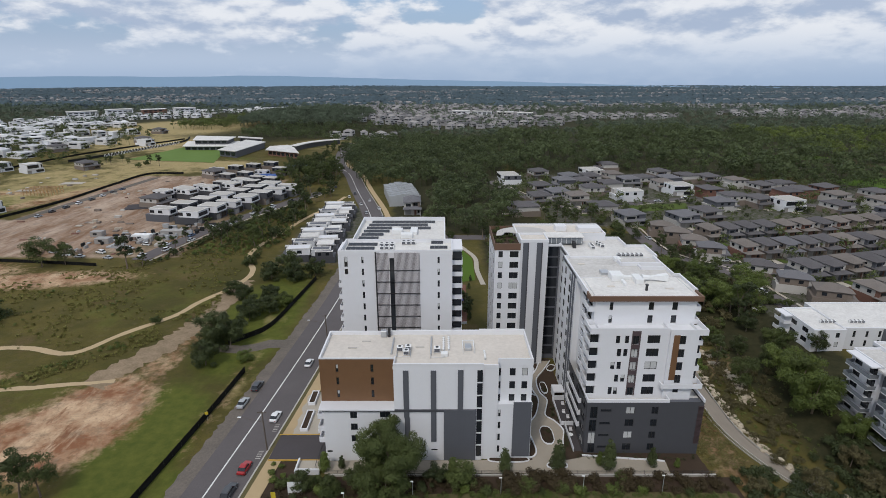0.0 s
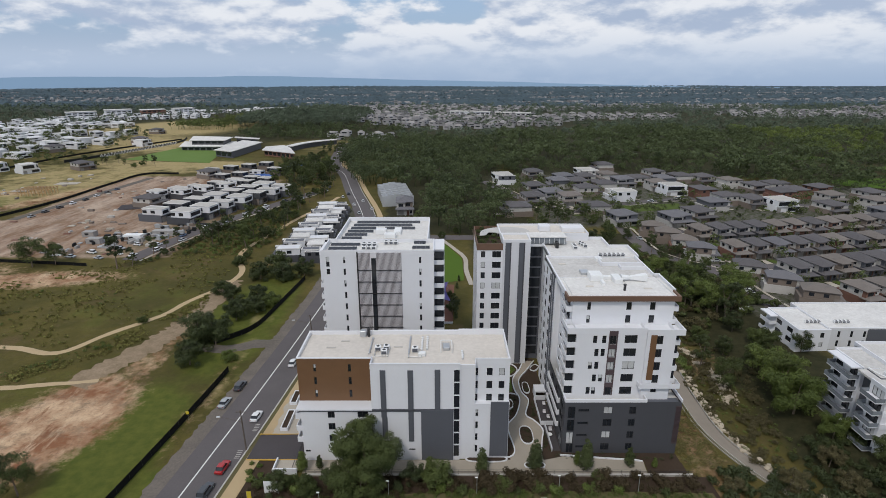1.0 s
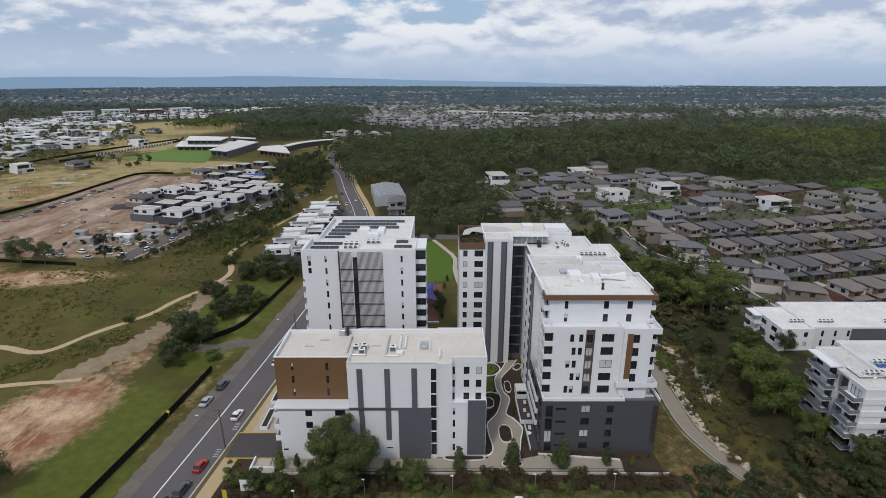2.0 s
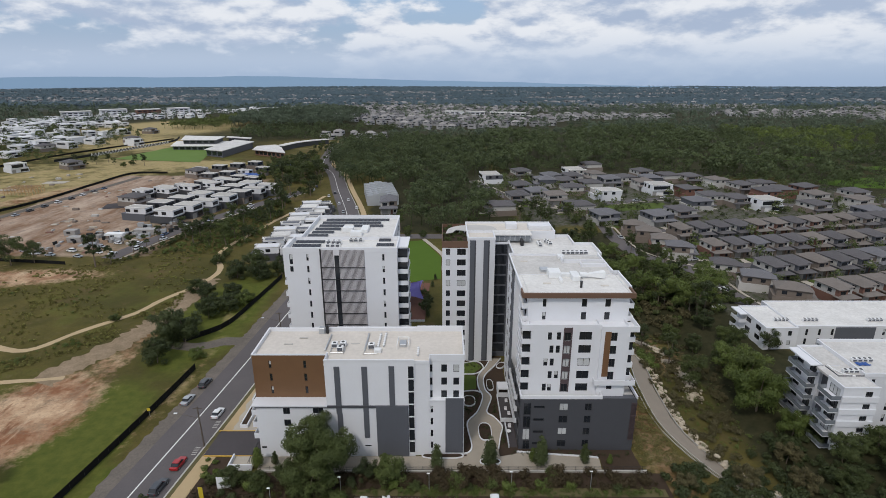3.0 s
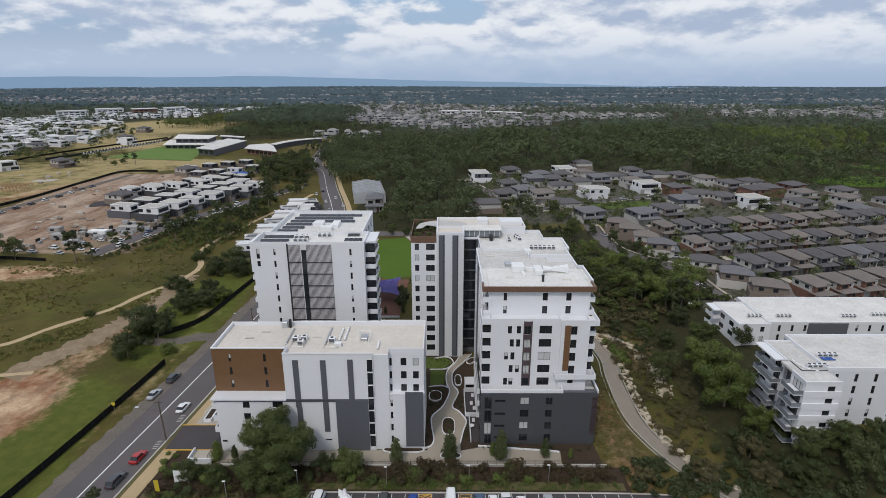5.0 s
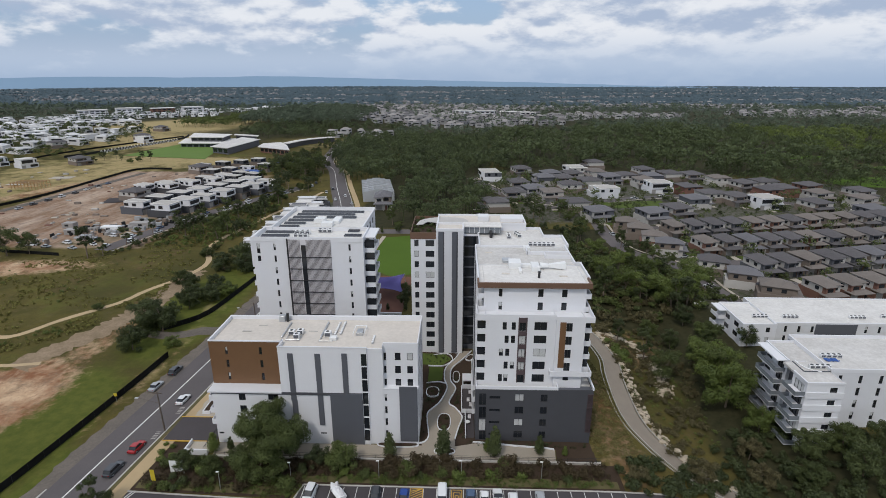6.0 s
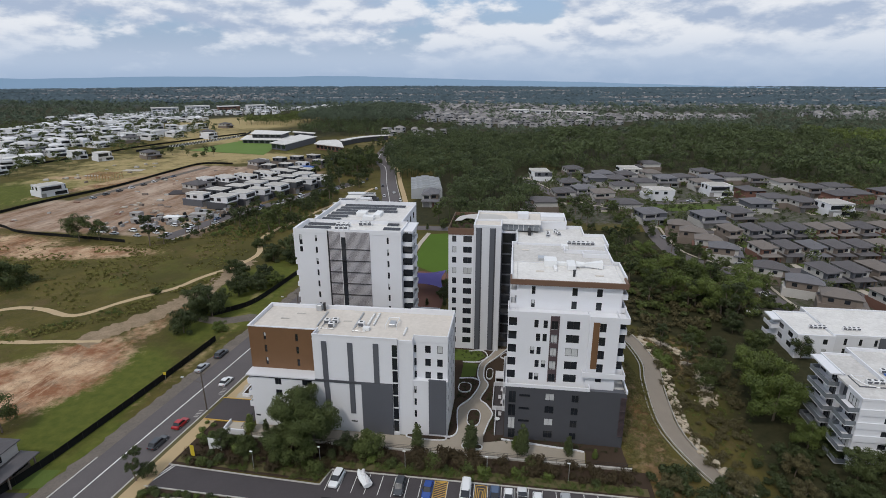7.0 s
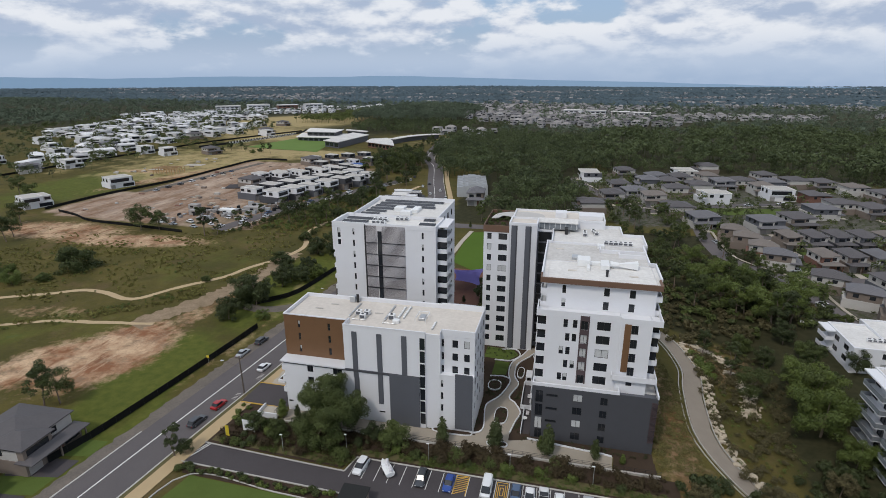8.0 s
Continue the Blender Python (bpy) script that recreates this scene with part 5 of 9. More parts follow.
for r in ((28.0, 28.2, 109.6, 120.2, -3.6, -2.5), (28.2, 31.0, 119.9, 120.1, -3.6, -2.1), (28.2, 31.0, 109.5, 109.7, -3.6, -2.3), (28.85, 29.05, 100.2, 109.5, -3.6, -2.6)):
    part("wall", boxes(r), WHITE2, tw)
for x, y in ((30.2, 117.6), (29.7, 114.2), (30.3, 112.2), (29.9, 107.4)):
    ch = thing("patio_chair", (x, y, gz(x, y) + 0.17), "grey outdoor lounge chair on the dark terrace", "chair", "terrace chairs")
    z = gz(x, y) + 0.17
    part("seat", boxes((x - 0.35, x + 0.35, y - 0.35, y + 0.35, z + 0.25, z + 0.42)), SCREENBACK, ch)
    part("backrest", boxes((x - 0.35, x + 0.35, y + 0.3, y + 0.42, z + 0.42, z + 0.85)), SCREENBACK, ch)
    for sx in (-0.3, 0.3):
        part("leg", boxes((x + sx - 0.03, x + sx + 0.03, y - 0.3, y + 0.3, z, z + 0.25)), FRAME, ch)
solid("path_edging", ribbon(smooth_line([(30.5, 98.9), (35, 98.5), (40, 98.0), (46, 97.5), (48, 97.1)], 0.8), -0.13, 0.13, 0.45, 0.5), WHITE, "white concrete edging before the charcoal base", "edging", kind="structure")
# a white canopy block at the courtyard door of the tower
porch = thing("entry_canopy", (29.6, 122, -3.3), "white rendered entry canopy on the courtyard side", "canopy")
part("roof", boxes((28.3, 31.1, 120.3, 123.6, -1.4, -1.1)), WHITE2, porch)
part("wall", boxes((28.3, 28.55, 120.3, 123.6, -3.6, -1.4)), WHITE2, porch)
table = thing("patio_table", (29.4, 105.4, gz(29, 105)), "round white patio table on the terrace", "table")
bm = bmesh.new()
tube(bm, (29.4, 105.4, gz(29, 105) + 0.7), (29.4, 105.4, gz(29, 105) + 0.76), 0.6, 0.6, 16)
part("tabletop", bm, UNITW, table)
bm = bmesh.new()
tube(bm, (29.4, 105.4, gz(29, 105)), (29.4, 105.4, gz(29, 105) + 0.7), 0.08, 0.06, 8)
part("leg", bm, STEEL, table)

# garden wall and black palisade along the front
gw = thing("garden_wall", (16, 92.8, gz(16, 92.8)), "low concrete garden wall with black railing", "wall")
part("wall", boxes((-24, 57, 92.6, 92.95, -4.6, -3.3)), KERB, gw)
part("coping", boxes((-24, 57, 92.55, 93.0, -3.3, -3.22)), KERB, gw)
POST = mesh_of("post", boxes((-0.03, 0.03, -0.03, 0.03, 0, 1.1)), FRAME)
for i in range(41):
    p = new("post", POST)
    p.parent = gw
    p.location = Vector((-24 + 2 * i, 92.78, -3.22)) - ORIGIN[gw.name]
for z in (-2.9, -2.55, -2.16):
    part("rail", boxes((-24, 57, 92.76, 92.80, z - 0.02, z + 0.02)), FRAME, gw)
slab_patch("garden_bed", [(-37, 82.8), (-5, 81.6), (-3.4, 85.4), (60, 85.4), (60, 92.7), (-24, 92.7), (-37, 91)], 0.07, SOIL, "dark mulched bed before the garden wall", "garden bed")
slab_patch("grass_strip", [(-36, 83.4), (-5.2, 82.2), (-3.8, 86.0), (59, 85.9), (59, 88.0), (30, 88.4), (-5, 87.6), (-8, 84.6), (-36, 85.6)], 0.12, VERGE, "worn grass strip along the car park", "grass", step=3.0)
# driveway and forecourt beside the street
slab_patch("driveway", [(-38.2, 97.8), (-26.0, 97.8), (-26.0, 106.2), (-37.6, 106.2)], 0.2, ASPHALT2, "dark asphalt driveway to the block's garage", "driveway")
for y in (97.5, 106.22):
    solid("driveway_edging", boxes((-38.0, -26.4, y, y + 0.25, -3.7, -3.5)), YPAINT, "yellow-painted driveway edge", "kerb", kind="structure")
slab_patch("forecourt", [(-36.6, 106.3), (-25.4, 106.3), (-25.4, 124), (-35.6, 124)], 0.17, PAVE, "pale paved forecourt beside the block", "paving")
slab_patch("garden_bed", [(-37.6, 88), (-28, 92.8), (-27, 97.3), (-38, 97.3)], 0.12, SOIL, "mulched bed by the driveway", "garden bed")


def tank_bed(x0, x1, y0, y1, h=0.8):
    t = thing("planter_box", ((x0 + x1) / 2, (y0 + y1) / 2, -3.5), "long white planter box with dark soil", "planter", "forecourt planter boxes")
    part("box", boxes((x0, x0 + 0.25, y0, y1, -3.7, -3.6 + h), (x1 - 0.25, x1, y0, y1, -3.7, -3.6 + h), (x0 + 0.25, x1 - 0.25, y0, y0 + 0.25, -3.7, -3.6 + h), (x0 + 0.25, x1 - 0.25, y1 - 0.25, y1, -3.7, -3.6 + h)), WHITE, t)
    part("soil", boxes((x0 + 0.25, x1 - 0.25, y0 + 0.25, y1 - 0.25, -3.7, -3.75 + h)), SOIL, t)


tank_bed(-33.6, -31.8, 107.5, 115)
tank_bed(-34.2, -32.4, 118, 123.5)
tank_bed(-29.2, -27.6, 107.0, 113.5)
gate = thing("railing", (-27.5, 97.2, -3.6), "black metal railing beside the driveway ramp", "railing")
for i in range(12):
    part("post", boxes((-27.0 + 0.0, -26.94, 94.0 + i * 0.9, 94.06 + i * 0.9, -3.7, -2.2)), FRAME, gate)
part("rail", boxes((-27.02, -26.92, 94, 104.1, -2.25, -2.15)), FRAME, gate)
ramp = thing("ramp_wall", (-28, 95, -3.7), "white rendered ramp wall", "wall")
part("wall", boxes((-31, -26, 93.2, 93.5, -3.9, -2.3), (-31.2, -30.9, 93.2, 97.2, -3.9, -2.6)), WHITE, ramp)
slab_patch("ramp", [(-30.9, 93.5), (-26, 93.5), (-26, 97.3), (-30.9, 97.3)], 0.35, PAVE, "pale paved entry terrace", "paving")
# car park
slab_patch("car_park", [(-39.6, 83.0), (-36.8, 82.4), (-4.2, 80.9), (-3.2, 85.2), (70, 85.0), (70, 60), (2, 60), (1.6, 75.0), (-37.5, 76.2), (-41, 75.6)], 0.05, ASPHALT2, "dark asphalt car park with painted bays", "car park")
for pts in ([(-37, 82.5), (-20, 81.6), (-4.2, 80.9)], [(-4.2, 80.9), (-3.2, 85.3)], [(-3.2, 85.3), (30, 85.2), (68, 85.2)], [(-38, 76.1), (-18, 75.6), (1.5, 75.0)]):
    solid("kerb", ribbon(smooth_line(pts, 4), -0.15, 0.15, 0.18, 0.2), KERB, "pale concrete car park kerb", "kerb", kind="structure")
def stripe(name, p, q, w, material, label, lift=0.075):
    """A straight painted line on the asphalt."""
    n = max(1, int((Vector(q) - Vector(p)).length / 2))
    ln = [Vector((*p, 0)).lerp(Vector((*q, 0)), i / n) for i in range(n + 1)]
    solid(name, ribbon(ln, -w / 2, w / 2, lift), material, label, "road marking", kind="structure")


for i in range(25):
    stripe("bay_line", (-2.8 + 2.6 * i, 79.6), (-2.8 + 2.6 * i, 84.9), 0.13, LINE, "white painted bay line")
for i in range(9):
    y0 = 79.8 + 0.62 * i
    stripe("hatch_marking", (18.15, y0), (20.45, min(y0 + 1.4, 84.9)), 0.2, YPAINT, "yellow painted no-parking hatching")
for x in (18.1, 20.5):
    stripe("hatch_marking", (x, 79.7), (x, 84.9), 0.18, YPAINT, "yellow painted no-parking border", 0.085)
for j in range(3):
    for x in (26.1 + 0.35 * j, 28.1 - 0.35 * j):
        stripe("bay_marking", (x, 79.9 + 0.7 * j), (x, 84.7 - 0.7 * j), 0.16, YPAINT, "yellow painted bay marking")
    for y in (79.9 + 0.7 * j, 84.7 - 0.7 * j):
        stripe("bay_marking", (26.1 + 0.35 * j, y), (28.1 - 0.35 * j, y), 0.16, YPAINT, "yellow painted bay marking", 0.085)
for x in (-37.2, -36.6):
    stripe("stop_line", (x - 1.2, 76.4), (x + 1.2, 82.3), 0.22, LINE, "white painted stop line")
slab_patch("hedge_bed", [(-37.5, 75.9), (1.4, 74.8), (1.4, 72.2), (-35.5, 73.2)], 0.08, SOIL, "mulched hedge bed beside the car park", "garden bed")
slab_patch("lawn", [(-33.5, 73.0), (1, 71.8), (1, 50), (-38, 50)], 0.1, LAWN, "mown lawn beside the car park", "lawn")
solid("lawn_edging", ribbon(smooth_line([(-38, 60), (-33.7, 73.2), (-15, 72.6), (1, 72.0)], 3), -0.12, 0.12, 0.2, 0.2), KERB, "pale lawn edging", "edging", kind="structure")
# white hatching in the gutter
for y in (99.5, 109.0):
    x = -46.4 + 0.09 * (y - 101) + 5.6
    for k in range(5):
        stripe("gutter_marking", (x - 0.2, y - 1.2 + 0.6 * k), (x + 0.9, y - 1.2 + 0.6 * k), 0.2, KERB, "white painted keep-clear bars by the kerb", 0.085)
# rear park: lawn, path, playground with a shade sail
slab_patch("park_lawn", [(-10, 209), (0, 200.5), (13.2, 205), (13.2, 232), (8.8, 245), (3.8, 258), (-9.2, 254), (-10.4, 236)], 0.1, TURF, "bright mown park lawn", "lawn")
for pts in ([(16, 200), (14.5, 216), (14.5, 232.4), (10, 246), (4.4, 260)], [(-14, 203), (-12.2, 220), (-11.6, 238), (-10.2, 256)]):
    solid("park_path", ribbon(smooth_line(pts, 3), -1.0, 1.0, 0.16, 0.1), PAVE, "pale path beside the park lawn", "path", kind="structure")
slab_patch("park_street", [(-38, 261), (40, 261), (60, 252), (70, 238), (76, 240), (66, 262), (42, 269), (-38, 269)], 0.06, ASPHALT, "grey asphalt side street", "road")
slab_patch("play_surface", [(-12, 165), (8, 165), (9, 200), (-12, 202)], 0.09, REDEARTH, "rust-red playground surface", "playground")
sail = thing("shade_sail", (1, 183, gz(1, 183)), "purple shade sail on steel posts over the playground", "shade sail")
corners = [(-5.5, 186.5, 1.3), (6.5, 193, 0.4), (7.5, 175.5, -0.2), (-2.0, 176.5, 0.9)]
bm = bmesh.new()
N = 8
grid = [[None] * (N + 1) for _ in range(N + 1)]
for i in range(N + 1):
    for j in range(N + 1):
        u, v = i / N, j / N
        p = sum((Vector(c) * w for c, w in zip(corners, ((1 - u) * (1 - v), u * (1 - v), u * v, (1 - u) * v))), Vector())
        ctr = Vector((1.6, 182.8, 0.5))
        pull = 0.22 * (4 * u * (1 - u) * (1 if j in (0, N) else 0) + 4 * v * (1 - v) * (1 if i in (0, N) else 0))
        p = p + (ctr - p) * pull
        p.z -= 0.8 * math.sin(math.pi * u) * math.sin(math.pi * v)
        grid[i][j] = bm.verts.new(p)
for i in range(N):
    for j in range(N):
        bm.faces.new((grid[i][j], grid[i + 1][j], grid[i + 1][j + 1], grid[i][j + 1]))
bmesh.ops.solidify(bm, geom=bm.faces[:], thickness=0.03)
part("canopy", bm, SAIL, sail)
for c in corners:
    bm = bmesh.new()
    tube(bm, (c[0], c[1], gz(c[0], c[1])), c, 0.12, 0.09, 8)
    part("post", bm, STEEL, sail)
wallb = thing("low_wall", (1, 166, -3.4), "pale low sitting wall by the playground", "wall")
part("wall", boxes((-4, 8, 164.4, 164.8, -3.9, -2.9)), WHITE, wallb)

# ---- fences, poles, lamps ----
def cloth_fence(pts, h, label):
    """Posts with black cloth stretched between."""
    ln = smooth_line(pts, 3.0) if len(pts) > 2 else [Vector((*pts[0], 0)).lerp(Vector((*pts[1], 0)), i / 20) for i in range(21)]
    t = thing("fence", (ln[0].x, ln[0].y, gz(ln[0].x, ln[0].y)), label, "fence")
    bm = bmesh.new()
    prev = None
    for p in ln:
        z = gz(p.x, p.y)
        cur = (bm.verts.new((p.x, p.y, z)), bm.verts.new((p.x, p.y, z + h)))
        if prev:
            bm.faces.new((prev[0], cur[0], cur[1], prev[1]))
        prev = cur
    bmesh.ops.solidify(bm, geom=bm.faces[:], thickness=0.05)
    part("cloth", bm, FENCECLOTH, t)
    for p in ln:
        bm = bmesh.new()
        tube(bm, (p.x, p.y, gz(p.x, p.y) - 0.2), (p.x, p.y, gz(p.x, p.y) + h + 0.05), 0.04, 0.04, 6)
        part("post", bm, FRAME, t)
    return t


cloth_fence([(-64, 69.5), (-62, 78), (-59.7, 95.6), (-57.2, 119), (-55.9, 134.5)], 1.8, "long black cloth fence beside the meadow")
cloth_fence([(-66.6, 150.6), (-62, 155), (-57, 163), (-54, 185), (-51.6, 206)], 1.8, "black cloth fence along the paddock")
cloth_fence([(-262, 246), (-259, 290), (-248, 340), (-246, 400), (-242, 442), (-215, 446)], 1.6, "black fence round the building site")
cloth_fence([(-250, 244), (-232, 238), (-214, 230), (-180, 226), (-151, 222)], 1.5, "low black fence at the site's front")
cloth_fence([(-394, 320), (-385, 400), (-372, 480), (-361, 545), (-318, 676)], 1.6, "dark fence beyond the paddock")
wp = thing("power_pole", (-39.3, 101, gz(-39, 101)), "weathered timber power pole with street lamp arm", "power pole")
bm = bmesh.new()
tube(bm, (-39.3, 101, -4), (-39.6, 101.2, 6.5), 0.2, 0.14, 10)
part("pole", bm, POLE, wp)
bm = bmesh.new()
tube(bm, (-39.5, 101.1, 3.6), (-44.6, 101.8, 4.4), 0.05, 0.04, 6)
part("arm", bm, POLE, wp)
part("lamp_head", soft_box(-45.3, -44.5, 101.6, 102.0, 4.33, 4.47, 0.03), STEEL, wp)
part("cross_arm", boxes((-40.6, -38.6, 101.1, 101.25, 6.0, 6.15)), POLE, wp)
wp2 = copy_thing(wp, pose(-35.6, 150, gz(-35.6, 150)))


def lamp_post(x, y, h=5.0):
    t = thing("lamp_post", (x, y, gz(x, y)), "slim galvanised lamp post with small head", "lamp post", "car park lamps")
    bm = bmesh.new()
    tube(bm, (x, y, gz(x, y)), (x, y, gz(x, y) + h), 0.07, 0.05, 8)
    part("pole", bm, STEEL, t)
    part("lamp_head", soft_box(x - 0.45, x + 0.15, y - 0.15, y + 0.15, gz(x, y) + h - 0.02, gz(x, y) + h + 0.12, 0.03), UNITW, t)


for x, y in ((-19, 83.5), (11.5, 87.5), (28, 88), (44, 88.2), (-6, 86.5)):
    lamp_post(x, y, 4.2)
ban = thing("banner", (-33.4, 84.8, gz(-33, 85)), "yellow feather banner beside the footpath", "banner")
bm = bmesh.new()
tube(bm, (-33.4, 84.8, gz(-33, 85)), (-33.4, 84.8, gz(-33, 85) + 3.4), 0.03, 0.02, 6)
part("pole", bm, STEEL, ban)
part("cloth", boxes((-33.38, -32.5, 84.78, 84.82, gz(-33, 85) + 0.7, gz(-33, 85) + 3.3)), YELLOW, ban)
sg = thing("sign_hoarding", (-29.6, 87.6, gz(-30, 87)), "pale blank hoarding on posts", "sign")
part("board", boxes((-31.0, -28.2, 87.58, 87.66, gz(-30, 87) + 0.5, gz(-30, 87) + 3.2)), UNITW, sg)
for x in (-30.9, -28.3):
    part("post", boxes((x - 0.05, x + 0.05, 87.66, 87.76, gz(-30, 87), gz(-30, 87) + 3.2)), STEEL, sg)
ys = thing("road_sign", (-57.2, 112, gz(-57, 112)), "yellow road warning sign on a post", "road sign")
part("board", boxes((-57.6, -56.8, 111.95, 112.0, gz(-57, 112) + 1.7, gz(-57, 112) + 2.5)), YELLOW, ys)
bm = bmesh.new()
tube(bm, (-57.2, 112.05, gz(-57, 112)), (-57.2, 112.05, gz(-57, 112) + 2.5), 0.04, 0.04, 6)
part("post", bm, STEEL, ys)

# dark-roofed bin shelter at the end of the hedge
bs = thing("bin_shelter", (1.0, 73.4, gz(1, 73)), "small bin shelter with black sheet roof", "shelter")
bm = bmesh.new()
hz = gz(1, 73) + 2.2
q = [bm.verts.new(p) for p in ((-1.6, 71.6, hz), (3.6, 71.6, hz), (3.6, 75.2, hz + 0.35), (-1.6, 75.2, hz + 0.35), (-1.6, 71.6, hz + 0.14), (3.6, 71.6, hz + 0.14), (3.6, 75.2, hz + 0.49), (-1.6, 75.2, hz + 0.49))]
for f in ((3, 2, 1, 0), (4, 5, 6, 7), (0, 1, 5, 4), (1, 2, 6, 5), (2, 3, 7, 6), (3, 0, 4, 7)):
    bm.faces.new([q[i] for i in f])
part("roof", bm, FENCECLOTH, bs)
part("wall", boxes((-1.3, 3.3, 71.9, 72.1, hz - 2.2, hz - 0.05), (-1.3, -1.1, 72.1, 74.9, hz - 2.2, hz - 0.05), (3.1, 3.3, 72.1, 74.9, hz - 2.2, hz - 0.05)), BRICK_A, bs)

# ---- houses ----
def hip_roof(bm, x0, x1, y0, y1, z, h, over=0.55):
    x0, x1, y0, y1 = x0 - over, x1 + over, y0 - over, y1 + over
    w = min(x1 - x0, y1 - y0) / 2
    if x1 - x0 > y1 - y0:
        r0, r1 = (x0 + w, (y0 + y1) / 2), (x1 - w, (y0 + y1) / 2)
    else:
        r0, r1 = ((x0 + x1) / 2, y0 + w), ((x0 + x1) / 2, y1 - w)
    lo = [bm.verts.new((x, y, z - 0.12)) for x, y in ((x0, y0), (x1, y0), (x1, y1), (x0, y1))]
    v = [bm.verts.new((x, y, z + 0.08)) for x, y in ((x0, y0), (x1, y0), (x1, y1), (x0, y1))]
    a, b = bm.verts.new((*r0, z + h)), bm.verts.new((*r1, z + h + 0.001))
    bm.faces.new(lo[::-1])
    for i in range(4):
        bm.faces.new((lo[i], lo[(i + 1) % 4], v[(i + 1) % 4], v[i]))
    if x1 - x0 > y1 - y0:
        fs = ((v[0], v[1], b, a), (v[1], v[2], b), (v[2], v[3], a, b), (v[3], v[0], a))
    else:
        fs = ((v[0], v[1], a), (v[1], v[2], b, a), (v[2], v[3], b), (v[3], v[0], a, b))
    for f in fs:
        bm.faces.new(f)


def hips(*rows):
    bm = bmesh.new()
    for r in rows:
        hip_roof(bm, *r)
    return bm


def pane_part(parent, x0, x1, y0, y1, z0, z1):
    w = part("window", boxes((x0, x1, y0, y1, z0, z1)), GLASS, parent)
    return w


def hip_house(label, roof_m, low_m, up_m, w=7.7, d=13.5, garage=True):
    """A two-storey suburban house: brick below, rendered above, hipped tile roof, porch and garage."""
    t = thing("house", (0, 0, 0), label, "house", "suburban houses")
    part("wall", boxes((-w / 2, w / 2, -d / 2 + 1.4, d / 2, -0.6, 3.0)), low_m, t, "brick lower storey")
    part("upper_wall", boxes((-w / 2 + 0.15, w / 2 - 0.15, -d / 2 + 3.0, d / 2 - 1.0, 3.0, 5.9)), up_m, t, "rendered upper storey")
    part("front_wing", boxes((-w / 2 + 0.15, 0.1, -d / 2 + 1.5, -d / 2 + 3.0, 3.0, 5.9)), low_m, t)
    part("roof", hips((-w / 2 + 0.15, w / 2 - 0.15, -d / 2 + 3.0, d / 2 - 1.0, 5.9, 2.1), (-w / 2 + 0.15, 0.1, -d / 2 + 1.5, -d / 2 + 1.5 + max(5.5, w * 0.6), 5.9, 1.6)), roof_m, t, "hipped tile roof")
    part("porch_roof", hips((-w / 2, w / 2, -d / 2 - 0.3, -d / 2 + 2.8, 3.0, 1.0)), roof_m, t)
    part("garage_door", boxes((-w / 2 + 0.5, -w / 2 + 3.3, -d / 2 + 1.28, -d / 2 + 1.4, -0.3, 2.2)), GARAGE, t)
    part("door", boxes((0.9, 1.9, -d / 2 + 1.3, -d / 2 + 1.4, -0.3, 2.1)), BRICK_B, t)
    for x in (0.2, w / 2 - 0.1):
        part("porch_post", boxes((x - 0.14, x + 0.14, -d / 2 - 0.1, -d / 2 + 0.18, -0.6, 3.0)), low_m, t)
    pane_part(t, -w / 2 + 0.9, -0.7, -d / 2 + 1.43, -d / 2 + 1.5, 3.9, 5.2)
    pane_part(t, 0.6, 2.6, -d / 2 + 2.93, -d / 2 + 3.0, 3.9, 5.2)
    pane_part(t, 2.4, w / 2 - 0.5, -d / 2 + 1.33, -d / 2 + 1.4, 0.7, 2.1)
    for y in (-2, 2.5):
        pane_part(t, -w / 2 + 0.08, -w / 2 + 0.15, y, y + 1.6, 3.9, 5.2)
    return t


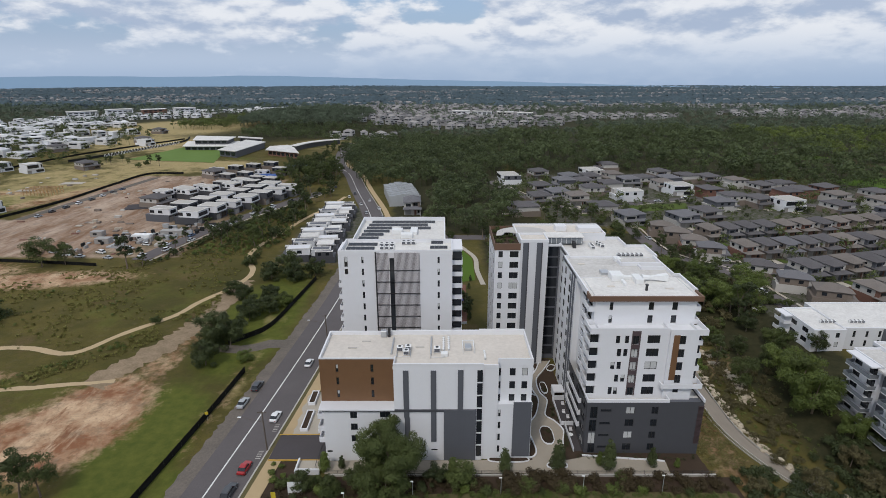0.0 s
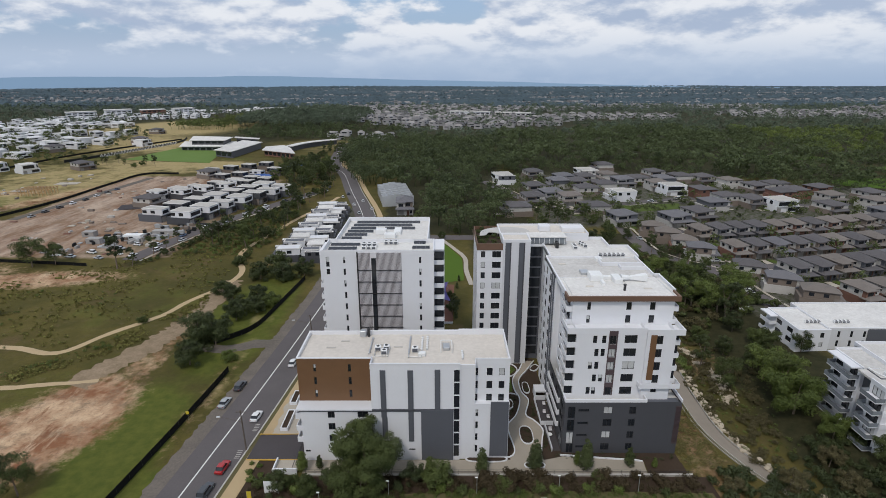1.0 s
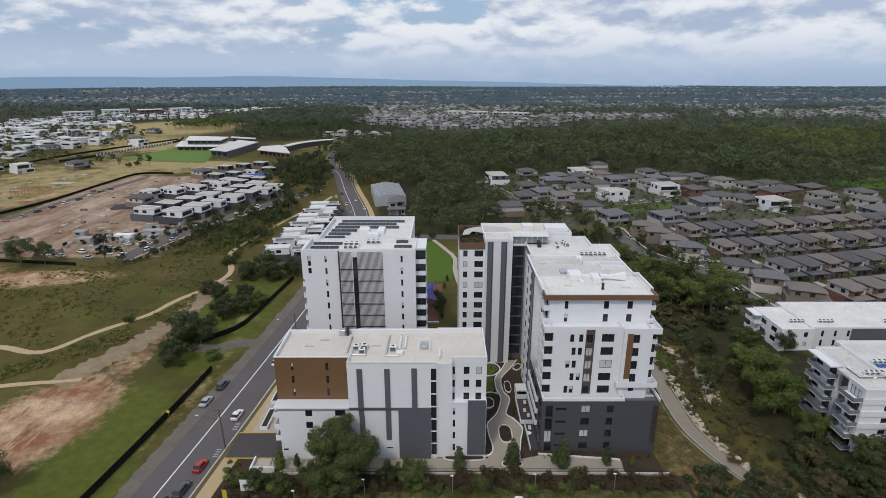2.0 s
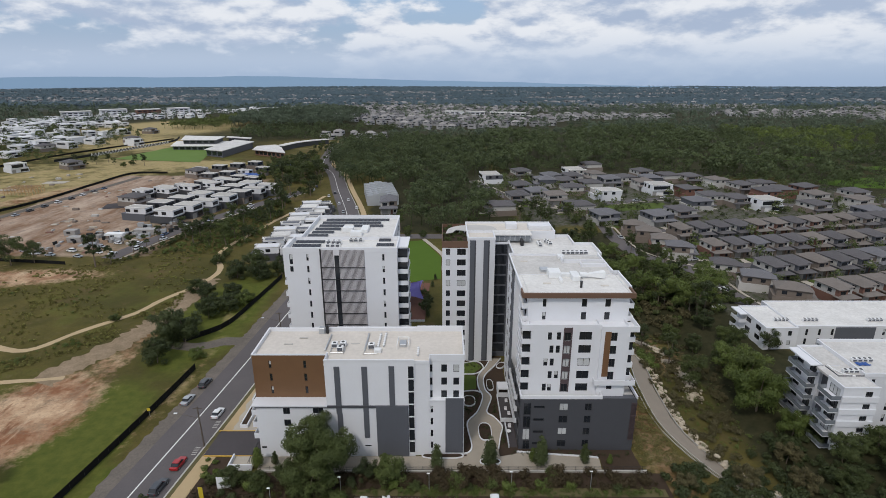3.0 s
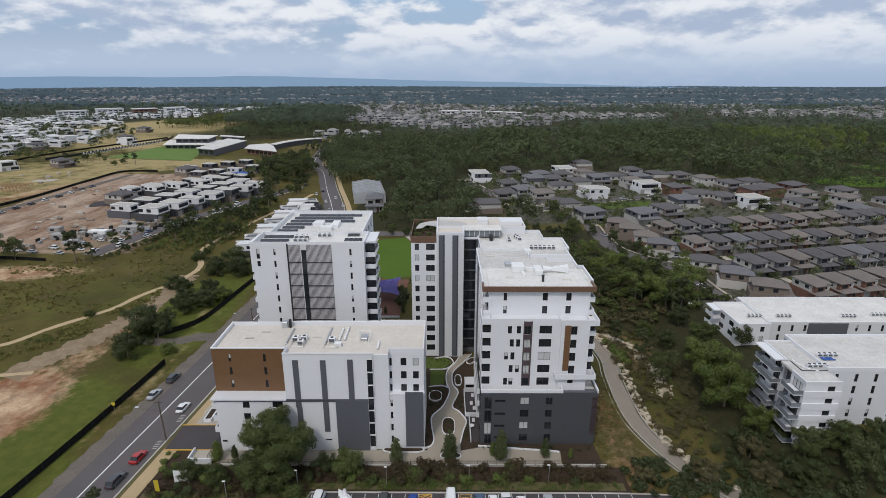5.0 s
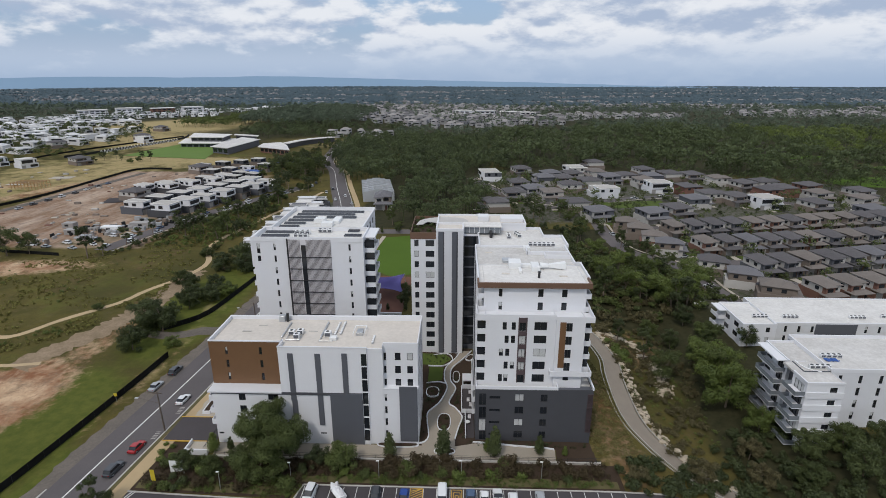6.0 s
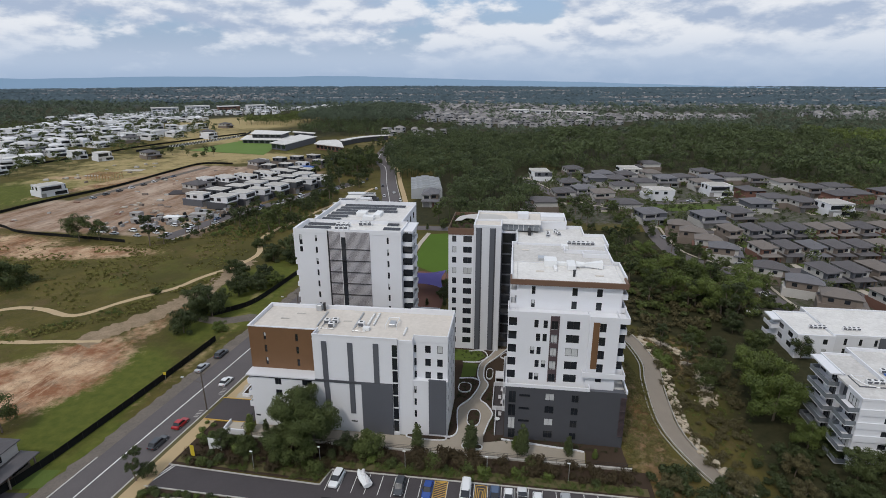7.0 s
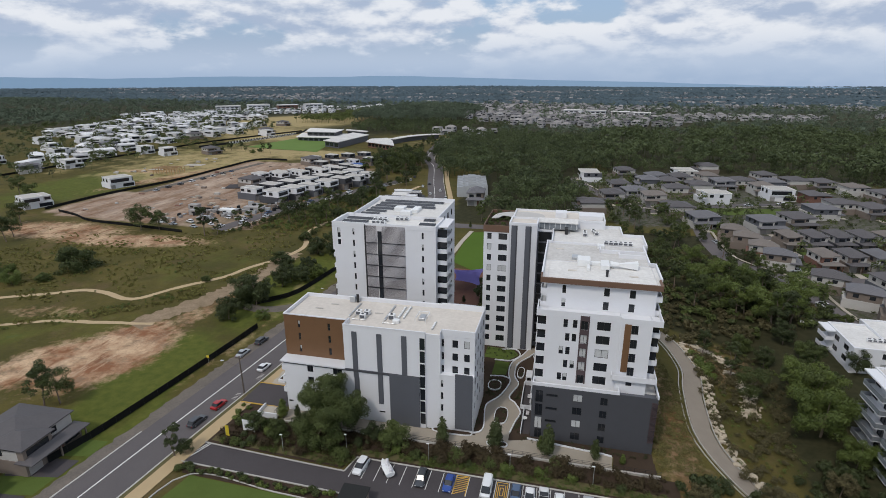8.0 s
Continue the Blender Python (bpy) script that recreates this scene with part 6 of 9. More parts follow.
def flat_house(label, wall_m, panel_m, w=10, d=14, h=6.2, roof_m=None, seed=1, low_m=None, plain=False, well_m=None):
    """A modern flat-roofed house of stacked volumes with parapets and strip windows."""
    r = random.Random(seed)
    t = thing("house", (0, 0, 0), label, "house", "modern houses")
    a = r.uniform(-0.15, 0.25) * w
    part("wall", boxes((-w / 2, w / 2, -d / 2, d / 2, -0.8, 3.2)), low_m or wall_m, t)
    part("upper_wall", boxes((-w / 2 + 0.1, a + w * 0.22, -d / 2 - 0.8, d / 2 - 2.5, 3.2, h)), wall_m, t, "projecting upper storey")
    part("side_wing", boxes((a + w * 0.22, w / 2 - 0.2, -d / 2 + 1.5, d / 2 - 1.0, 3.2, h - 0.5)), panel_m, t, "dark clad side wing")
    rm = roof_m or ROOFW
    for x0, x1, y0, y1, z in ((-w / 2 + 0.1, a + w * 0.22, -d / 2 - 0.8, d / 2 - 2.5, h), (a + w * 0.22, w / 2 - 0.2, -d / 2 + 1.5, d / 2 - 1, h - 0.5)):
        part("roof", boxes((x0 - 0.15, x1 + 0.15, y0 - 0.15, y1 + 0.15, z, z + 0.22)), rm, t)
        if plain:
            continue
        part("roof_well", boxes((x0 + 0.6, x1 - 0.6, y0 + 0.6, y1 - 0.6, z + 0.22, z + 0.26)), well_m or KERB, t)
    part("garage_door", boxes((-w / 2 + 0.4, -w / 2 + 3.2, -d / 2 - 0.06, -d / 2, -0.4, 2.2)), GARAGE, t)
    pane_part(t, 0.2, w / 2 - 0.6, -d / 2 - 0.06, -d / 2, 0.3, 2.4)
    pane_part(t, -w / 2 + 0.6, a + w * 0.1, -d / 2 - 0.86, -d / 2 - 0.8, 3.9, h - 0.6)
    pane_part(t, a + w * 0.3, w / 2 - 0.7, -d / 2 + 1.44, -d / 2 + 1.5, 3.8, h - 1.0)
    for y in () if plain else (-d * 0.25, d * 0.1):
        pane_part(t, -w / 2 - 0.02, -w / 2 + 0.1, y, y + 2.2, 4.0, h - 0.7)
        pane_part(t, w / 2 - 0.22, w / 2 - 0.14, y, y + 1.8, 4.0, h - 1.0)
    return t


HIPS = [hip_house("two-storey brick house with charcoal tile roof", TILE_A, BRICK_A, CREAM), hip_house("two-storey house with grey-brown tile roof", TILE_B, BRICK_A, BRICK_A), hip_house("two-storey rendered house with slate-blue roof", TILE_C, CREAM, BRICK_A),
        hip_house("two-storey grey house with charcoal tile roof", TILE_A, MIDGREY, CREAM, 7.9, 14), hip_house("two-storey brown brick house with grey-brown roof", TILE_B, BRICK_B, CREAM, 7.8, 13)]
BIGS = [hip_house("large detached house with charcoal hipped roof", TILE_A, BRICK_A, CREAM, 13, 17), hip_house("large grey rendered house with slate roof", TILE_C, CREAM, MIDGREY, 13.5, 16), hip_house("large red-brown brick house with tile roof", TILE_A, BRICK_B, BRICK_B, 14, 15),
        flat_house("large white modern house with flat roof", WHITE2, CREAM, 15, 16, 6.4, seed=4), flat_house("white two-storey villa with flat roofs", WHITE, MIDGREY, 16, 15, 6.8, seed=6), hip_house("large cream house with grey-brown roof", TILE_B, CREAM, CREAM, 13, 15)]
FLATS = [flat_house("white modern townhouse with dark base and flat roof", WHITE, GREY, 8.4, 12, 6.2, seed=2, low_m=GREY), flat_house("white and charcoal townhouse with flat roof", WHITE2, GREY, 8.0, 12.5, 6.0, seed=3, low_m=MIDGREY), flat_house("charcoal and white townhouse with flat roof", GREY, WHITE2, 8.6, 12, 6.3, seed=5, low_m=BRICK_A)]
TERR = [flat_house("white terrace house with stepped flat roofs", WHITE, GREY, 8.6, 13, 6.2, seed=12, low_m=GREY, well_m=WHITE2), flat_house("white terrace house with dark side wing", WHITE2, GREY, 8.2, 12, 6.6, seed=13, low_m=GREY, well_m=MIDGREY), flat_house("pale grey terrace house with flat roof", WHITE, MIDGREY, 8.6, 11, 5.8, seed=15, low_m=GREY, well_m=ROOFW)]
VILLAS = [flat_house("white hillside villa with flat roofs", WHITE, WHITE2, 15, 14, 6.8, seed=8, plain=True), flat_house("pale hillside villa with dark wing", WHITE2, MIDGREY, 16, 13, 7.0, seed=9, plain=True), flat_house("white cubic hillside house", WHITE, CREAM, 13, 14, 7.2, seed=10, plain=True)]
used, APRONS = set(), []
HR = random.Random(21)


def place(proto, x, y, turn, scale=1.0):
    m = pose(x, y, gz(x, y) + 0.3, 0, 0, turn) @ Matrix.Diagonal((scale, scale, scale, 1))
    if proto.name in used:
        ob = copy_thing(proto, pose(x, y, gz(x, y) + 0.3, 0, 0, turn))
    else:
        used.add(proto.name)
        ob = proto
        ob.matrix_basis = pose(x, y, gz(x, y) + 0.3, 0, 0, turn)
    ob.scale = (scale, scale, scale)
    if x > 40:
        APRONS.append((m, proto["group"] == "modern houses"))
    return ob


def row(x0, y0, x1, y1, n, protos, turn, jitter=0.5, scale=1.0):
    for i in range(n):
        f = i / max(1, n - 1)
        place(HR.choice(protos), x0 + (x1 - x0) * f, y0 + (y1 - y0) * f + HR.uniform(-jitter, jitter), turn, scale)


# terraced rows beyond the gully
row(134, 262, 262, 287, 13, HIPS, 11)
row(138, 235, 262, 257, 13, HIPS, 10)
row(149, 208, 242, 230, 10, HIPS, 12)
row(158, 184, 232, 202, 8, HIPS, 12)
row(141, 181, 130, 208, 3, HIPS, 68)
row(113, 268, 121, 232, 4, HIPS, 75)
# detached houses before the tree belt
for k, (x, y, b) in enumerate(((51, 409, 4), (68, 373, 0), (76, 352, 1), (76, 428, 0), (96, 409, 1), (102, 390, 0), (120, 433, 3), (140, 462, 0), (131, 416, 5), (137, 396, 1), (150, 402, 0), (158, 384, 5), (121, 352, 3), (103, 366, 0), (86, 340, 5), (94, 313, 0),
                               (104, 292, 1), (172, 428, 0), (185, 410, 0), (163, 370, 4), (180, 360, 2), (150, 300, 0), (133, 290, 1), (48, 312, 0), (201, 406, 0), (214, 392, 5), (223, 374, 0), (211, 325, 4))):
    place(BIGS[b], x, y, HR.choice((8, 14, 98, -82, 10)))
for k, (x, y, b) in enumerate(((240, 358, 2), (254, 342, 5), (271, 327, 5), (186, 340, 0), (198, 332, 0), (228, 352, 2), (112, 408, 0), (88, 392, 1), (118, 380, 0), (62, 340, 0), (168, 400, 1), (240, 380, 0), (262, 366, 2), (285, 350, 0), (292, 318, 0), (170, 324, 1), (236, 315, 0), (258, 300, 1))):
    place(BIGS[b], x, y, HR.choice((8, 14, 98, -82, 10)))
# white townhouses by the building site, and the terrace behind the slender block
row(-160, 300, -122, 372, 7, FLATS, 78, 0.3, 1.2)
row(-141, 294, -107, 366, 7, FLATS, 78, 0.3, 1.2)
row(-186, 352, -140, 402, 6, FLATS, 70, 1)
row(-172, 356, -128, 398, 5, FLATS, 70, 1)
row(-166, 412, -134, 440, 4, FLATS, 70, 1)
row(-185, 440, -150, 470, 4, FLATS, 70, 1)
for i in range(10):
    place(TERR[i % 3], -66 + 0.2 * (i % 3), 231 + 9.6 * i, 96, 0.92)
    place(TERR[(i + 1) % 3], -53 - 0.4 * i, 229 + 9.6 * i + 2 * (i % 2), -84, 0.8)
# white villas on the western rise
for k, (x, y) in enumerate(((-397, 563), (-405, 617), (-408, 682), (-336, 618), (-407, 720), (-387, 345), (-376, 372), (-398, 408), (-373, 455), (-425, 591), (-349, 640), (-344, 451), (-440, 520), (-455, 560), (-470, 610), (-430, 470), (-440, 420), (-455, 370), (-480, 450), (-490, 500), (-520, 540), (-532, 486),
                             (-517, 621), (-496, 745), (-534, 718), (-560, 660), (-587, 606), (-600, 560), (-455, 660), (-470, 700), (-380, 740))):
    place(VILLAS[k % 3] if k % 5 else BIGS[k % 2], x, y, HR.choice((60, 75, 150, 80)))
for x, y, b in ((-274, 314, 4), (-276, 252, 3)):
    place(BIGS[b], x, y, 65)
place(BIGS[0], -308, 468, 60)
place(BIGS[0], -182, 430, 60)
place(BIGS[0], -180, 334, 72)
place(HIPS[2], -18.5, 317, 4, 1.25)
place(BIGS[0], -71.5, 71.5, 92)
place(BIGS[5], -74, 54, 92)
# pale concrete driveways and small front lawns of the houses beyond the gully
for nm, mt, x0, x1, label in (("driveway", PAVE, -3.5, -0.4, "pale concrete house driveways"), ("front_lawn", LAWN, 0.2, 3.4, "small front lawns of the houses")):
    bm = bmesh.new()
    for m, modern in APRONS:
        y0, y1 = (-12.5, -7.4) if not modern else (-13.5, -8.2)
        q = [m @ Vector((x, y, 0)) for x, y in ((x0, y0), (x1, y0), (x1, y1), (x0, y1))]
        bm.faces.new([bm.verts.new((p.x, p.y, gz(p.x, p.y) + 0.17)) for p in q])
    solid(nm, bm, mt, label, "driveway" if nm == "driveway" else "lawn", kind="structure")
# near driveways
for pts in ([(-69.5, 64.5), (-58.5, 66.5), (-58.5, 71.5), (-69.5, 70.5)], [(-71, 53), (-60, 55), (-60, 61), (-71, 60)]):
    slab_patch("driveway", pts, 0.07, ASPHALT2, "dark asphalt house driveway", "driveway")
    slab_patch("lawn", [(p[0] + 1.0, p[1] + 6.5) for p in pts], 0.05, LAWN, "small mown front lawn", "lawn")

# long gabled terrace beside the street, with firewalls between its houses
GT = pose(-27.6, 352.5, 0, 0, 0, 11)
sh = thing("terrace_house", (-27.6, 352.5, gz(-27, 352)), "long grey terrace building with pale steel roof and firewalls", "terrace")
STEELROOF = mat("weathered_steel_roof", (0.30, 0.315, 0.33), 0.5, 0.35, 0.3, 3, metal=0.2, bump=0.1)
bm = boxes((-9.2, 9.2, -19.5, 19.5, -4.5, 2.2))
bm.transform(GT)
part("wall", bm, PALEGREY, sh)
for i in range(8):
    y = -19.6 + 5.6 * i
    bm = boxes((-9.9, 9.9, y - 0.16, y + 0.16, -4.4, 2.9), (-6.2, 6.2, y - 0.16, y + 0.16, 2.9, 3.5), (-2.6, 2.6, y - 0.16, y + 0.16, 3.5, 4.1))
    bm.transform(GT)
    part("party_wall", bm, PALEGREY, sh)
    if i == 7:
        continue
    bm = bmesh.new()
    v = [bm.verts.new(p) for p in ((-9.8, y + 0.17, 2.2), (0, y + 0.17, 3.5), (9.8, y + 0.17, 2.2), (-9.8, y + 5.43, 2.2), (0, y + 5.43, 3.5), (9.8, y + 5.43, 2.2), (-9.8, y + 0.17, 2.0), (9.8, y + 0.17, 2.0), (-9.8, y + 5.43, 2.0), (9.8, y + 5.43, 2.0))]
    for q in ((0, 1, 4, 3), (1, 2, 5, 4), (0, 6, 7, 2, 1), (3, 4, 5, 9, 8), (0, 3, 8, 6), (2, 7, 9, 5), (6, 8, 9, 7)):
        bm.faces.new([v[k] for k in q])
    bmesh.ops.recalc_face_normals(bm, faces=bm.faces)
    bm.transform(GT)
    part("roof", bm, STEELROOF, sh)
    bm = boxes((-9.32, -9.2, y + 1.2, y + 4.2, -0.6, 1.2), (-9.32, -9.2, y + 1.2, y + 3.4, -3.6, -1.6))
    bm.transform(GT)
    part("window", bm, GLASS, sh)

# school halls and sports field
SCHOOL_Z = -3.8


def inset(pts, k):
    c = Vector((sum(p[0] for p in pts) / len(pts), sum(p[1] for p in pts) / len(pts)))
    return [tuple(c + (Vector(p) - c) * (1 - k / max(k + 1, (Vector(p) - c).length))) for p in pts]


def prism(pts, z0, z1):
    """An upright block on an outline."""
    bm = bmesh.new()
    lo, hi = [bm.verts.new((*p, z0)) for p in pts], [bm.verts.new((*p, z1)) for p in pts]
    bm.faces.new(lo[::-1])
    bm.faces.new(hi)
    for i in range(len(pts)):
        j = (i + 1) % len(pts)
        bm.faces.new((lo[i], lo[j], hi[j], hi[i]))
    bmesh.ops.recalc_face_normals(bm, faces=bm.faces)
    return bm


def school(label, wall_m, *tiers):
    """Tiers of roofed walls: outline, foot and eaves of each; dark glazing along the first walls."""
    c = tiers[0][0][0]
    t = thing("school_building", (*c, SCHOOL_Z), label, "school")
    for k, (pts, z0, z1) in enumerate(tiers):
        w = inset(pts, 2.6)
        part("wall", prism(w, z0, z1), wall_m if k == 0 else GREY, t)
        part("roof", prism(pts, z1, z1 + 0.6), ROOFW, t, "broad pale flat roof")
        p, q = Vector(w[0]), Vector(w[1])
        d = (q - p).normalized()
        o = Vector((d.y, -d.x))
        n = max(2, int((q - p).length / 6))
        for i in range(n):
            a, b = p.lerp(q, (i + 0.15) / n), p.lerp(q, (i + 0.85) / n)
            part("window", prism([tuple(a), tuple(a + o * 0.15), tuple(b + o * 0.15), tuple(b)], z0 + (z1 - z0) * 0.3, z0 + (z1 - z0) * 0.8), GLASS, t)
    return t


school("school sports hall with stepped white roofs", MIDGREY, ([(-279, 585), (-222, 585), (-233, 630), (-293, 630)], -4.3, 0.6), ([(-273, 598), (-234, 598), (-237, 630), (-287, 640)], 1.2, 5.6))
school("school wing with a long white roof", GREY, ([(-237, 634), (-204, 620), (-206, 630), (-240, 645)], -4.3, 4.4))
school("long school building with white roof", MIDGREY, ([(-224.6, 543), (-202.4, 531), (-196, 607), (-224.6, 626)], -4.3, 2.6))
school("low brick school building with white roof", BRICK_B, ([(-179, 550), (-139, 526), (-154, 566), (-167, 588), (-183, 577)], -4.3, 1.6))
CURVE = smooth_line([(-160, 582), (-153, 606), (-141, 626), (-122, 642)], 8)
sw = thing("school_building", (-150, 610, SCHOOL_Z), "curved school wing with a narrow white roof", "school")
part("wall", ribbon(CURVE, -3.0, 3.0, 5.0, 5.2), GREY, sw)
part("roof", ribbon(CURVE, -4.5, 4.5, 5.7, 0.6), ROOFW, sw, "narrow curving pale roof")
slab_patch("sports_field", [(-302, 520), (-213, 503), (-232, 585), (-288, 606)], 0.2, SPORT, "bright green school sports field", "sports field", step=12)
# building-site odds: slab, timber frame, tarp
slab_patch("site_slab", [(-196, 322), (-168, 330), (-172, 344), (-200, 336)], 0.25, ASPHALT2, "dark concrete house slab on the site", "slab", step=12)
slab_patch("site_road", [(-246, 300), (-240, 300), (-226, 430), (-232, 430)], 0.08, SHOULDER, "pale haul road on the site", "road", step=12)
fr = thing("timber_frame", (-252, 334, gz(-252, 334)), "raw timber house frame under construction", "house frame")
for i in range(9):
    for y in (328, 340):
        part("stud", boxes((-262 + 2.4 * i, -261.7 + 2.4 * i, y, y + 0.3, -4, 0.5)), TIMBER, fr)
    part("rafter", boxes((-262 + 2.4 * i, -261.7 + 2.4 * i, 327, 341, 0.5, 0.9)), TIMBER, fr)
for z in (-1.6, 0.45):
    for y in (328, 340):
        part("plate", boxes((-262.2, -242.4, y - 0.05, y + 0.35, z - 0.15, z + 0.05)), TIMBER, fr)
fr.location += Vector((-24, 34, 0))
for x in (-262, -252.4, -242.8):
    for y in (331, 334, 337):
        part("stud", boxes((x, x + 0.3, y, y + 0.3, -4, 0.5)), TIMBER, fr)
for x, y in ((-138, 424), (-126, 470)):
    tp = thing("site_shelter", (x, y, gz(x, y)), "blue tarpaulin site shelter", "shelter")
    part("cover", hips((x - 7, x + 7, y - 4, y + 4, gz(x, y) + 3.2, 1.0)), BLUETARP, tp)
    for sx in (-6.5, 6.5):
        part("post", boxes((x + sx - 0.15, x + sx + 0.15, y - 3.6, y - 3.3, gz(x, y), gz(x, y) + 3.2)), STEEL, tp)
for x, y, w in ((-152, 262, 9), (-168, 256, 7), (-140, 270, 12), (-178, 268, 6)):
    st = thing("site_office", (x, y, gz(x, y)), "pale portable site office on bare earth", "site office", "site offices")
    part("wall", soft_box(x - w / 2, x + w / 2, y - 2, y + 2, gz(x, y), gz(x, y) + 2.7, 0.06), UNITW if w == 9 else GARAGE, st)
    part("window", boxes((x - 1.5, x + 0.5, y - 2.05, y - 1.98, gz(x, y) + 1, gz(x, y) + 2)), GLASS, st)
# stacked materials and spoil on the site
CR = random.Random(14)
bm = bmesh.new()
for i in range(80):
    x, y = CR.uniform(-240, -128), CR.uniform(238, 425)
    if x > -150 - 40 * (y - 300) / 130 and y > 285:
        continue
    w, d, h = CR.uniform(0.4, 2.0), CR.uniform(0.4, 1.6), CR.uniform(0.3, 1.3)
    box(bm, x - w, x + w, y - d, y + d, gz(x, y) - 0.1, gz(x, y) + h, mi=CR.randrange(4), taper=CR.choice((0, 0, 0.3)))
solid("site_materials", bm, [BRICK_A, BRICK_B, PAVE, KERB], "stacks of bricks, timber and spoil on the site", "building materials", kind="stuff")
bm = bmesh.new()
for i in range(110):
    f = CR.random()
    x, y = -166 + 38 * f + CR.uniform(-12, 10), 246 + 40 * f + CR.uniform(-8, 10)
    w, d = CR.uniform(0.3, 1.7), CR.uniform(0.3, 1.4)
    box(bm, x - w, x + w, y - d, y + d, gz(x, y) - 0.1, gz(x, y) + CR.uniform(0.4, 2.2), mi=CR.randrange(4))
solid("site_materials", bm, [PALEGREY, GARAGE, BRICK_A, FENCECLOTH], "skips, pallets and stacked materials by the site road", "building materials", kind="stuff")
bm = bmesh.new()
for i in range(22):
    x, y = CR.uniform(-320, -262), CR.uniform(350, 440)
    w, d = CR.uniform(0.5, 2.0), CR.uniform(0.5, 1.6)
    box(bm, x - w, x + w, y - d, y + d, gz(x, y) - 0.1, gz(x, y) + CR.uniform(0.3, 1.4), mi=CR.randrange(3))
solid("site_materials", bm, [BRICK_A, PAVE, KERB], "scattered building materials on the dry paddock", "building materials", kind="stuff")
for x, y, w in ((-280, 405, 16), (-296, 380, 12)):
    slab_patch("site_slab", [(x - w / 2, y - 5), (x + w / 2, y - 3), (x + w / 2 - 1, y + 6), (x - w / 2 - 1, y + 4)], 0.25, PAVE, "pale new concrete house slab", "slab", step=12)

# suburban streets
for nm, pts, w in (("estate", [(126, 165), (123, 190), (122, 212), (113, 224), (103, 238), (101, 265), (101, 300), (86, 316), (70, 330), (58, 354), (46, 385), (36, 415)], 3.6), ("row", [(121, 221), (150, 222), (200, 232), (262, 244)], 3.0), ("row", [(124, 248), (200, 252), (270, 272)], 2.6), ("row", [(130, 196), (170, 198), (240, 214)], 2.6),
                   ("upper", [(70, 330), (110, 335), (150, 350), (200, 352), (270, 312)], 3.4), ("row", [(108, 275), (160, 279), (262, 302)], 2.6), ("site", [(-137, 230), (-130, 262), (-119, 298), (-105, 332), (-86, 374)], 4.2)):
    solid("side_street", ribbon(smooth_line(pts, 6), -w, w, 0.09), ASPHALT, "grey asphalt suburban street", "road", kind="structure")
    solid("pavement", ribbon(smooth_line(pts, 6), w + 0.8, w + 2.0, 0.12), PAVE, "pale suburban footpath", "footpath", kind="structure")
slab_patch("vacant_lot", [(112, 334), (156, 340), (152, 326), (122, 318)], 0.12, LAWN, "vacant grassed house lot", "lawn", step=8)

# white lattice fence along the sports field, and the long shops beyond the villas
zf = thing("lattice_fence", (-309, 575, gz(-309, 575)), "white zigzag lattice fence beside the sports field", "fence")
for i in range(26):
    f0, f1 = i / 26, (i + 1) / 26
    p, q = Vector((-331 + 25 * f0, 530 + 108 * f0, -3.6)), Vector((-331 + 25 * f1, 530 + 108 * f1, -3.6))
    bm = bmesh.new()
    m = (p + q) / 2
    tube(bm, p, m + Vector((0, 0, 4.2)), 0.22, 0.22, 6)
    tube(bm, m + Vector((0, 0, 4.2)), q, 0.22, 0.22, 6)
    part("lattice", bm, UNITW, zf)
bm = ribbon(smooth_line([(-346, 500), (-335, 530), (-309, 642), (-318, 690)], 12), -0.15, 0.15, 2.2, 2.4)
solid("boundary_fence", bm, FENCECLOTH, "dark paling fence behind the sports field", "fence", kind="structure")
for k, (x, y, w, d, h, m) in enumerate(((-690, 1065, 50, 24, 12, WHITE), (-640, 1102, 46, 22, 14, WHITE2), (-592, 1142, 44, 22, 12, BRICK_B), (-545, 1175, 40, 22, 13, WHITE), (35, 1075, 34, 16, 12, WHITE), (75, 1066, 36, 16, 12, WHITE2), (118, 1058, 30, 16, 11, CREAM), (155, 1052, 28, 16, 10, WHITE))):
    t = thing("long_building", (x, y, gz(x, y)), "long white multi-storey building on the far rise", "building", "far long buildings")
    M = pose(x, y, gz(x, y), 0, 0, 38 if k < 4 else -8)
    for nm, bmx, mm in (("wall", boxes((-w / 2, w / 2, -d / 2, d / 2, -2, h)), m), ("roof", boxes((-w / 2 - 1, w / 2 + 1, -d / 2 - 1, d / 2 + 1, h, h + 0.8)), ROOFW)):
        bmx.transform(M)
        part(nm, bmx, mm, t)
    for j in range(3):
        for i in range(int(w / 9)):
            bmx = boxes((-w / 2 + 2 + 9 * i, -w / 2 + 8 + 9 * i, -d / 2 - 0.15, -d / 2, 1 + j * h / 3.2, 3.0 + j * h / 3.2))
            bmx.transform(M)
            part("window", bmx, GLASS, t)

for nm, cx, cy, rx, ry in (("golf_green", 345, 405, 46, 22), ("golf_green", 330, 535, 50, 16), ("golf_green", 420, 470, 40, 14)):
    slab_patch(nm, oval(cx, cy, rx, ry), 0.15, TURF, "mown golf fairway among tall trees", "lawn", step=12)

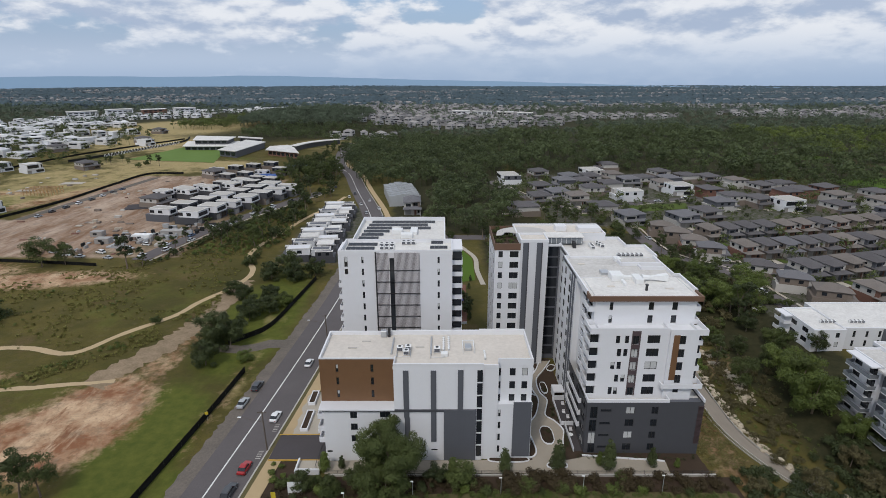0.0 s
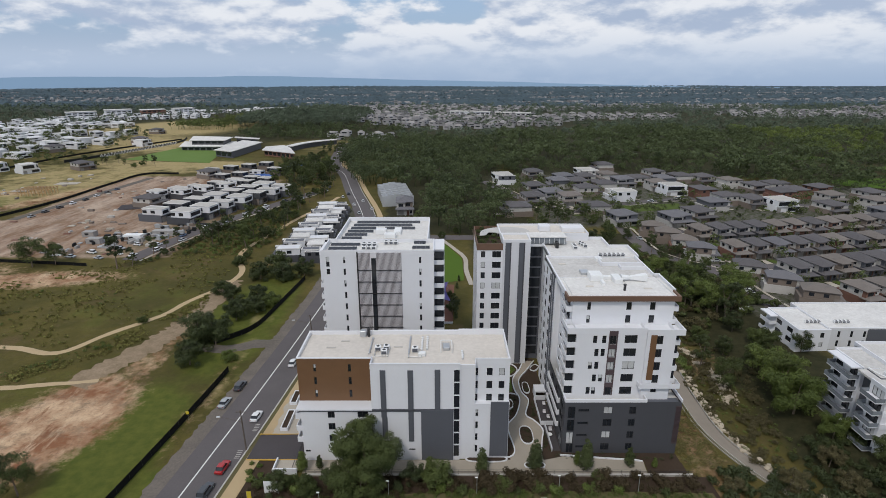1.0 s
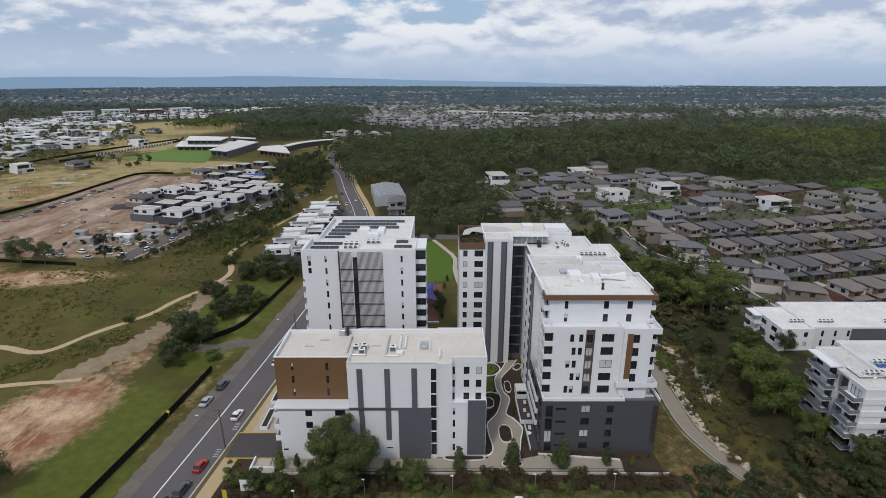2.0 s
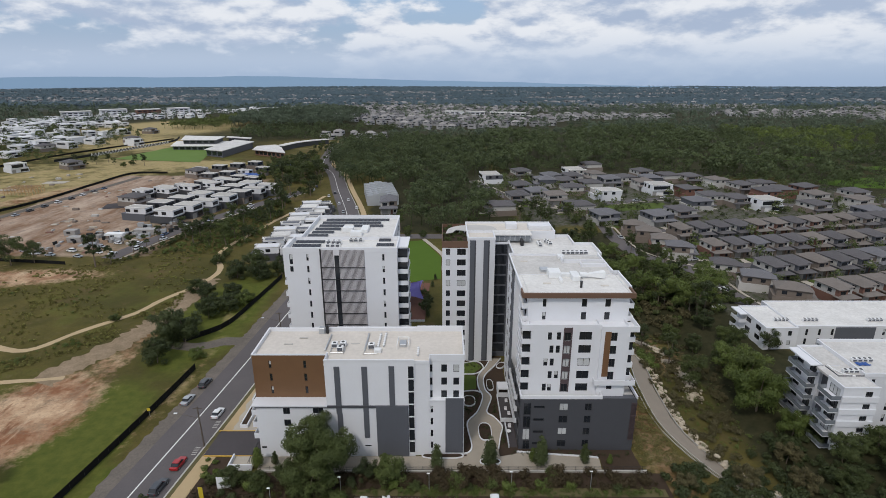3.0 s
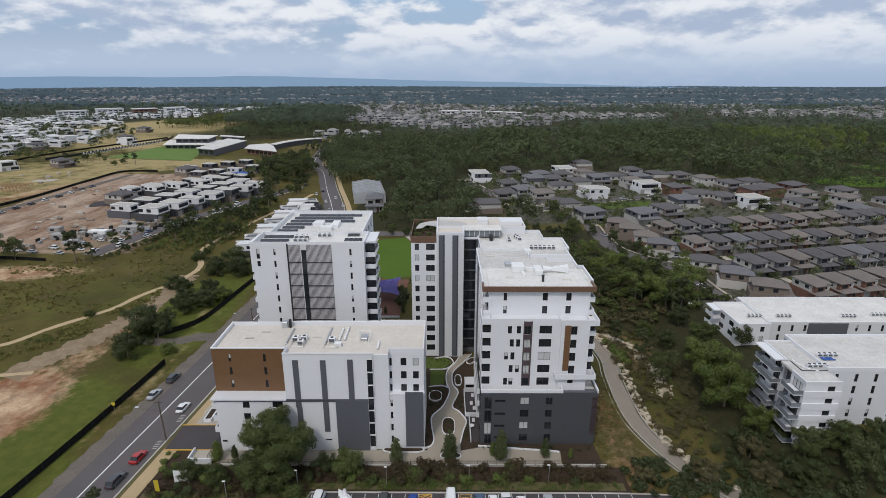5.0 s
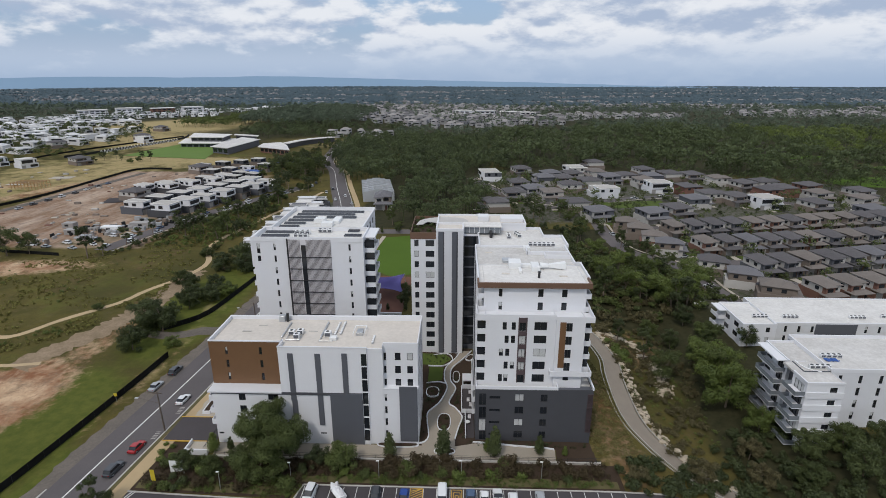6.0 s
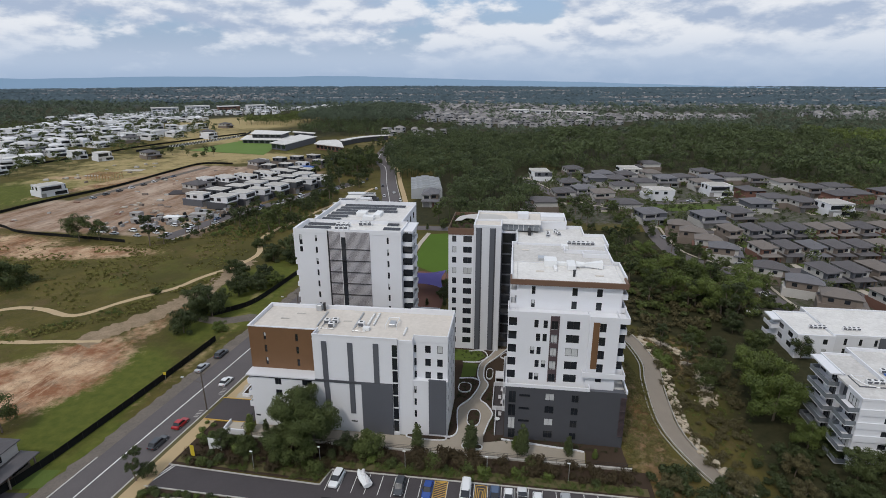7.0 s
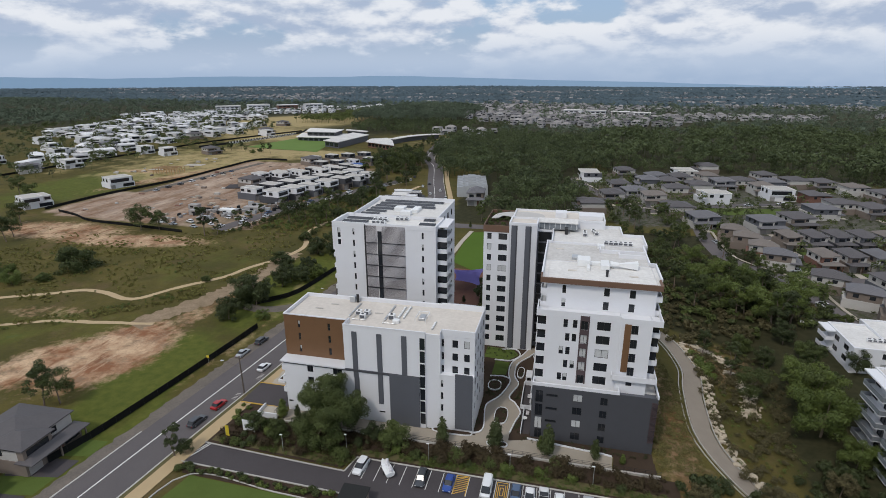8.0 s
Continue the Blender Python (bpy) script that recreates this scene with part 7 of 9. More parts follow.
# ---- trees, shrubs, woods ----
def cards(rng, centres, radii, n, size, flat=0.8, core=0.55):
    """Small three-cornered leaf sprays on the shells of overlapping lobes: vertices and faces."""
    n, size = 2 * n, 0.8 * size
    centres, radii = np.asarray(centres, float), np.asarray(radii, float)
    pick = rng.choice(len(radii), n, p=radii ** 2 / (radii ** 2).sum())
    d = rng.normal(size=(n, 3))
    d[:, 2] = d[:, 2] * 0.8 + 0.35
    d /= np.linalg.norm(d, axis=1)[:, None]
    r = radii[pick] * (core + (1 - core) * rng.random(n) ** 0.5)
    c = centres[pick] + d * r[:, None] * np.array([1, 1, flat])
    nm = d * 0.95 + rng.normal(size=(n, 3)) * 0.36
    nm /= np.linalg.norm(nm, axis=1)[:, None]
    a = np.cross(nm, rng.normal(size=(n, 3)))
    a /= np.linalg.norm(a, axis=1)[:, None]
    b = np.cross(nm, a)
    s = size * rng.uniform(0.55, 1.3, n)[:, None]
    k = rng.uniform(0.45, 0.9, n)[:, None]
    v = np.stack([c - a * s, c + b * s * k + a * s * 0.3, c + a * s * 0.6 - b * s * k], 1).reshape(-1, 3)
    return v, np.arange(3 * n).reshape(-1, 3)


def raw_mesh(name, v, f, material):
    me = bpy.data.meshes.new(name)
    v, f = np.asarray(v, np.float32), np.asarray(f, np.int32)
    k = f.shape[1]
    me.vertices.add(len(v))
    me.vertices.foreach_set("co", v.reshape(-1))
    me.loops.add(f.size)
    me.loops.foreach_set("vertex_index", f.reshape(-1))
    me.polygons.add(len(f))
    me.polygons.foreach_set("loop_start", np.arange(0, f.size, k, dtype=np.int32))
    me.update(calc_edges=True)
    me.shade_flat()
    me.materials.append(material)
    return me


def lobes_for(rng, h, spread, kind):
    """Centres and radii of a crown's lobes."""
    c, r = [], []
    n = {"gum": 24, "round": 30, "cone": 9, "bush": 8, "clump": 11, "big": 120}[kind]
    for i in range(n):
        a = 2.4 * i + rng.uniform(-0.4, 0.4)
        if kind == "gum":
            rad = spread * rng.uniform(0.15, 0.78)
            c.append((rad * math.cos(a), rad * math.sin(a), h * (0.92 - 0.5 * rng.random() ** 1.3 - 0.1 * rng.random())))
            r.append(spread * rng.uniform(0.2, 0.36))
        elif kind == "round":
            rad = spread * (0.15 if i == 0 else rng.uniform(0.3, 0.82))
            c.append((rad * math.cos(a), rad * math.sin(a), h * (0.85 if i == 0 else rng.uniform(0.25, 0.85) * (1 - 0.25 * (rad / spread) ** 2))))
            r.append(spread * rng.uniform(0.18, 0.36))
        elif kind == "big":
            rad = spread * (0.1 if i < 3 else rng.uniform(0.2, 0.88))
            c.append((rad * math.cos(a), rad * math.sin(a), h * (0.93 - 0.08 * i if i < 3 else (0.16 + 0.76 * rng.random()) * (1 - 0.34 * (rad / spread) ** 2))))
            r.append(spread * rng.uniform(0.13, 0.25))
        elif kind == "clump":
            rad = spread * (0.1 if i == 0 else rng.uniform(0.3, 0.92))
            c.append((rad * math.cos(a), rad * math.sin(a), h * (0.88 if i == 0 else rng.uniform(0.42, 0.85))))
            r.append(spread * rng.uniform(0.24, 0.44))
        elif kind == "cone":
            f = i / (n - 1)
            c.append((0.15 * spread * math.cos(a), 0.15 * spread * math.sin(a), h * (0.22 + 0.68 * f)))
            r.append(spread * (1 - 0.65 * f) * rng.uniform(0.75, 0.95))
        else:
            rad = spread * rng.uniform(0.1, 0.6)
            c.append((rad * math.cos(a), rad * math.sin(a), h * rng.uniform(0.3, 0.65)))
            r.append(spread * rng.uniform(0.35, 0.55))
    return c, r


def wood_mesh(rng, h, spread, lobes, thick):
    bm = bmesh.new()
    fork = h * 0.42
    bend = Vector((rng.uniform(-0.05, 0.05) * h, rng.uniform(-0.05, 0.05) * h, 0))
    tube(bm, (0, 0, -0.4), (bend.x * 0.4, bend.y * 0.4, fork * 0.5), thick, thick * 0.8, 8)
    tube(bm, (bend.x * 0.4, bend.y * 0.4, fork * 0.5), (bend.x, bend.y, fork), thick * 0.8, thick * 0.62, 8)
    for c in lobes[:7 if thick > 0.3 else (4 if thick > 0.1 else 2)]:
        q = Vector(c)
        m = bend.lerp(Vector((q.x, q.y, 0)), 0.45)
        m.z = fork + (q.z - fork) * 0.5
        tube(bm, (bend.x, bend.y, fork * 0.92), m, thick * 0.42, thick * 0.26, 6)
        tube(bm, m, q, thick * 0.26, thick * 0.08, 5)
    return bm


def tree(name, label, category, h, spread, kind, n, size, leaf, seed, thick=None):
    rng = np.random.default_rng(seed)
    t = thing(name, (0, 0, 0), label, category)
    c, r = lobes_for(rng, h, spread, kind)
    part("trunk", wood_mesh(rng, h, spread, c, thick or 0.022 * h), BARK, t)
    v, f = cards(rng, c, r, n, size, 0.75 if kind == "gum" else 0.9, 0.38)
    cr = new("crown", raw_mesh("crown", v, f, leaf))
    cr.parent = t
    ORIGIN[cr.name] = Vector()
    return t


GUMS = [tree("eucalyptus_tree", "tall eucalyptus with open olive-green crown", "tree", 15, 5.2, "gum", 2500, 0.33, LEAF_B, 11), tree("eucalyptus_tree", "slim eucalyptus with patchy dark crown", "tree", 17, 4.4, "gum", 2300, 0.33, LEAF_A, 12),
        tree("eucalyptus_tree", "spreading eucalyptus with bare pale limbs", "tree", 14, 6.2, "gum", 2600, 0.33, LEAF_B, 13)]
ROUNDS = [tree("broadleaf_tree", "dense rounded dark-green tree", "tree", 9, 4.6, "round", 4200, 0.23, LEAF_A, 21), tree("broadleaf_tree", "dense bright-green rounded tree", "tree", 10, 5.2, "round", 5200, 0.23, LEAF_C, 22), tree("broadleaf_tree", "low spreading olive tree", "tree", 7, 4.2, "round", 3600, 0.23, LEAF_B, 23), tree("broadleaf_tree", "brownish-olive scrubby gully tree", "tree", 7, 3.8, "round", 3200, 0.23, LEAF_E, 24)]
GUMS_FAR = [tree("eucalyptus_tree", "tall eucalyptus beside the suburban street", "tree", 15, 5.0, "gum", 700, 0.54, LEAF_B, 14), tree("eucalyptus_tree", "slim dark eucalyptus among the scrub", "tree", 16, 4.2, "gum", 660, 0.54, LEAF_A, 15)]
ROUNDS_FAR = [tree("garden_tree", "dense dark-green garden tree", "tree", 8, 4.2, "round", 480, 0.6, LEAF_A, 25), tree("garden_tree", "olive-green garden tree by houses", "tree", 7, 4.0, "round", 440, 0.6, LEAF_B, 26)]
CONES = [tree("young_tree", "slender young dark-green conical tree", "tree", 6, 1.7, "cone", 1500, 0.2, LEAF_A, 31), tree("young_tree", "slender young green conical tree", "tree", 5, 1.5, "cone", 1300, 0.2, LEAF_C, 32)]
SHRUBS = [tree("shrub", "leafy dark-green shrub in mulch", "shrub", 1.8, 1.3, "bush", 420, 0.2, LEAF_A, 41, 0.06), tree("shrub", "fresh green shrub in a bed", "shrub", 1.4, 1.2, "bush", 420, 0.2, LEAF_C, 42, 0.06), tree("shrub", "rust-brown shrub in dark mulch", "shrub", 2.0, 1.5, "bush", 480, 0.2, LEAF_D, 43, 0.06), tree("shrub", "olive-green shrub in a bed", "shrub", 2.2, 1.7, "bush", 520, 0.2, LEAF_B, 44, 0.06)]
MEADOW_GUM = tree("eucalyptus_tree", "broad olive-green gum tree with spreading limbs by the site fence", "tree", 14, 7.5, "gum", 3000, 0.36, LEAF_B, 18)
GULLY_GUM = tree("eucalyptus_tree", "tall spreading tree with fresh green crown and bare limbs", "tree", 15, 7.0, "gum", 3000, 0.33, LEAF_C, 16)
planted = set()
TR = random.Random(77)


def plant(proto, x, y, s=1.0, z=None):
    m = pose(x, y, gz(x, y) if z is None else z, 0, 0, TR.uniform(0, 360))
    s *= TR.uniform(0.9, 1.1)
    if proto.name in planted:
        ob = copy_thing(proto, m)
    else:
        planted.add(proto.name)
        ob = proto
        ob.matrix_basis = m
    ob.scale = (s, s, s * TR.uniform(0.9, 1.1))
    return ob


big_tree = tree("broadleaf_tree", "large dense dark-green tree before the low block", "tree", 16.6, 8.6, "big", 30000, 0.25, LEAF_B, 56, 0.4)
plant(big_tree, -11.2, 90.2, 1.0)
for x, y, k, s in ((-74, 186, 0, 0.95), (-80, 192, 2, 1.0), (-66, 150, 0, 1.4), (-73, 155, 0, 1.25), (-68.5, 138, 0, 1.05), (-58, 141, 1, 0.5), (-70, 206, 0, 1.2), (-60, 205, 0, 1.3), (-53, 210, 0, 1.1), (-64, 212, 0, 1.2), (-57, 179, 1, 0.5), (-85, 224, 2, 0.9), (-157, 166, 2, 2.1), (-167, 147, 1, 0.75), (-158, 152, 2, 0.7), (-174, 150, 1, 0.8),
                   (-97, 166, 2, 0.5), (-66, 168, 0, 0.95), (-61, 174, 0, 0.9), (-67, 176, 0, 0.95), (-58, 181, 2, 0.95), (-64, 185, 0, 0.95), (-71, 149, 2, 0.9), (-68, 158, 2, 0.9)):
    plant(ROUNDS[k], x, y, s, gz(x, y) - 1.5 * s)
for x, y, k, s in ((-136, 219, 1, 0.85), (-131, 222, 1, 0.6), (-130, 238, 1, 0.6), (-127, 256, 1, 0.55), (-122, 271, 1, 0.6), (-118, 293, 1, 0.6), (-128, 246, 1, 0.5), (-90, 247, 0, 0.8), (-83, 85.5, 0, 0.72), (-80.2, 87.2, 2, 0.66), (-248, 219, 2, 0.9), (-316, 276, 2, 1.0), (-290, 262, 2, 0.9), (-226, 197, 2, 0.95), (-222, 190, 0, 0.8)):
    plant(GUMS[k], x, y, s)
for x, y, s in ((-174, 221, 0.95), (-166, 224, 0.75)):
    plant(MEADOW_GUM, x, y, s)
# street-side and garden trees in front
for x, y, k, s in ((13, 93.6, 0, 1.0), (24.2, 94.2, 0, 1.25), (35, 94.4, 0, 1.15), (44.5, 95.6, 0, 0.85), (-25, 94.5, 1, 0.9), (-21.5, 94.8, 0, 0.6), (2, 94, 1, 0.8), (50, 95.5, 1, 0.5), (33.6, 96.2, 1, 0.7)):
    plant(CONES[k], x, y, s)
plant(GUMS[1], -40.3, 77.2, 0.5)
plant(ROUNDS[2], -38.8, 78.4, 0.5)
plant(ROUNDS[2], 3.4, 89.5, 0.85)
plant(ROUNDS[0], -1.5, 90.5, 0.6)
plant(ROUNDS[0], -28.5, 88.5, 0.55)
plant(ROUNDS[2], -22.5, 87.5, 0.6)
plant(ROUNDS[0], -17.5, 89.5, 0.6)
# shrubs in the front bed, hedge and courtyard
for i in range(84):
    x = TR.uniform(-35, 58)
    y = TR.uniform(87.4, 92.3) if x > -3 else TR.uniform(82.8, 91.8)
    plant(TR.choice((SHRUBS[2], SHRUBS[2], SHRUBS[3], SHRUBS[2] if x > -3 else SHRUBS[0], SHRUBS[1] if y < 88.4 else SHRUBS[2])), x, y, TR.uniform(0.6, 1.4))
for i in range(30):
    plant(TR.choice((SHRUBS[0], SHRUBS[3], SHRUBS[1])), -36.5 + 1.3 * i, 74.4 - 0.03 * i + TR.uniform(-0.7, 0.7), TR.uniform(0.5, 0.85))
def inside(x, y, poly):
    hit = False
    for i in range(len(poly)):
        (x0, y0), (x1, y1) = poly[i], poly[i - 1]
        if (y0 > y) != (y1 > y) and x < (x1 - x0) * (y - y0) / (y1 - y0) + x0:
            hit = not hit
    return hit


def scatter(poly, n, rnd, gap=0.0):
    xs, ys = [p[0] for p in poly], [p[1] for p in poly]
    out, tries = [], 0
    while len(out) < n and tries < n * 30:
        tries += 1
        x, y = rnd.uniform(min(xs), max(xs)), rnd.uniform(min(ys), max(ys))
        if inside(x, y, poly) and (not gap or all((x - a) ** 2 + (y - b) ** 2 > gap * gap for a, b in out[-400:])):
            out.append((x, y))
    return out


for x, y, s in ((-36, 93.5, 0.8), (-35, 91.2, 0.9), (-33.4, 92.6, 0.7), (-31.8, 90.6, 0.9), (-34.6, 95.4, 0.7), (-36.4, 96.2, 0.6)):
    plant(SHRUBS[1], x, y, s)
for x, y, k in ((74.6, 146, 1.5), (76, 144, 1.7), (77.4, 146.4, 1.4), (75.4, 142, 1.5), (77, 141, 1.3), (75.2, 149, 1.4), (73.6, 152, 1.2)):
    plant(SHRUBS[1], x, y, k)
# gully wood: single trees
for x, y in scatter([(74, 128), (98, 126), (106, 140), (104, 168), (124, 178), (118, 206), (98, 226), (88, 262), (62, 262), (60, 200), (66, 168), (76, 160)], 32, TR, 6.5):
    plant(TR.choice((GUMS[0], GUMS[1], GUMS[2], ROUNDS[3], ROUNDS[2])) if y < 190 else TR.choice(GUMS_FAR + ROUNDS_FAR), x, y, TR.uniform(0.55, 0.95))
for x, y, k, s in ((97, 127, 1, 1.25), (95.5, 120, 1, 1.3), (113, 146, 0, 0.8), (97, 142, 0, 0.9), (103, 152, 2, 1.0), (93, 152, 0, 0.8), (101, 163, 0, 0.9), (89, 161, 2, 0.8), (104, 138, 2, 0.8), (98, 109, 1, 0.75), (92, 101, 3, 0.8), (102, 98, 0, 0.9), (110, 99, 2, 1.0), (77, 91, 3, 0.8), (89, 91, 3, 0.9), (98, 90, 2, 0.9), (108, 90, 0, 1.0), (118, 98, 0, 0.9), (63, 88, 3, 0.6)):
    plant(ROUNDS[k], x, y, s)
for x, y, k in ((88, 186, 0.8), (113, 190, 0.85), (82, 197, 0.8), (99, 197, 0.8), (92, 208, 0.75), (86, 222, 0.7), (101, 174, 1.0), (107, 176, 0.9), (95, 181, 0.85), (96.5, 136, 0.75)):
    plant(GULLY_GUM, x, y, k)
# meadow trees along the creek and behind the terrace
for x, y in scatter([(-118, 250), (-84, 226), (-78, 240), (-80, 330), (-70, 400), (-96, 470), (-118, 470), (-104, 380), (-96, 320), (-108, 272)], 66, TR, 5):
    plant(TR.choice(GUMS_FAR + ROUNDS_FAR), x, y, TR.uniform(0.5, 0.95))
for x, y in scatter([(-128, 400), (-96, 385), (-82, 420), (-92, 478), (-128, 485)], 34, TR, 5):
    plant(TR.choice(GUMS_FAR), x, y, TR.uniform(0.7, 1.05))
for x, y in scatter([(-112, 470), (-80, 440), (-84, 520), (-100, 640), (-128, 640), (-120, 540)], 26, TR, 7) + scatter([(-330, 480), (-240, 470), (-240, 492), (-330, 505)], 10, TR, 8):
    plant(TR.choice(GUMS_FAR + ROUNDS_FAR), x, y, TR.uniform(0.4, 0.8))
# garden trees among the houses
for x, y in scatter([(102, 176), (126, 176), (128, 200), (112, 240), (110, 300), (60, 330), (44, 320), (60, 270), (96, 250)], 44, TR, 5):
    plant(TR.choice(GUMS_FAR + ROUNDS_FAR), x, y, TR.uniform(0.4, 0.75))
for x, y in scatter([(110, 180), (270, 190), (300, 330), (200, 440), (60, 430)], 90, TR, 6):
    plant(TR.choice(ROUNDS_FAR), x, y, TR.uniform(0.3, 0.6))
for x, y in scatter([(-36, 200), (12, 262), (60, 262), (30, 282), (-10, 282), (-36, 270)], 26, TR, 5):
    if y > 268 or x > 18:
        plant(TR.choice(GUMS_FAR + ROUNDS_FAR), x, y, TR.uniform(0.5, 0.8))
for x, y in ((8, 172), (9, 178), (7, 186), (10, 196), (3, 168), (11, 204), (9, 168), (-12, 262), (-4, 263), (4, 263)):
    plant(TR.choice((ROUNDS[0], CONES[0], ROUNDS[2])), x, y, 0.55)
for i in range(40):
    f = i / 39
    plant(TR.choice(ROUNDS_FAR), -127 + 30 * f + 6 * f * f + TR.uniform(-1, 2), 228 + 108 * f, TR.uniform(0.25, 0.5))


def woods(name, spots, label, leaf, n_cards, size, h=(11, 18), spread=0.33, seed=9, category="woodland"):
    """Many far trees in one mesh: a stem and a crown of leaf sprays each."""
    rng = np.random.default_rng(seed)
    protos = []
    for k in range(5):
        c, r = lobes_for(rng, 1.0, spread * (0.8, 1.0, 1.25, 0.9, 1.1)[k], "clump")
        v, f = cards(rng, c, r, n_cards, size, 0.75, 0.75)
        protos.append(v)
    n = len(spots)
    V, F, base, tones = [], [], 0, []
    for i, (x, y) in enumerate(spots):
        s = rng.uniform(*h)
        a = rng.uniform(0, 6.28)
        v = protos[i % 5] * s
        v = np.stack([v[:, 0] * math.cos(a) - v[:, 1] * math.sin(a) + x, v[:, 0] * math.sin(a) + v[:, 1] * math.cos(a) + y, v[:, 2] + gz(x, y)], 1)
        V.append(v)
        z0 = gz(x, y)
        w = 0.018 * s
        V.append(np.array([(x - w, y, z0 - 0.5), (x + w, y, z0 - 0.5), (x, y, z0 + 0.8 * s), (x, y - w, z0 - 0.5), (x, y + w, z0 - 0.5), (x, y, z0 + 0.8 * s)]))
        m = len(v) + 6
        F.append(np.arange(m).reshape(-1, 3) + base)
        base += m
        tones.append(np.full(m, rng.random(), np.float32))
    me = raw_mesh(name, np.concatenate(V), np.concatenate(F), leaf)
    me.attributes.new("tone", "FLOAT", "POINT").data.foreach_set("value", np.concatenate(tones))
    ob = new(name, me)
    return tagged(ob, label, category, kind="stuff")


WR = random.Random(404)


def undergrowth(name, spots, label, leaf, n, size, seed, s=(0.6, 1.3), z=None, category="shrubs"):
    """Low bushes joined into one spread."""
    rng = np.random.default_rng(seed)
    V = []
    for x, y in spots:
        c, r = lobes_for(rng, 1.8, 1.3, "bush")
        v, f = cards(rng, c, r, n, size, 0.9)
        k = rng.uniform(*s)
        V.append(v * k + np.array([x, y, gz(x, y) if z is None else z]))
    V = np.concatenate(V)
    tagged(new(name, raw_mesh(name, V, np.arange(len(V)).reshape(-1, 3), leaf)), label, category, kind="stuff")


meadow = scatter([(-160, 128), (-110, 148), (-86, 196), (-92, 240), (-124, 240), (-155, 205), (-220, 175)], 330, WR) + scatter([(-150, 108), (-112, 138), (-92, 166), (-86, 190), (-82, 172), (-96, 146), (-120, 120)], 160, WR) + scatter([(-96, 236), (-84, 232), (-100, 330), (-118, 280)], 120, WR)
meadow = [p for p in meadow if noise.noise((p[0] / 16, p[1] / 16, 3.3)) > 0.02]
undergrowth("meadow_scrub", meadow[::2], "low green scrub scattered through the meadow", LEAF_C, 40, 0.3, 9, (0.35, 0.85))
undergrowth("meadow_scrub", meadow[1::2], "low straw-green scrub scattered through the meadow", FIELD, 46, 0.3, 10, (0.3, 0.7))
undergrowth("groundcover", scatter([(-34, 83), (-4, 81.6), (-3, 85.6), (58, 85.6), (58, 88.0), (-6, 87.8), (-34, 84.5)], 300, WR), "bright green groundcover along the car park", LEAF_C, 50, 0.22, 8, (0.4, 0.75))
undergrowth("gully_scrub", scatter([(73, 98), (84, 100), (96, 140), (90, 166), (72, 160), (72, 128)], 280, WR), "dense brown-olive scrub on the gully bank", LEAF_E, 110, 0.24, 1, (0.3, 1.15))
undergrowth("gully_scrub", scatter([(73, 104), (90, 106), (98, 140), (90, 166), (74, 160), (73, 128)], 300, WR), "fresh green weeds on the gully bank", LEAF_C, 50, 0.2, 31, (0.2, 0.7))
undergrowth("gully_scrub", scatter([(57, 84), (120, 84), (120, 104), (90, 112), (80, 98), (60, 93)], 130, WR, 1.6), "dark scrub below the gravel track", LEAF_A, 240, 0.22, 2, (0.8, 1.7))
undergrowth("gully_scrub", scatter([(60, 150), (76, 158), (100, 170), (100, 200), (62, 200)], 110, WR, 1.6), "dark scrub beneath the gully trees", LEAF_E, 200, 0.24, 3, (0.7, 1.5))
undergrowth("tussock_slope", scatter([(57, 95), (66, 95), (66.5, 128), (62, 146), (56.5, 140)], 1150, WR), "straw-coloured tussock grass on the slope", STRAW, 16, 0.3, 4, (0.3, 0.65), None, "grass")
beds = scatter([(16, 99.4), (18.4, 99.2), (19.8, 101), (19.3, 110), (22, 114), (23.6, 120), (22, 121.8), (19.2, 121.8), (18.9, 113.5), (18.9, 100)], 90, WR) + scatter([(27.2, 100.5), (28.6, 100.5), (28.6, 106), (28.2, 107)], 16, WR) + scatter([(26.4, 112.6), (27.8, 111), (27.8, 119), (26.9, 118.6)], 18, WR)
beds += scatter(oval(24.0, 105.6, 1.2, 2.7), 16, WR) + scatter(oval(26.7, 125.3, 0.6, 2.2), 9, WR) + scatter(oval(24.4, 95.6, 1.8, 0.6), 8, WR) + scatter([(16, 131.8), (22.5, 131.6), (24.6, 134.6), (23, 137), (16, 137)], 34, WR) + scatter([(29.2, 98.0), (56, 97.4), (56, 99.6), (29.2, 99.6)], 46, WR)
undergrowth("court_shrubs", beds, "mixed low shrubs in courtyard beds", LEAF_A, 40, 0.2, 5, (0.2, 0.5))
undergrowth("garden_shrubs", scatter([(112, 180), (270, 190), (300, 330), (200, 440), (60, 430), (104, 300)], 620, WR), "clipped shrubs and hedges in house gardens", LEAF_A, 26, 0.42, 15, (0.6, 1.3))
gully = scatter([(60, 170), (104, 168), (122, 180), (112, 215), (96, 240), (60, 262), (22, 262), (20, 175)], 640, WR, 1.6)
undergrowth("gully_scrub", gully[::3], "brown-olive scrub between the gully trees", LEAF_E, 60, 0.36, 16, (0.9, 2.0))
undergrowth("gully_scrub", gully[1::3], "olive-green scrub between the gully trees", LEAF_B, 70, 0.34, 41, (1.0, 2.3))
undergrowth("gully_scrub", gully[2::3], "dark green scrub between the gully trees", LEAF_A, 70, 0.34, 42, (1.0, 2.2))
slope = scatter([(-118, 236), (-86, 236), (-79, 262), (-82, 305), (-86, 345), (-92, 345), (-108, 296)], 300, WR, 1.6)
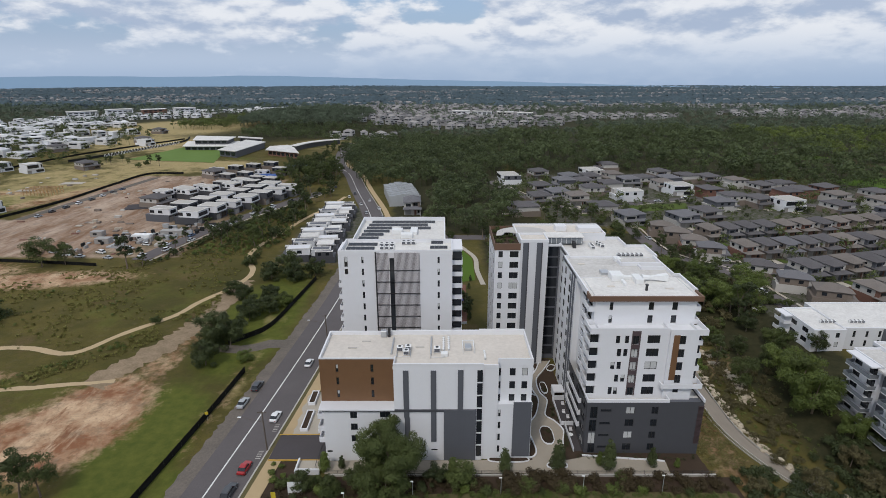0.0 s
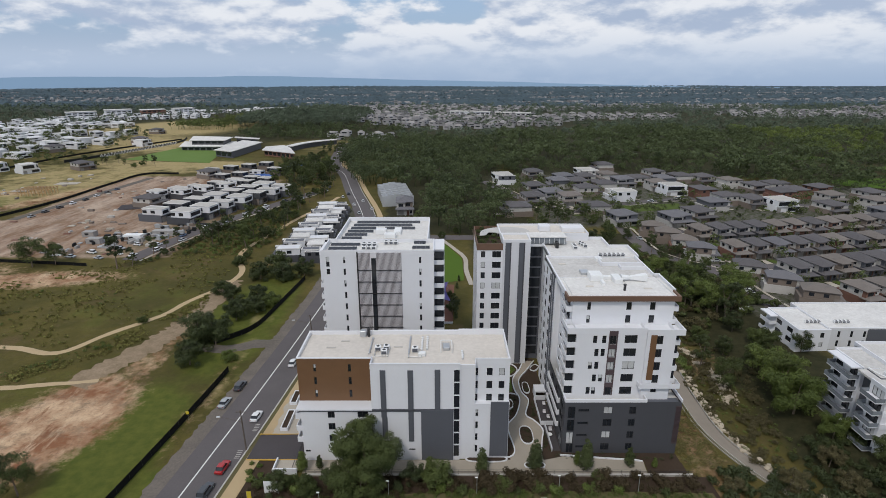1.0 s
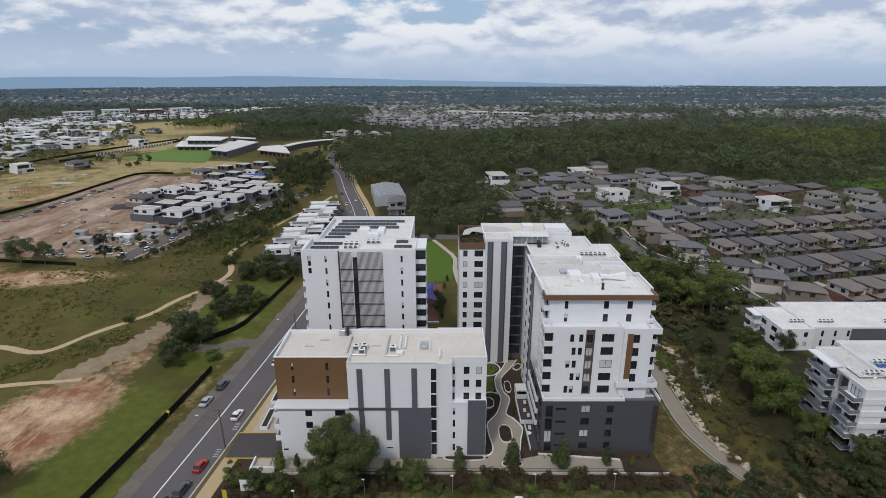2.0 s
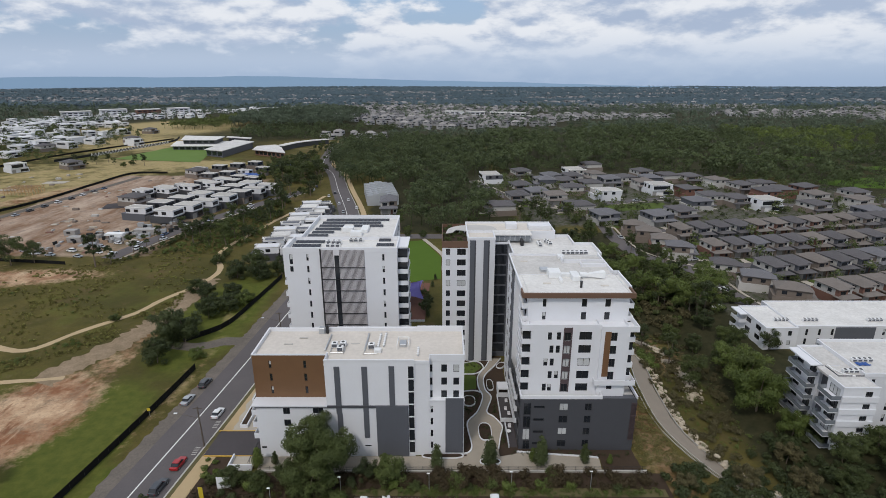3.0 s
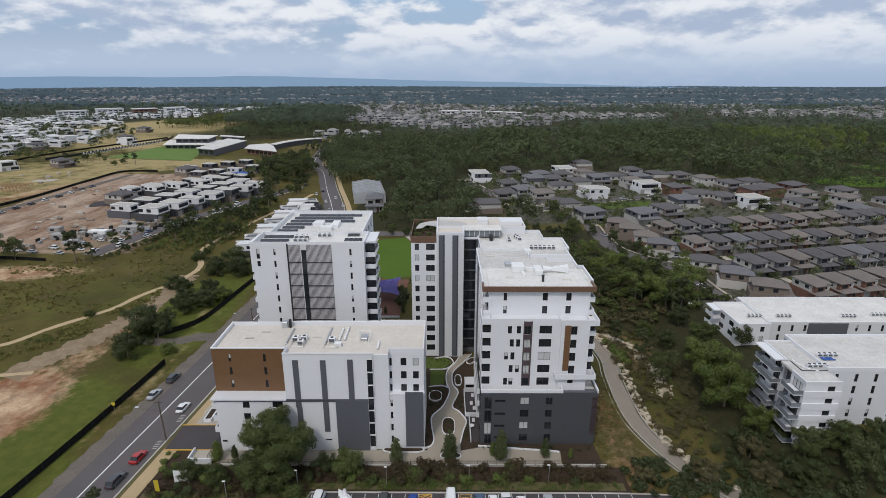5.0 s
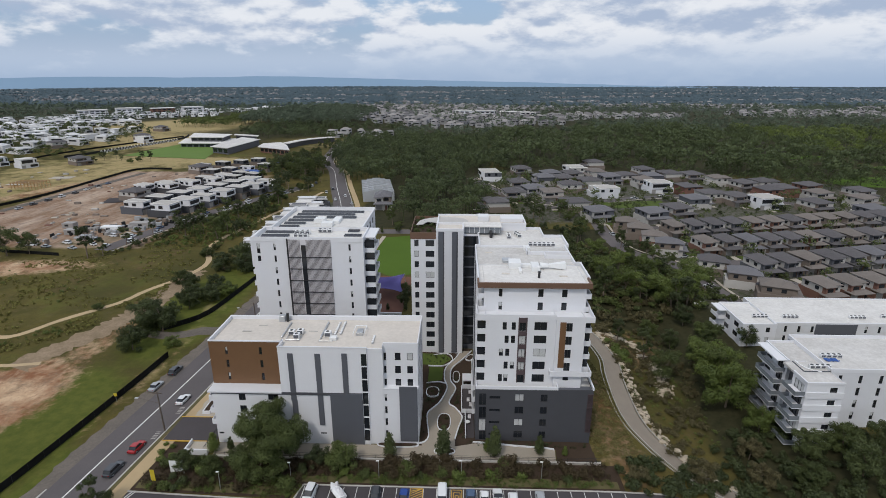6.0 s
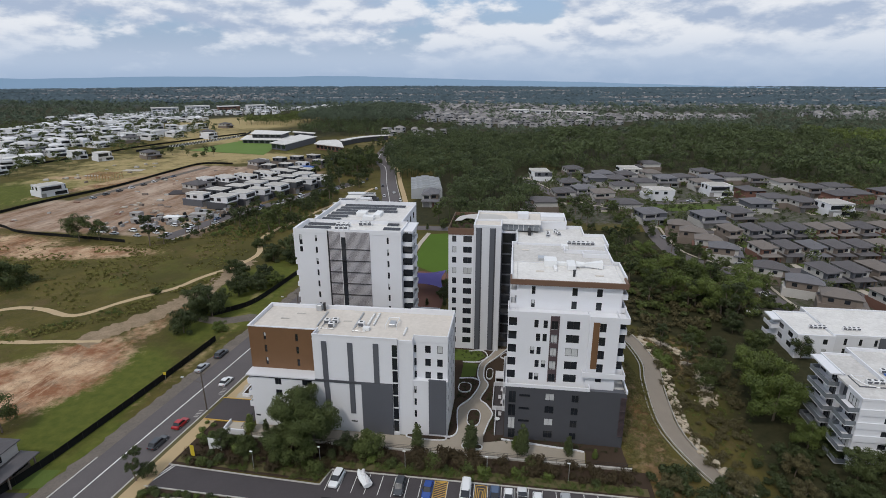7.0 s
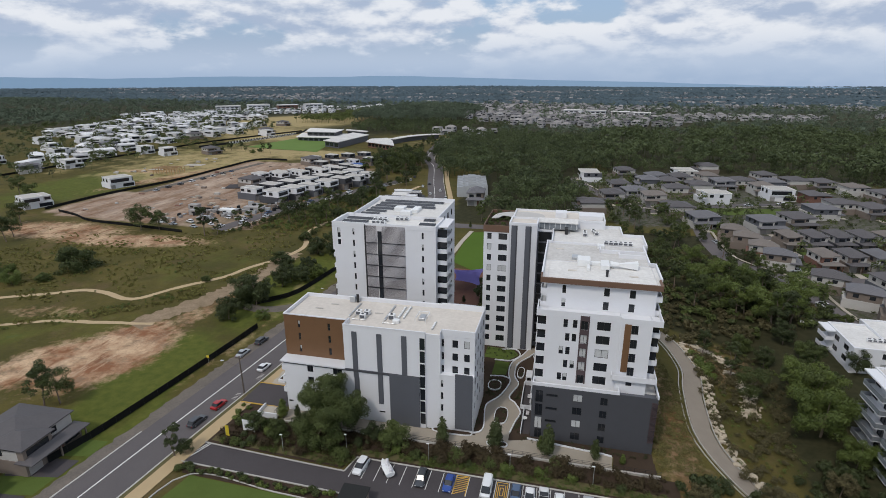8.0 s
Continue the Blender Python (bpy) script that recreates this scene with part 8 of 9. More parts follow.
undergrowth("creek_scrub", slope[::2], "fresh green scrub on the slope behind the terrace", LEAF_C, 70, 0.3, 43, (0.5, 1.4))
undergrowth("creek_scrub", slope[1::2], "olive-green scrub on the slope behind the terrace", LEAF_B, 70, 0.3, 44, (0.5, 1.5))
undergrowth("front_scrub", scatter([(-35, 84), (-4, 82.4), (-3, 87.5), (58, 87.6), (58, 92.2), (-24, 92.2), (-35, 90)], 420, WR), "low brown scrub in the front bed", LEAF_D, 44, 0.24, 17, (0.35, 0.9))
undergrowth("roof_garden", scatter([(14.6, 139.2), (20.4, 139.2), (20.4, 155), (14.6, 155)], 34, WR), "leafy planting in the roof garden", LEAF_B, 110, 0.25, 6, (0.4, 0.8), 31.85)
belt = scatter([(-6, 284), (14, 266), (44, 282), (46, 330), (24, 380), (36, 430), (60, 440), (70, 470), (60, 640), (-78, 650), (-96, 560), (-92, 500), (-58, 395), (-36, 378), (-6, 374)], 620, WR, 3.2)
woods("bushland", belt, "dense dark eucalyptus bushland behind the park", LEAF_DARK, 190, 0.046, (10, 17), 0.36, 1)
woods("garden_trees", scatter([(56, 300), (104, 268), (130, 300), (128, 400), (60, 420), (40, 340)], 90, WR, 4) + scatter([(120, 185), (280, 195), (300, 330), (200, 430), (130, 330)], 130, WR, 5), "small garden trees between the houses", LEAF_A, 70, 0.09, (4, 8), 0.42, 22)
east = scatter([(60, 448), (150, 474), (200, 438), (250, 396), (290, 372), (330, 380), (760, 420), (900, 640), (500, 720), (200, 700), (60, 650)], 980, WR, 6.0)
east = [(x, y) for x, y in east if not ((x - 345) / 42) ** 2 + ((y - 405) / 22) ** 2 < 1 and not ((x - 330) / 50) ** 2 + ((y - 530) / 18) ** 2 < 1 and not ((x - 420) / 40) ** 2 + ((y - 470) / 12) ** 2 < 1]
sunny = [p for p in east if p[0] > 360 and p[1] > 500 and noise.noise((p[0] / 70, p[1] / 50, 2.0)) > 0.0]
woods("bushland", sunny, "fresh green trees round the golf course", LEAF_C, 180, 0.052, (12, 20), 0.38, 27)
east = [p for p in east if p not in set(sunny)]
woods("bushland", east, "broad belt of tall eucalyptus beyond the houses", LEAF_DARK, 200, 0.052, (12, 23), 0.36, 2)
woods("understorey", scatter([(60, 440), (150, 464), (200, 432), (250, 390), (290, 366), (330, 372), (560, 396), (520, 470), (300, 450), (200, 500), (60, 500)], 420, WR, 3), "dark scrub at the forest's edge", LEAF_DARK, 60, 0.1, (3.5, 8), 0.5, 28, "shrubs")
gap = scatter([(-60, 655), (200, 705), (500, 725), (900, 640), (1150, 880), (700, 930), (320, 900), (200, 860), (0, 860), (-50, 840)], 1100, WR, 6)
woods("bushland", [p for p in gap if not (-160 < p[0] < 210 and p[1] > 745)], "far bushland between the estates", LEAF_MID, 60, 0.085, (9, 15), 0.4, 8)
hill = scatter([(-300, 810), (-230, 775), (-150, 775), (-115, 805), (-112, 930), (-180, 1000), (-270, 1010), (-310, 930)], 470, WR, 4.5)
woods("bushland", scatter([(-400, 800), (-300, 770), (-285, 900), (-330, 930), (-390, 870)], 120, WR, 6), "olive-green trees at the foot of the hill", LEAF_B, 80, 0.08, (9, 15), 0.4, 29)
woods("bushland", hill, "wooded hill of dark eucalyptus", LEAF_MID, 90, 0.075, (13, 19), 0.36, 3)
woods("bushland", [p for p in scatter([(-250, 640), (-118, 640), (-60, 668), (-50, 780), (-250, 770)], 210, WR, 5) if not ((p[0] + 95) / 66) ** 2 + ((p[1] - 700) / 34) ** 2 < 1 and not (p[0] < -140 and p[1] < 665)], "scattered trees below the wooded hill", LEAF_DARK, 80, 0.08, (8, 15), 0.38, 33)
west = scatter([(-420, 330), (-340, 280), (-350, 700), (-480, 820), (-700, 800), (-700, 400)], 460, WR, 6)
woods("garden_trees", west, "scattered garden trees among white villas", LEAF_A, 70, 0.09, (6, 11), 0.38, 4)
ESTATES = [(-560, 1090, 110, 75), (-640, 1000, 90, 55), (-470, 1240, 150, 50), (-330, 1330, 150, 50), (-560, 850, 80, 60), (-600, 720, 70, 70), (-700, 900, 90, 70), (-20, 1150, 190, 140), (120, 1040, 150, 90), (330, 1080, 130, 80), (60, 1350, 280, 100), (-100, 1450, 240, 70), (-95, 700, 60, 30), (60, 1060, 110, 40), (20, 880, 175, 75), (-60, 990, 120, 60),
           (780, 1150, 210, 125), (1000, 1050, 220, 100), (620, 1500, 280, 80), (1200, 1350, 240, 90), (900, 860, 170, 45)]


def built_up(x, y):
    """Whether a far spot lies in an estate: the listed ones, and streaks of them beyond."""
    if y < 1550:
        return any(((x - cx) / rx) ** 2 + ((y - cy) / ry) ** 2 < 1 for cx, cy, rx, ry in ESTATES)
    return noise.noise((x / 420, y / 170, 1.7)) > 0.12


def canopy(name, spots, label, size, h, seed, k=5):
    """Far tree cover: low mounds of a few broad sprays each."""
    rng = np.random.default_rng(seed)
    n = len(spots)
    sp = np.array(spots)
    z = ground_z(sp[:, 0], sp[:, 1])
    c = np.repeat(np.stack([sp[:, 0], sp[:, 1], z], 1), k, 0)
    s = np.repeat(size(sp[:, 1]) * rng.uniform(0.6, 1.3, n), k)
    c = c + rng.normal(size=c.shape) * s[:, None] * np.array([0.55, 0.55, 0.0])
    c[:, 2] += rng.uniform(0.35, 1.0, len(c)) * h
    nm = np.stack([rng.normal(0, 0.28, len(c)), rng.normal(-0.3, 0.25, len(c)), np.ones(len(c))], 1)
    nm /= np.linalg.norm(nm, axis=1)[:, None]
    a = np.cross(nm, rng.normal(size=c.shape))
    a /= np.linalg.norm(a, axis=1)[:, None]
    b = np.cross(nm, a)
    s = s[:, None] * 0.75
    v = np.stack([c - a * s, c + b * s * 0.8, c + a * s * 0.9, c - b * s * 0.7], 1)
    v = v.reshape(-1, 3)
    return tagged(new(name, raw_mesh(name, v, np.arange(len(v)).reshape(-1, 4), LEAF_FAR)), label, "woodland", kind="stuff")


mids = scatter([(-900, 880), (-520, 860), (-330, 1040), (-60, 1020), (40, 720), (900, 660), (1600, 900), (1500, 1500), (-1500, 1500), (-1400, 1000)], 4200, WR)
mids = [(x, y) for x, y in mids if not (x > 210 and y < 940) and not (-160 < x <= 210 and y < 830) and not ((x + 400) / 160) ** 2 + ((y - 860) / 170) ** 2 < 1 and (not built_up(x, y) or WR.random() < 0.55)]
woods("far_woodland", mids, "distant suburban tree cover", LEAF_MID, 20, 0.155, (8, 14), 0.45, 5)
fars = []
while len(fars) < 25000:
    y = 1450 + 3250 * WR.random() ** 1.25
    x = WR.uniform(-1, 1) * (y * 0.98 + 150)
    if not built_up(x, y) or WR.random() < 0.2:
        fars.append((x, y))
LR = random.Random(77)
for _ in range(5500):
    y = 1450 + 3000 * LR.random() ** 1.25
    fars.append((-LR.uniform(0.98, 1.45) * y - 150, y))
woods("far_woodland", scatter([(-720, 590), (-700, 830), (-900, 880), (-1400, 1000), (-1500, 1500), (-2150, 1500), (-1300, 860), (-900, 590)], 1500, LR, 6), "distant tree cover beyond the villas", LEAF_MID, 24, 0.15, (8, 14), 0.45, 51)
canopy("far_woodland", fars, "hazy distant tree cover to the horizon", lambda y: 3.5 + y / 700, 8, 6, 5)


def far_houses(name, spots, label, wall_m, roof_m, seed, flat=0.4, size=1.0):
    rng = np.random.default_rng(seed)
    V, F, base = [], [], 0
    for x, y in spots:
        w, d, h = size * rng.uniform(7, 13), size * rng.uniform(9, 14), rng.uniform(4.5, 7)
        a = rng.choice((0.2, 1.3, 0.9))
        z = gz(x, y)
        rh = 0.3 if rng.random() < flat else 2.2
        k = 0.97 if rh < 1 else 0.25
        u1 = rng.uniform(0.05, 0.42)
        P = np.array([(-w / 2, -d / 2, -1), (w / 2, -d / 2, -1), (w / 2, d / 2, -1), (-w / 2, d / 2, -1), (-w / 2, -d / 2, h), (w / 2, -d / 2, h), (w / 2, d / 2, h), (-w / 2, d / 2, h), (-w / 2 * k, -d / 2 * k, h + rh), (w / 2 * k, -d / 2 * k, h + rh), (w / 2 * k, d / 2 * k, h + rh), (-w / 2 * k, d / 2 * k, h + rh),
                      *[(u, -d / 2 - 0.12, z1) for u, z1 in ((-w * 0.4, h * 0.62), (w * u1, h * 0.62), (w * u1, h * 0.85), (-w * 0.4, h * 0.85))], *[(u, -d / 2 - 0.12, z1) for u, z1 in ((-w * 0.1, 0.3), (w * 0.42, 0.3), (w * 0.42, h * 0.4), (-w * 0.1, h * 0.4))],
                      *[(-w / 2 - 0.12, v1, z1) for v1, z1 in ((d * 0.3, h * 0.6), (-d * u1, h * 0.6), (-d * u1, h * 0.84), (d * 0.3, h * 0.84))]])
        Q = np.stack([P[:, 0] * math.cos(a) - P[:, 1] * math.sin(a) + x, P[:, 0] * math.sin(a) + P[:, 1] * math.cos(a) + y, P[:, 2] + z], 1)
        V.append(Q)
        F.append(np.array([(0, 1, 5, 4), (1, 2, 6, 5), (2, 3, 7, 6), (3, 0, 4, 7), (4, 5, 9, 8), (5, 6, 10, 9), (6, 7, 11, 10), (7, 4, 8, 11), (8, 9, 10, 11), (12, 13, 14, 15), (16, 17, 18, 19), (20, 21, 22, 23)]) + base)
        base += 24
    me = raw_mesh(name, np.concatenate(V), np.concatenate(F), wall_m)
    me.materials.append(roof_m)
    me.materials.append(GLASS)
    me.polygons.foreach_set("material_index", np.tile([0, 0, 0, 0, 1, 1, 1, 1, 1, 2, 2, 2], len(spots)).astype(np.int32))
    return tagged(new(name, me), label, "houses", kind="stuff")


FAR_WHITE = mat("white_distant_walls", (0.64, 0.64, 0.65), 0.8, 0.7, 0.05, 0.5, per="island", bump=0.0)
FAR_W = mat("pale_distant_walls", (0.33, 0.325, 0.33), 0.8, 0.8, 0.05, 0.5, per="island", bump=0.0)
FAR_R = mat("grey_distant_roofs", (0.26, 0.245, 0.235), 0.8, 1.0, 0.05, 0.5, per="island", bump=0.0, tint=(0.035, 0.035, 0.042))
FAR_RW = mat("white_distant_roofs", (0.62, 0.62, 0.63), 0.8, 0.85, 0.05, 0.5, per="island", bump=0.0, tint=(0.2, 0.2, 0.2))
def packed(blobs, step, rnd, keep=0.8):
    """House plots in rows within the estates."""
    out = []
    for cx, cy, rx, ry in blobs:
        t = rnd.choice((0.15, -0.2, 0.4))
        for i in range(int(-rx / step), int(rx / step) + 1):
            for j in range(int(-ry / (step * 1.5)), int(ry / (step * 1.5)) + 1):
                u, v = i * step, j * step * 1.5
                x, y = cx + u * math.cos(t) - v * math.sin(t) + rnd.uniform(-2, 2), cy + u * math.sin(t) + v * math.cos(t) + rnd.uniform(-2, 2)
                if ((x - cx) / rx) ** 2 + ((y - cy) / ry) ** 2 < 1 and rnd.random() < keep:
                    out.append((x, y))
    return out


far_houses("distant_estate", packed(ESTATES[:7], 18, WR, 0.85), "distant rows of white modern houses", FAR_WHITE, FAR_RW, 1, 0.9)
far_houses("distant_estate", packed([(-455, 600, 80, 120), (-560, 640, 80, 130), (-420, 430, 40, 70)], 22, WR, 0.85), "white villas packed on the western rise", FAR_WHITE, FAR_RW, 7, 0.8, 1.35)
far_houses("distant_estate", packed(ESTATES[7:16], 18, WR), "distant estate of grey-roofed houses", FAR_W, FAR_R, 2, 0.3)
far_houses("distant_estate", packed(ESTATES[16:], 19, WR), "distant grey-roofed suburb", FAR_W, FAR_R, 3, 0.15)
spots = []
while len(spots) < 1700:
    y = 1560 + 2600 * WR.random() ** 1.2
    x = WR.uniform(-1, 1) * y * 0.95
    if built_up(x, y):
        spots.append((x, y))
far_houses("distant_estate", spots, "pale scattered houses towards the horizon", FAR_W, FAR_R, 4, 0.4)

# rough tufts in the meadow
tufts = []
for x, y in scatter([(-160, 128), (-110, 146), (-84, 196), (-88, 246), (-122, 246), (-150, 214), (-200, 190), (-230, 160)], 2300, WR) + scatter([(-150, 110), (-112, 140), (-92, 168), (-84, 192), (-80, 172), (-95, 145), (-120, 122)], 700, WR) + scatter([(-170, 150), (-240, 180), (-230, 210), (-120, 226)], 250, WR):
    tufts.append((x, y))
rng = np.random.default_rng(12)
V = []
for x, y in tufts:
    if noise.noise((x / 13, y / 13, 0.4)) < -0.02:
        continue
    s = rng.uniform(0.4, 1.1)
    c, r = [(0, 0, 0.25), (0.5 * s, 0.2, 0.2), (-0.4, 0.5 * s, 0.2)], [0.6, 0.45, 0.5]
    v, f = cards(rng, c, r, 8, 0.5)
    V.append(v * s + np.array([x, y, gz(x, y)]))
V = np.concatenate(V)
tagged(new("meadow_tufts", raw_mesh("meadow_tufts", V, np.arange(len(V)).reshape(-1, 3), FIELD)), "rough olive tufts and low scrub in the meadow", "grass", kind="stuff")

# ---- vehicles ----
def car(name, label, paint_m, L=4.5, W=1.8, H=1.5, bonnet=0.28, boot=0.12, van=False, ute=False, far=False):
    """A parked vehicle: lofted body, glasshouse, wheels, lamps. Front towards +y."""
    t = thing(name, (0, 0, 0), label, "car", "parked vehicles")
    hb = H * (0.56 if not van else 0.5)

    def loft(rows, material, nm, lab=""):
        bm = bmesh.new()
        rings = []
        for y, w, z0, z1, in rows:
            r = min(0.14, w * 0.2)
            rings.append([bm.verts.new((x, y, z)) for x, z in ((-w / 2, z0), (-w / 2, z1 - r), (-w / 2 + r, z1), (w / 2 - r, z1), (w / 2, z1 - r), (w / 2, z0))])
        for a, b in zip(rings, rings[1:]):
            for i in range(5):
                bm.faces.new((a[i], b[i], b[i + 1], a[i + 1]))
            bm.faces.new((a[5], b[5], b[0], a[0]))
        bm.faces.new(rings[0])
        bm.faces.new(rings[-1][::-1])
        bmesh.ops.recalc_face_normals(bm, faces=bm.faces)
        return part(nm, bm, material, t, lab)
    b0 = 0.22
    loft([(-L / 2, W * 0.86, b0 + 0.15, hb * 0.92), (-L / 2 + 0.12, W * 0.97, b0, hb), (-L * 0.2, W, b0, hb + 0.02), (L * 0.18, W, b0, hb), (L / 2 - 0.35, W * 0.96, b0, hb * 0.86), (L / 2 - 0.05, W * 0.88, b0 + 0.05, hb * 0.74), (L / 2, W * 0.8, b0 + 0.15, hb * 0.65)], paint_m, "body")
    ya, yb = -L / 2 + L * boot, L / 2 - L * bonnet
    if ute:
        ya = -L * 0.02
    if van:
        ya, yb = -L / 2 + 0.08, L / 2 - 0.55
    loft([(ya, W * 0.88, hb - 0.03, hb + 0.02), (ya + (0.12 if van else 0.45), W * 0.82, hb - 0.03, H - 0.05), (yb - 0.75, W * 0.82, hb - 0.03, H - 0.05), (yb, W * 0.88, hb - 0.03, hb + 0.02)], GLASS, "glasshouse", "dark tinted windows")
    loft([(ya + (0.06 if van else 0.42), W * 0.74, H - 0.07, H - 0.02), (ya + 0.6, W * 0.78, H - 0.07, H), (yb - 0.95, W * 0.78, H - 0.07, H), (yb - 0.72, W * 0.72, H - 0.07, H - 0.02)], paint_m, "roof_panel")
    if van:
        loft([(-L / 2 + 0.1, W * 0.9, hb - 0.05, H - 0.1), (L * 0.12, W * 0.9, hb - 0.05, H - 0.1)], paint_m, "cargo_side")
    if ute:
        part("tray", boxes((-W / 2 + 0.1, W / 2 - 0.1, -L / 2 + 0.1, -L * 0.04, hb - 0.02, hb + 0.04)), FRAME, t, "dark tray cover")
    for sx in (-1, 1):
        for y in (-L * 0.30, L * 0.31):
            bm = bmesh.new()
            tube(bm, (sx * (W / 2 - 0.2), y, 0.32), (sx * (W / 2 + 0.01), y, 0.32), 0.32, 0.32, 14)
            w = part("tyre", bm, RUBBER, t)
            bm = bmesh.new()
            tube(bm, (sx * (W / 2 + 0.005), y, 0.32), (sx * (W / 2 + 0.03), y, 0.32), 0.2, 0.17, 10)
            if far:
                bm.free()
                continue
            part("rim", bm, STEEL, w)
        if far:
            continue
        part("headlight", boxes((sx * W * 0.33 - 0.16, sx * W * 0.33 + 0.16, L / 2 - 0.1, L / 2 + 0.01, hb * 0.55, hb * 0.68)), LAMPCLEAR, t)
        part("tail_light", boxes((sx * W * 0.36 - 0.12, sx * W * 0.36 + 0.12, -L / 2 - 0.02, -L / 2 + 0.08, hb * 0.65, hb * 0.88)), LAMPRED, t)
        part("mirror", boxes((sx * (W / 2 + 0.09) - 0.07, sx * (W / 2 + 0.09) + 0.07, yb - 0.5, yb - 0.38, hb, hb + 0.14)), paint_m, t)
    return t


KINDS = {"white": car("car", "white hatchback parked on asphalt", P_WHITE, 4.3), "silver": car("car", "silver sedan parked at the roadside", P_SILVER, 4.7, 1.82, 1.45, 0.27, 0.2), "red": car("car", "red hatchback parked at the kerb", P_RED, 4.2),
         "dark": car("car", "charcoal station wagon parked on asphalt", P_DARK, 4.8, 1.85, 1.6, 0.26, 0.05), "blue": car("car", "bright blue car parked in a bay", P_BLUE, 4.5, 1.82, 1.5), "suv": car("car", "white four-wheel drive parked on asphalt", P_WHITE, 4.8, 1.9, 1.75, 0.25, 0.04),
         "van": car("van", "white delivery van parked in a bay", P_WHITE, 5.0, 1.9, 2.0, van=True), "ute": car("utility_truck", "white utility truck parked on asphalt", P_WHITE, 5.2, 1.88, 1.7, ute=True), "navy": car("car", "steel-blue sedan parked on asphalt", P_NAVY, 4.6, 1.82, 1.47, 0.27, 0.18)}
FAR_KINDS = {"white": car("car", "white hatchback parked along a far street", P_WHITE, 4.3, far=True), "silver": car("car", "silver sedan parked along a far street", P_SILVER, 4.7, 1.82, 1.45, 0.27, 0.2, far=True), "dark": car("car", "charcoal wagon parked along a far street", P_DARK, 4.8, 1.85, 1.6, 0.26, 0.05, far=True),
             "suv": car("car", "white four-wheel drive parked along a far street", P_WHITE, 4.8, 1.9, 1.75, 0.25, 0.04, far=True), "ute": car("utility_truck", "white utility truck parked along a far street", P_WHITE, 5.2, 1.88, 1.7, ute=True, far=True), "navy": car("car", "steel-blue sedan parked along a far street", P_NAVY, 4.6, 1.82, 1.47, 0.27, 0.18, far=True)}
parked = set()


def park(kind, x, y, turn, z=0.06):
    p = (FAR_KINDS if y > 160 else KINDS)[kind]
    m = pose(x, y, gz(x, y) + z, 0, 0, turn)
    if p.name in parked:
        copy_thing(p, m)
    else:
        parked.add(p.name)
        p.matrix_basis = m


for k, x, y, a in (("silver", -50.9, 118.6, -5), ("dark", -49.7, 126.4, -5), ("white", -40.9, 112.9, -5), ("white", -38.7, 138.5, -4), ("red", -42.2, 94.9, -6), ("dark", -43.0, 88.0, -6)):
    park(k, x, y, a)
for k, x, y, a in (("suv", -1.2, 82.4, 175), ("dark", 11.5, 82.0, 180), ("blue", 17.0, 81.8, 178), ("van", 24.3, 82.2, 180), ("navy", 29.8, 82.0, 180), ("white", 32.4, 81.8, 180), ("ute", 35.0, 82.1, 2), ("white", 37.8, 81.5, 180), ("silver", 43, 81.8, 180), ("dark", 3.5, 72.6, 80)):
    park(k, x, y, a)
# cars along the site street and in the suburb
VR = random.Random(31)
for i in range(16):
    f = i / 15
    park(VR.choice(("white", "silver", "dark", "suv", "ute", "navy")), -135.5 + 28 * f + 15 * f * f + VR.uniform(-0.4, 0.4) + (2.9 if i % 2 else -2.9), 236 + 118 * f, -13 - 11 * f, 0.1)
for x, y, a in ((-150, 246, 80), (-160, 240, 70), (-145, 252, 75), (-146, 238, 60), (-166, 234, 85), (-174, 236, 95), (-182, 240, 80), (-152, 232, 70)):
    park(VR.choice(("white", "silver", "ute", "suv")), x, y, a, 0.05)
for x, y, a in ((126, 228, 100), (122, 192, 20), (112, 176, 70), (150, 218, 100), (190, 228, 100), (170, 200, 100), (104, 262, 10), (60, 352, 30), (160, 352, 95), (190, 354, 100), (140, 345, 80), (120, 205, 0)):
    park(VR.choice(("white", "silver", "dark", "suv", "ute")), x, y, a, 0.1)
for i in range(8):
    park(VR.choice(("white", "silver", "dark", "suv", "navy")), -236 + 0.8 * i + VR.uniform(-1, 1), 306 + 11 * i, -8, 0.1)
for i in range(10):
    f = i / 9
    park(VR.choice(("white", "silver", "dark")), -40.5 - 22 * f * f * 2 + (6 if i % 2 else -3), 292 + 98 * f, 14, 0.07)
# a boat on its trailer in the car park
bt = thing("boat_trailer", (4.0, 83.4, gz(4, 83)), "small boat under pale cover on a trailer", "boat")
bm = bmesh.new()
rings = []
for f in (0, 0.2, 0.5, 0.8, 0.95, 1.0):
    w = 0.95 * (1 - max(0, f - 0.45) ** 2 * 3.0)
    y = 80.9 + 5.0 * f
    rings.append([bm.verts.new((4.0 + x * w, y, gz(4, 83) + z)) for x, z in ((-1, 1.15), (-0.75, 0.6), (0, 0.4 + 0.3 * f), (0.75, 0.6), (1, 1.15), (0.4, 1.4 - 0.15 * f), (-0.4, 1.4 - 0.15 * f))])
for a, b in zip(rings, rings[1:]):
    for i in range(7):
        bm.faces.new((a[i], a[(i + 1) % 7], b[(i + 1) % 7], b[i]))
bm.faces.new(rings[0][::-1])
bm.faces.new(rings[-1])
bmesh.ops.recalc_face_normals(bm, faces=bm.faces)
part("hull", bm, UNITW, bt, "pale covered hull")
part("trailer_frame", boxes((3.3, 4.7, 81.2, 84.6, gz(4, 83) + 0.35, gz(4, 83) + 0.45), (3.95, 4.05, 84.6, 86.0, gz(4, 83) + 0.35, gz(4, 83) + 0.43)), STEEL, bt)
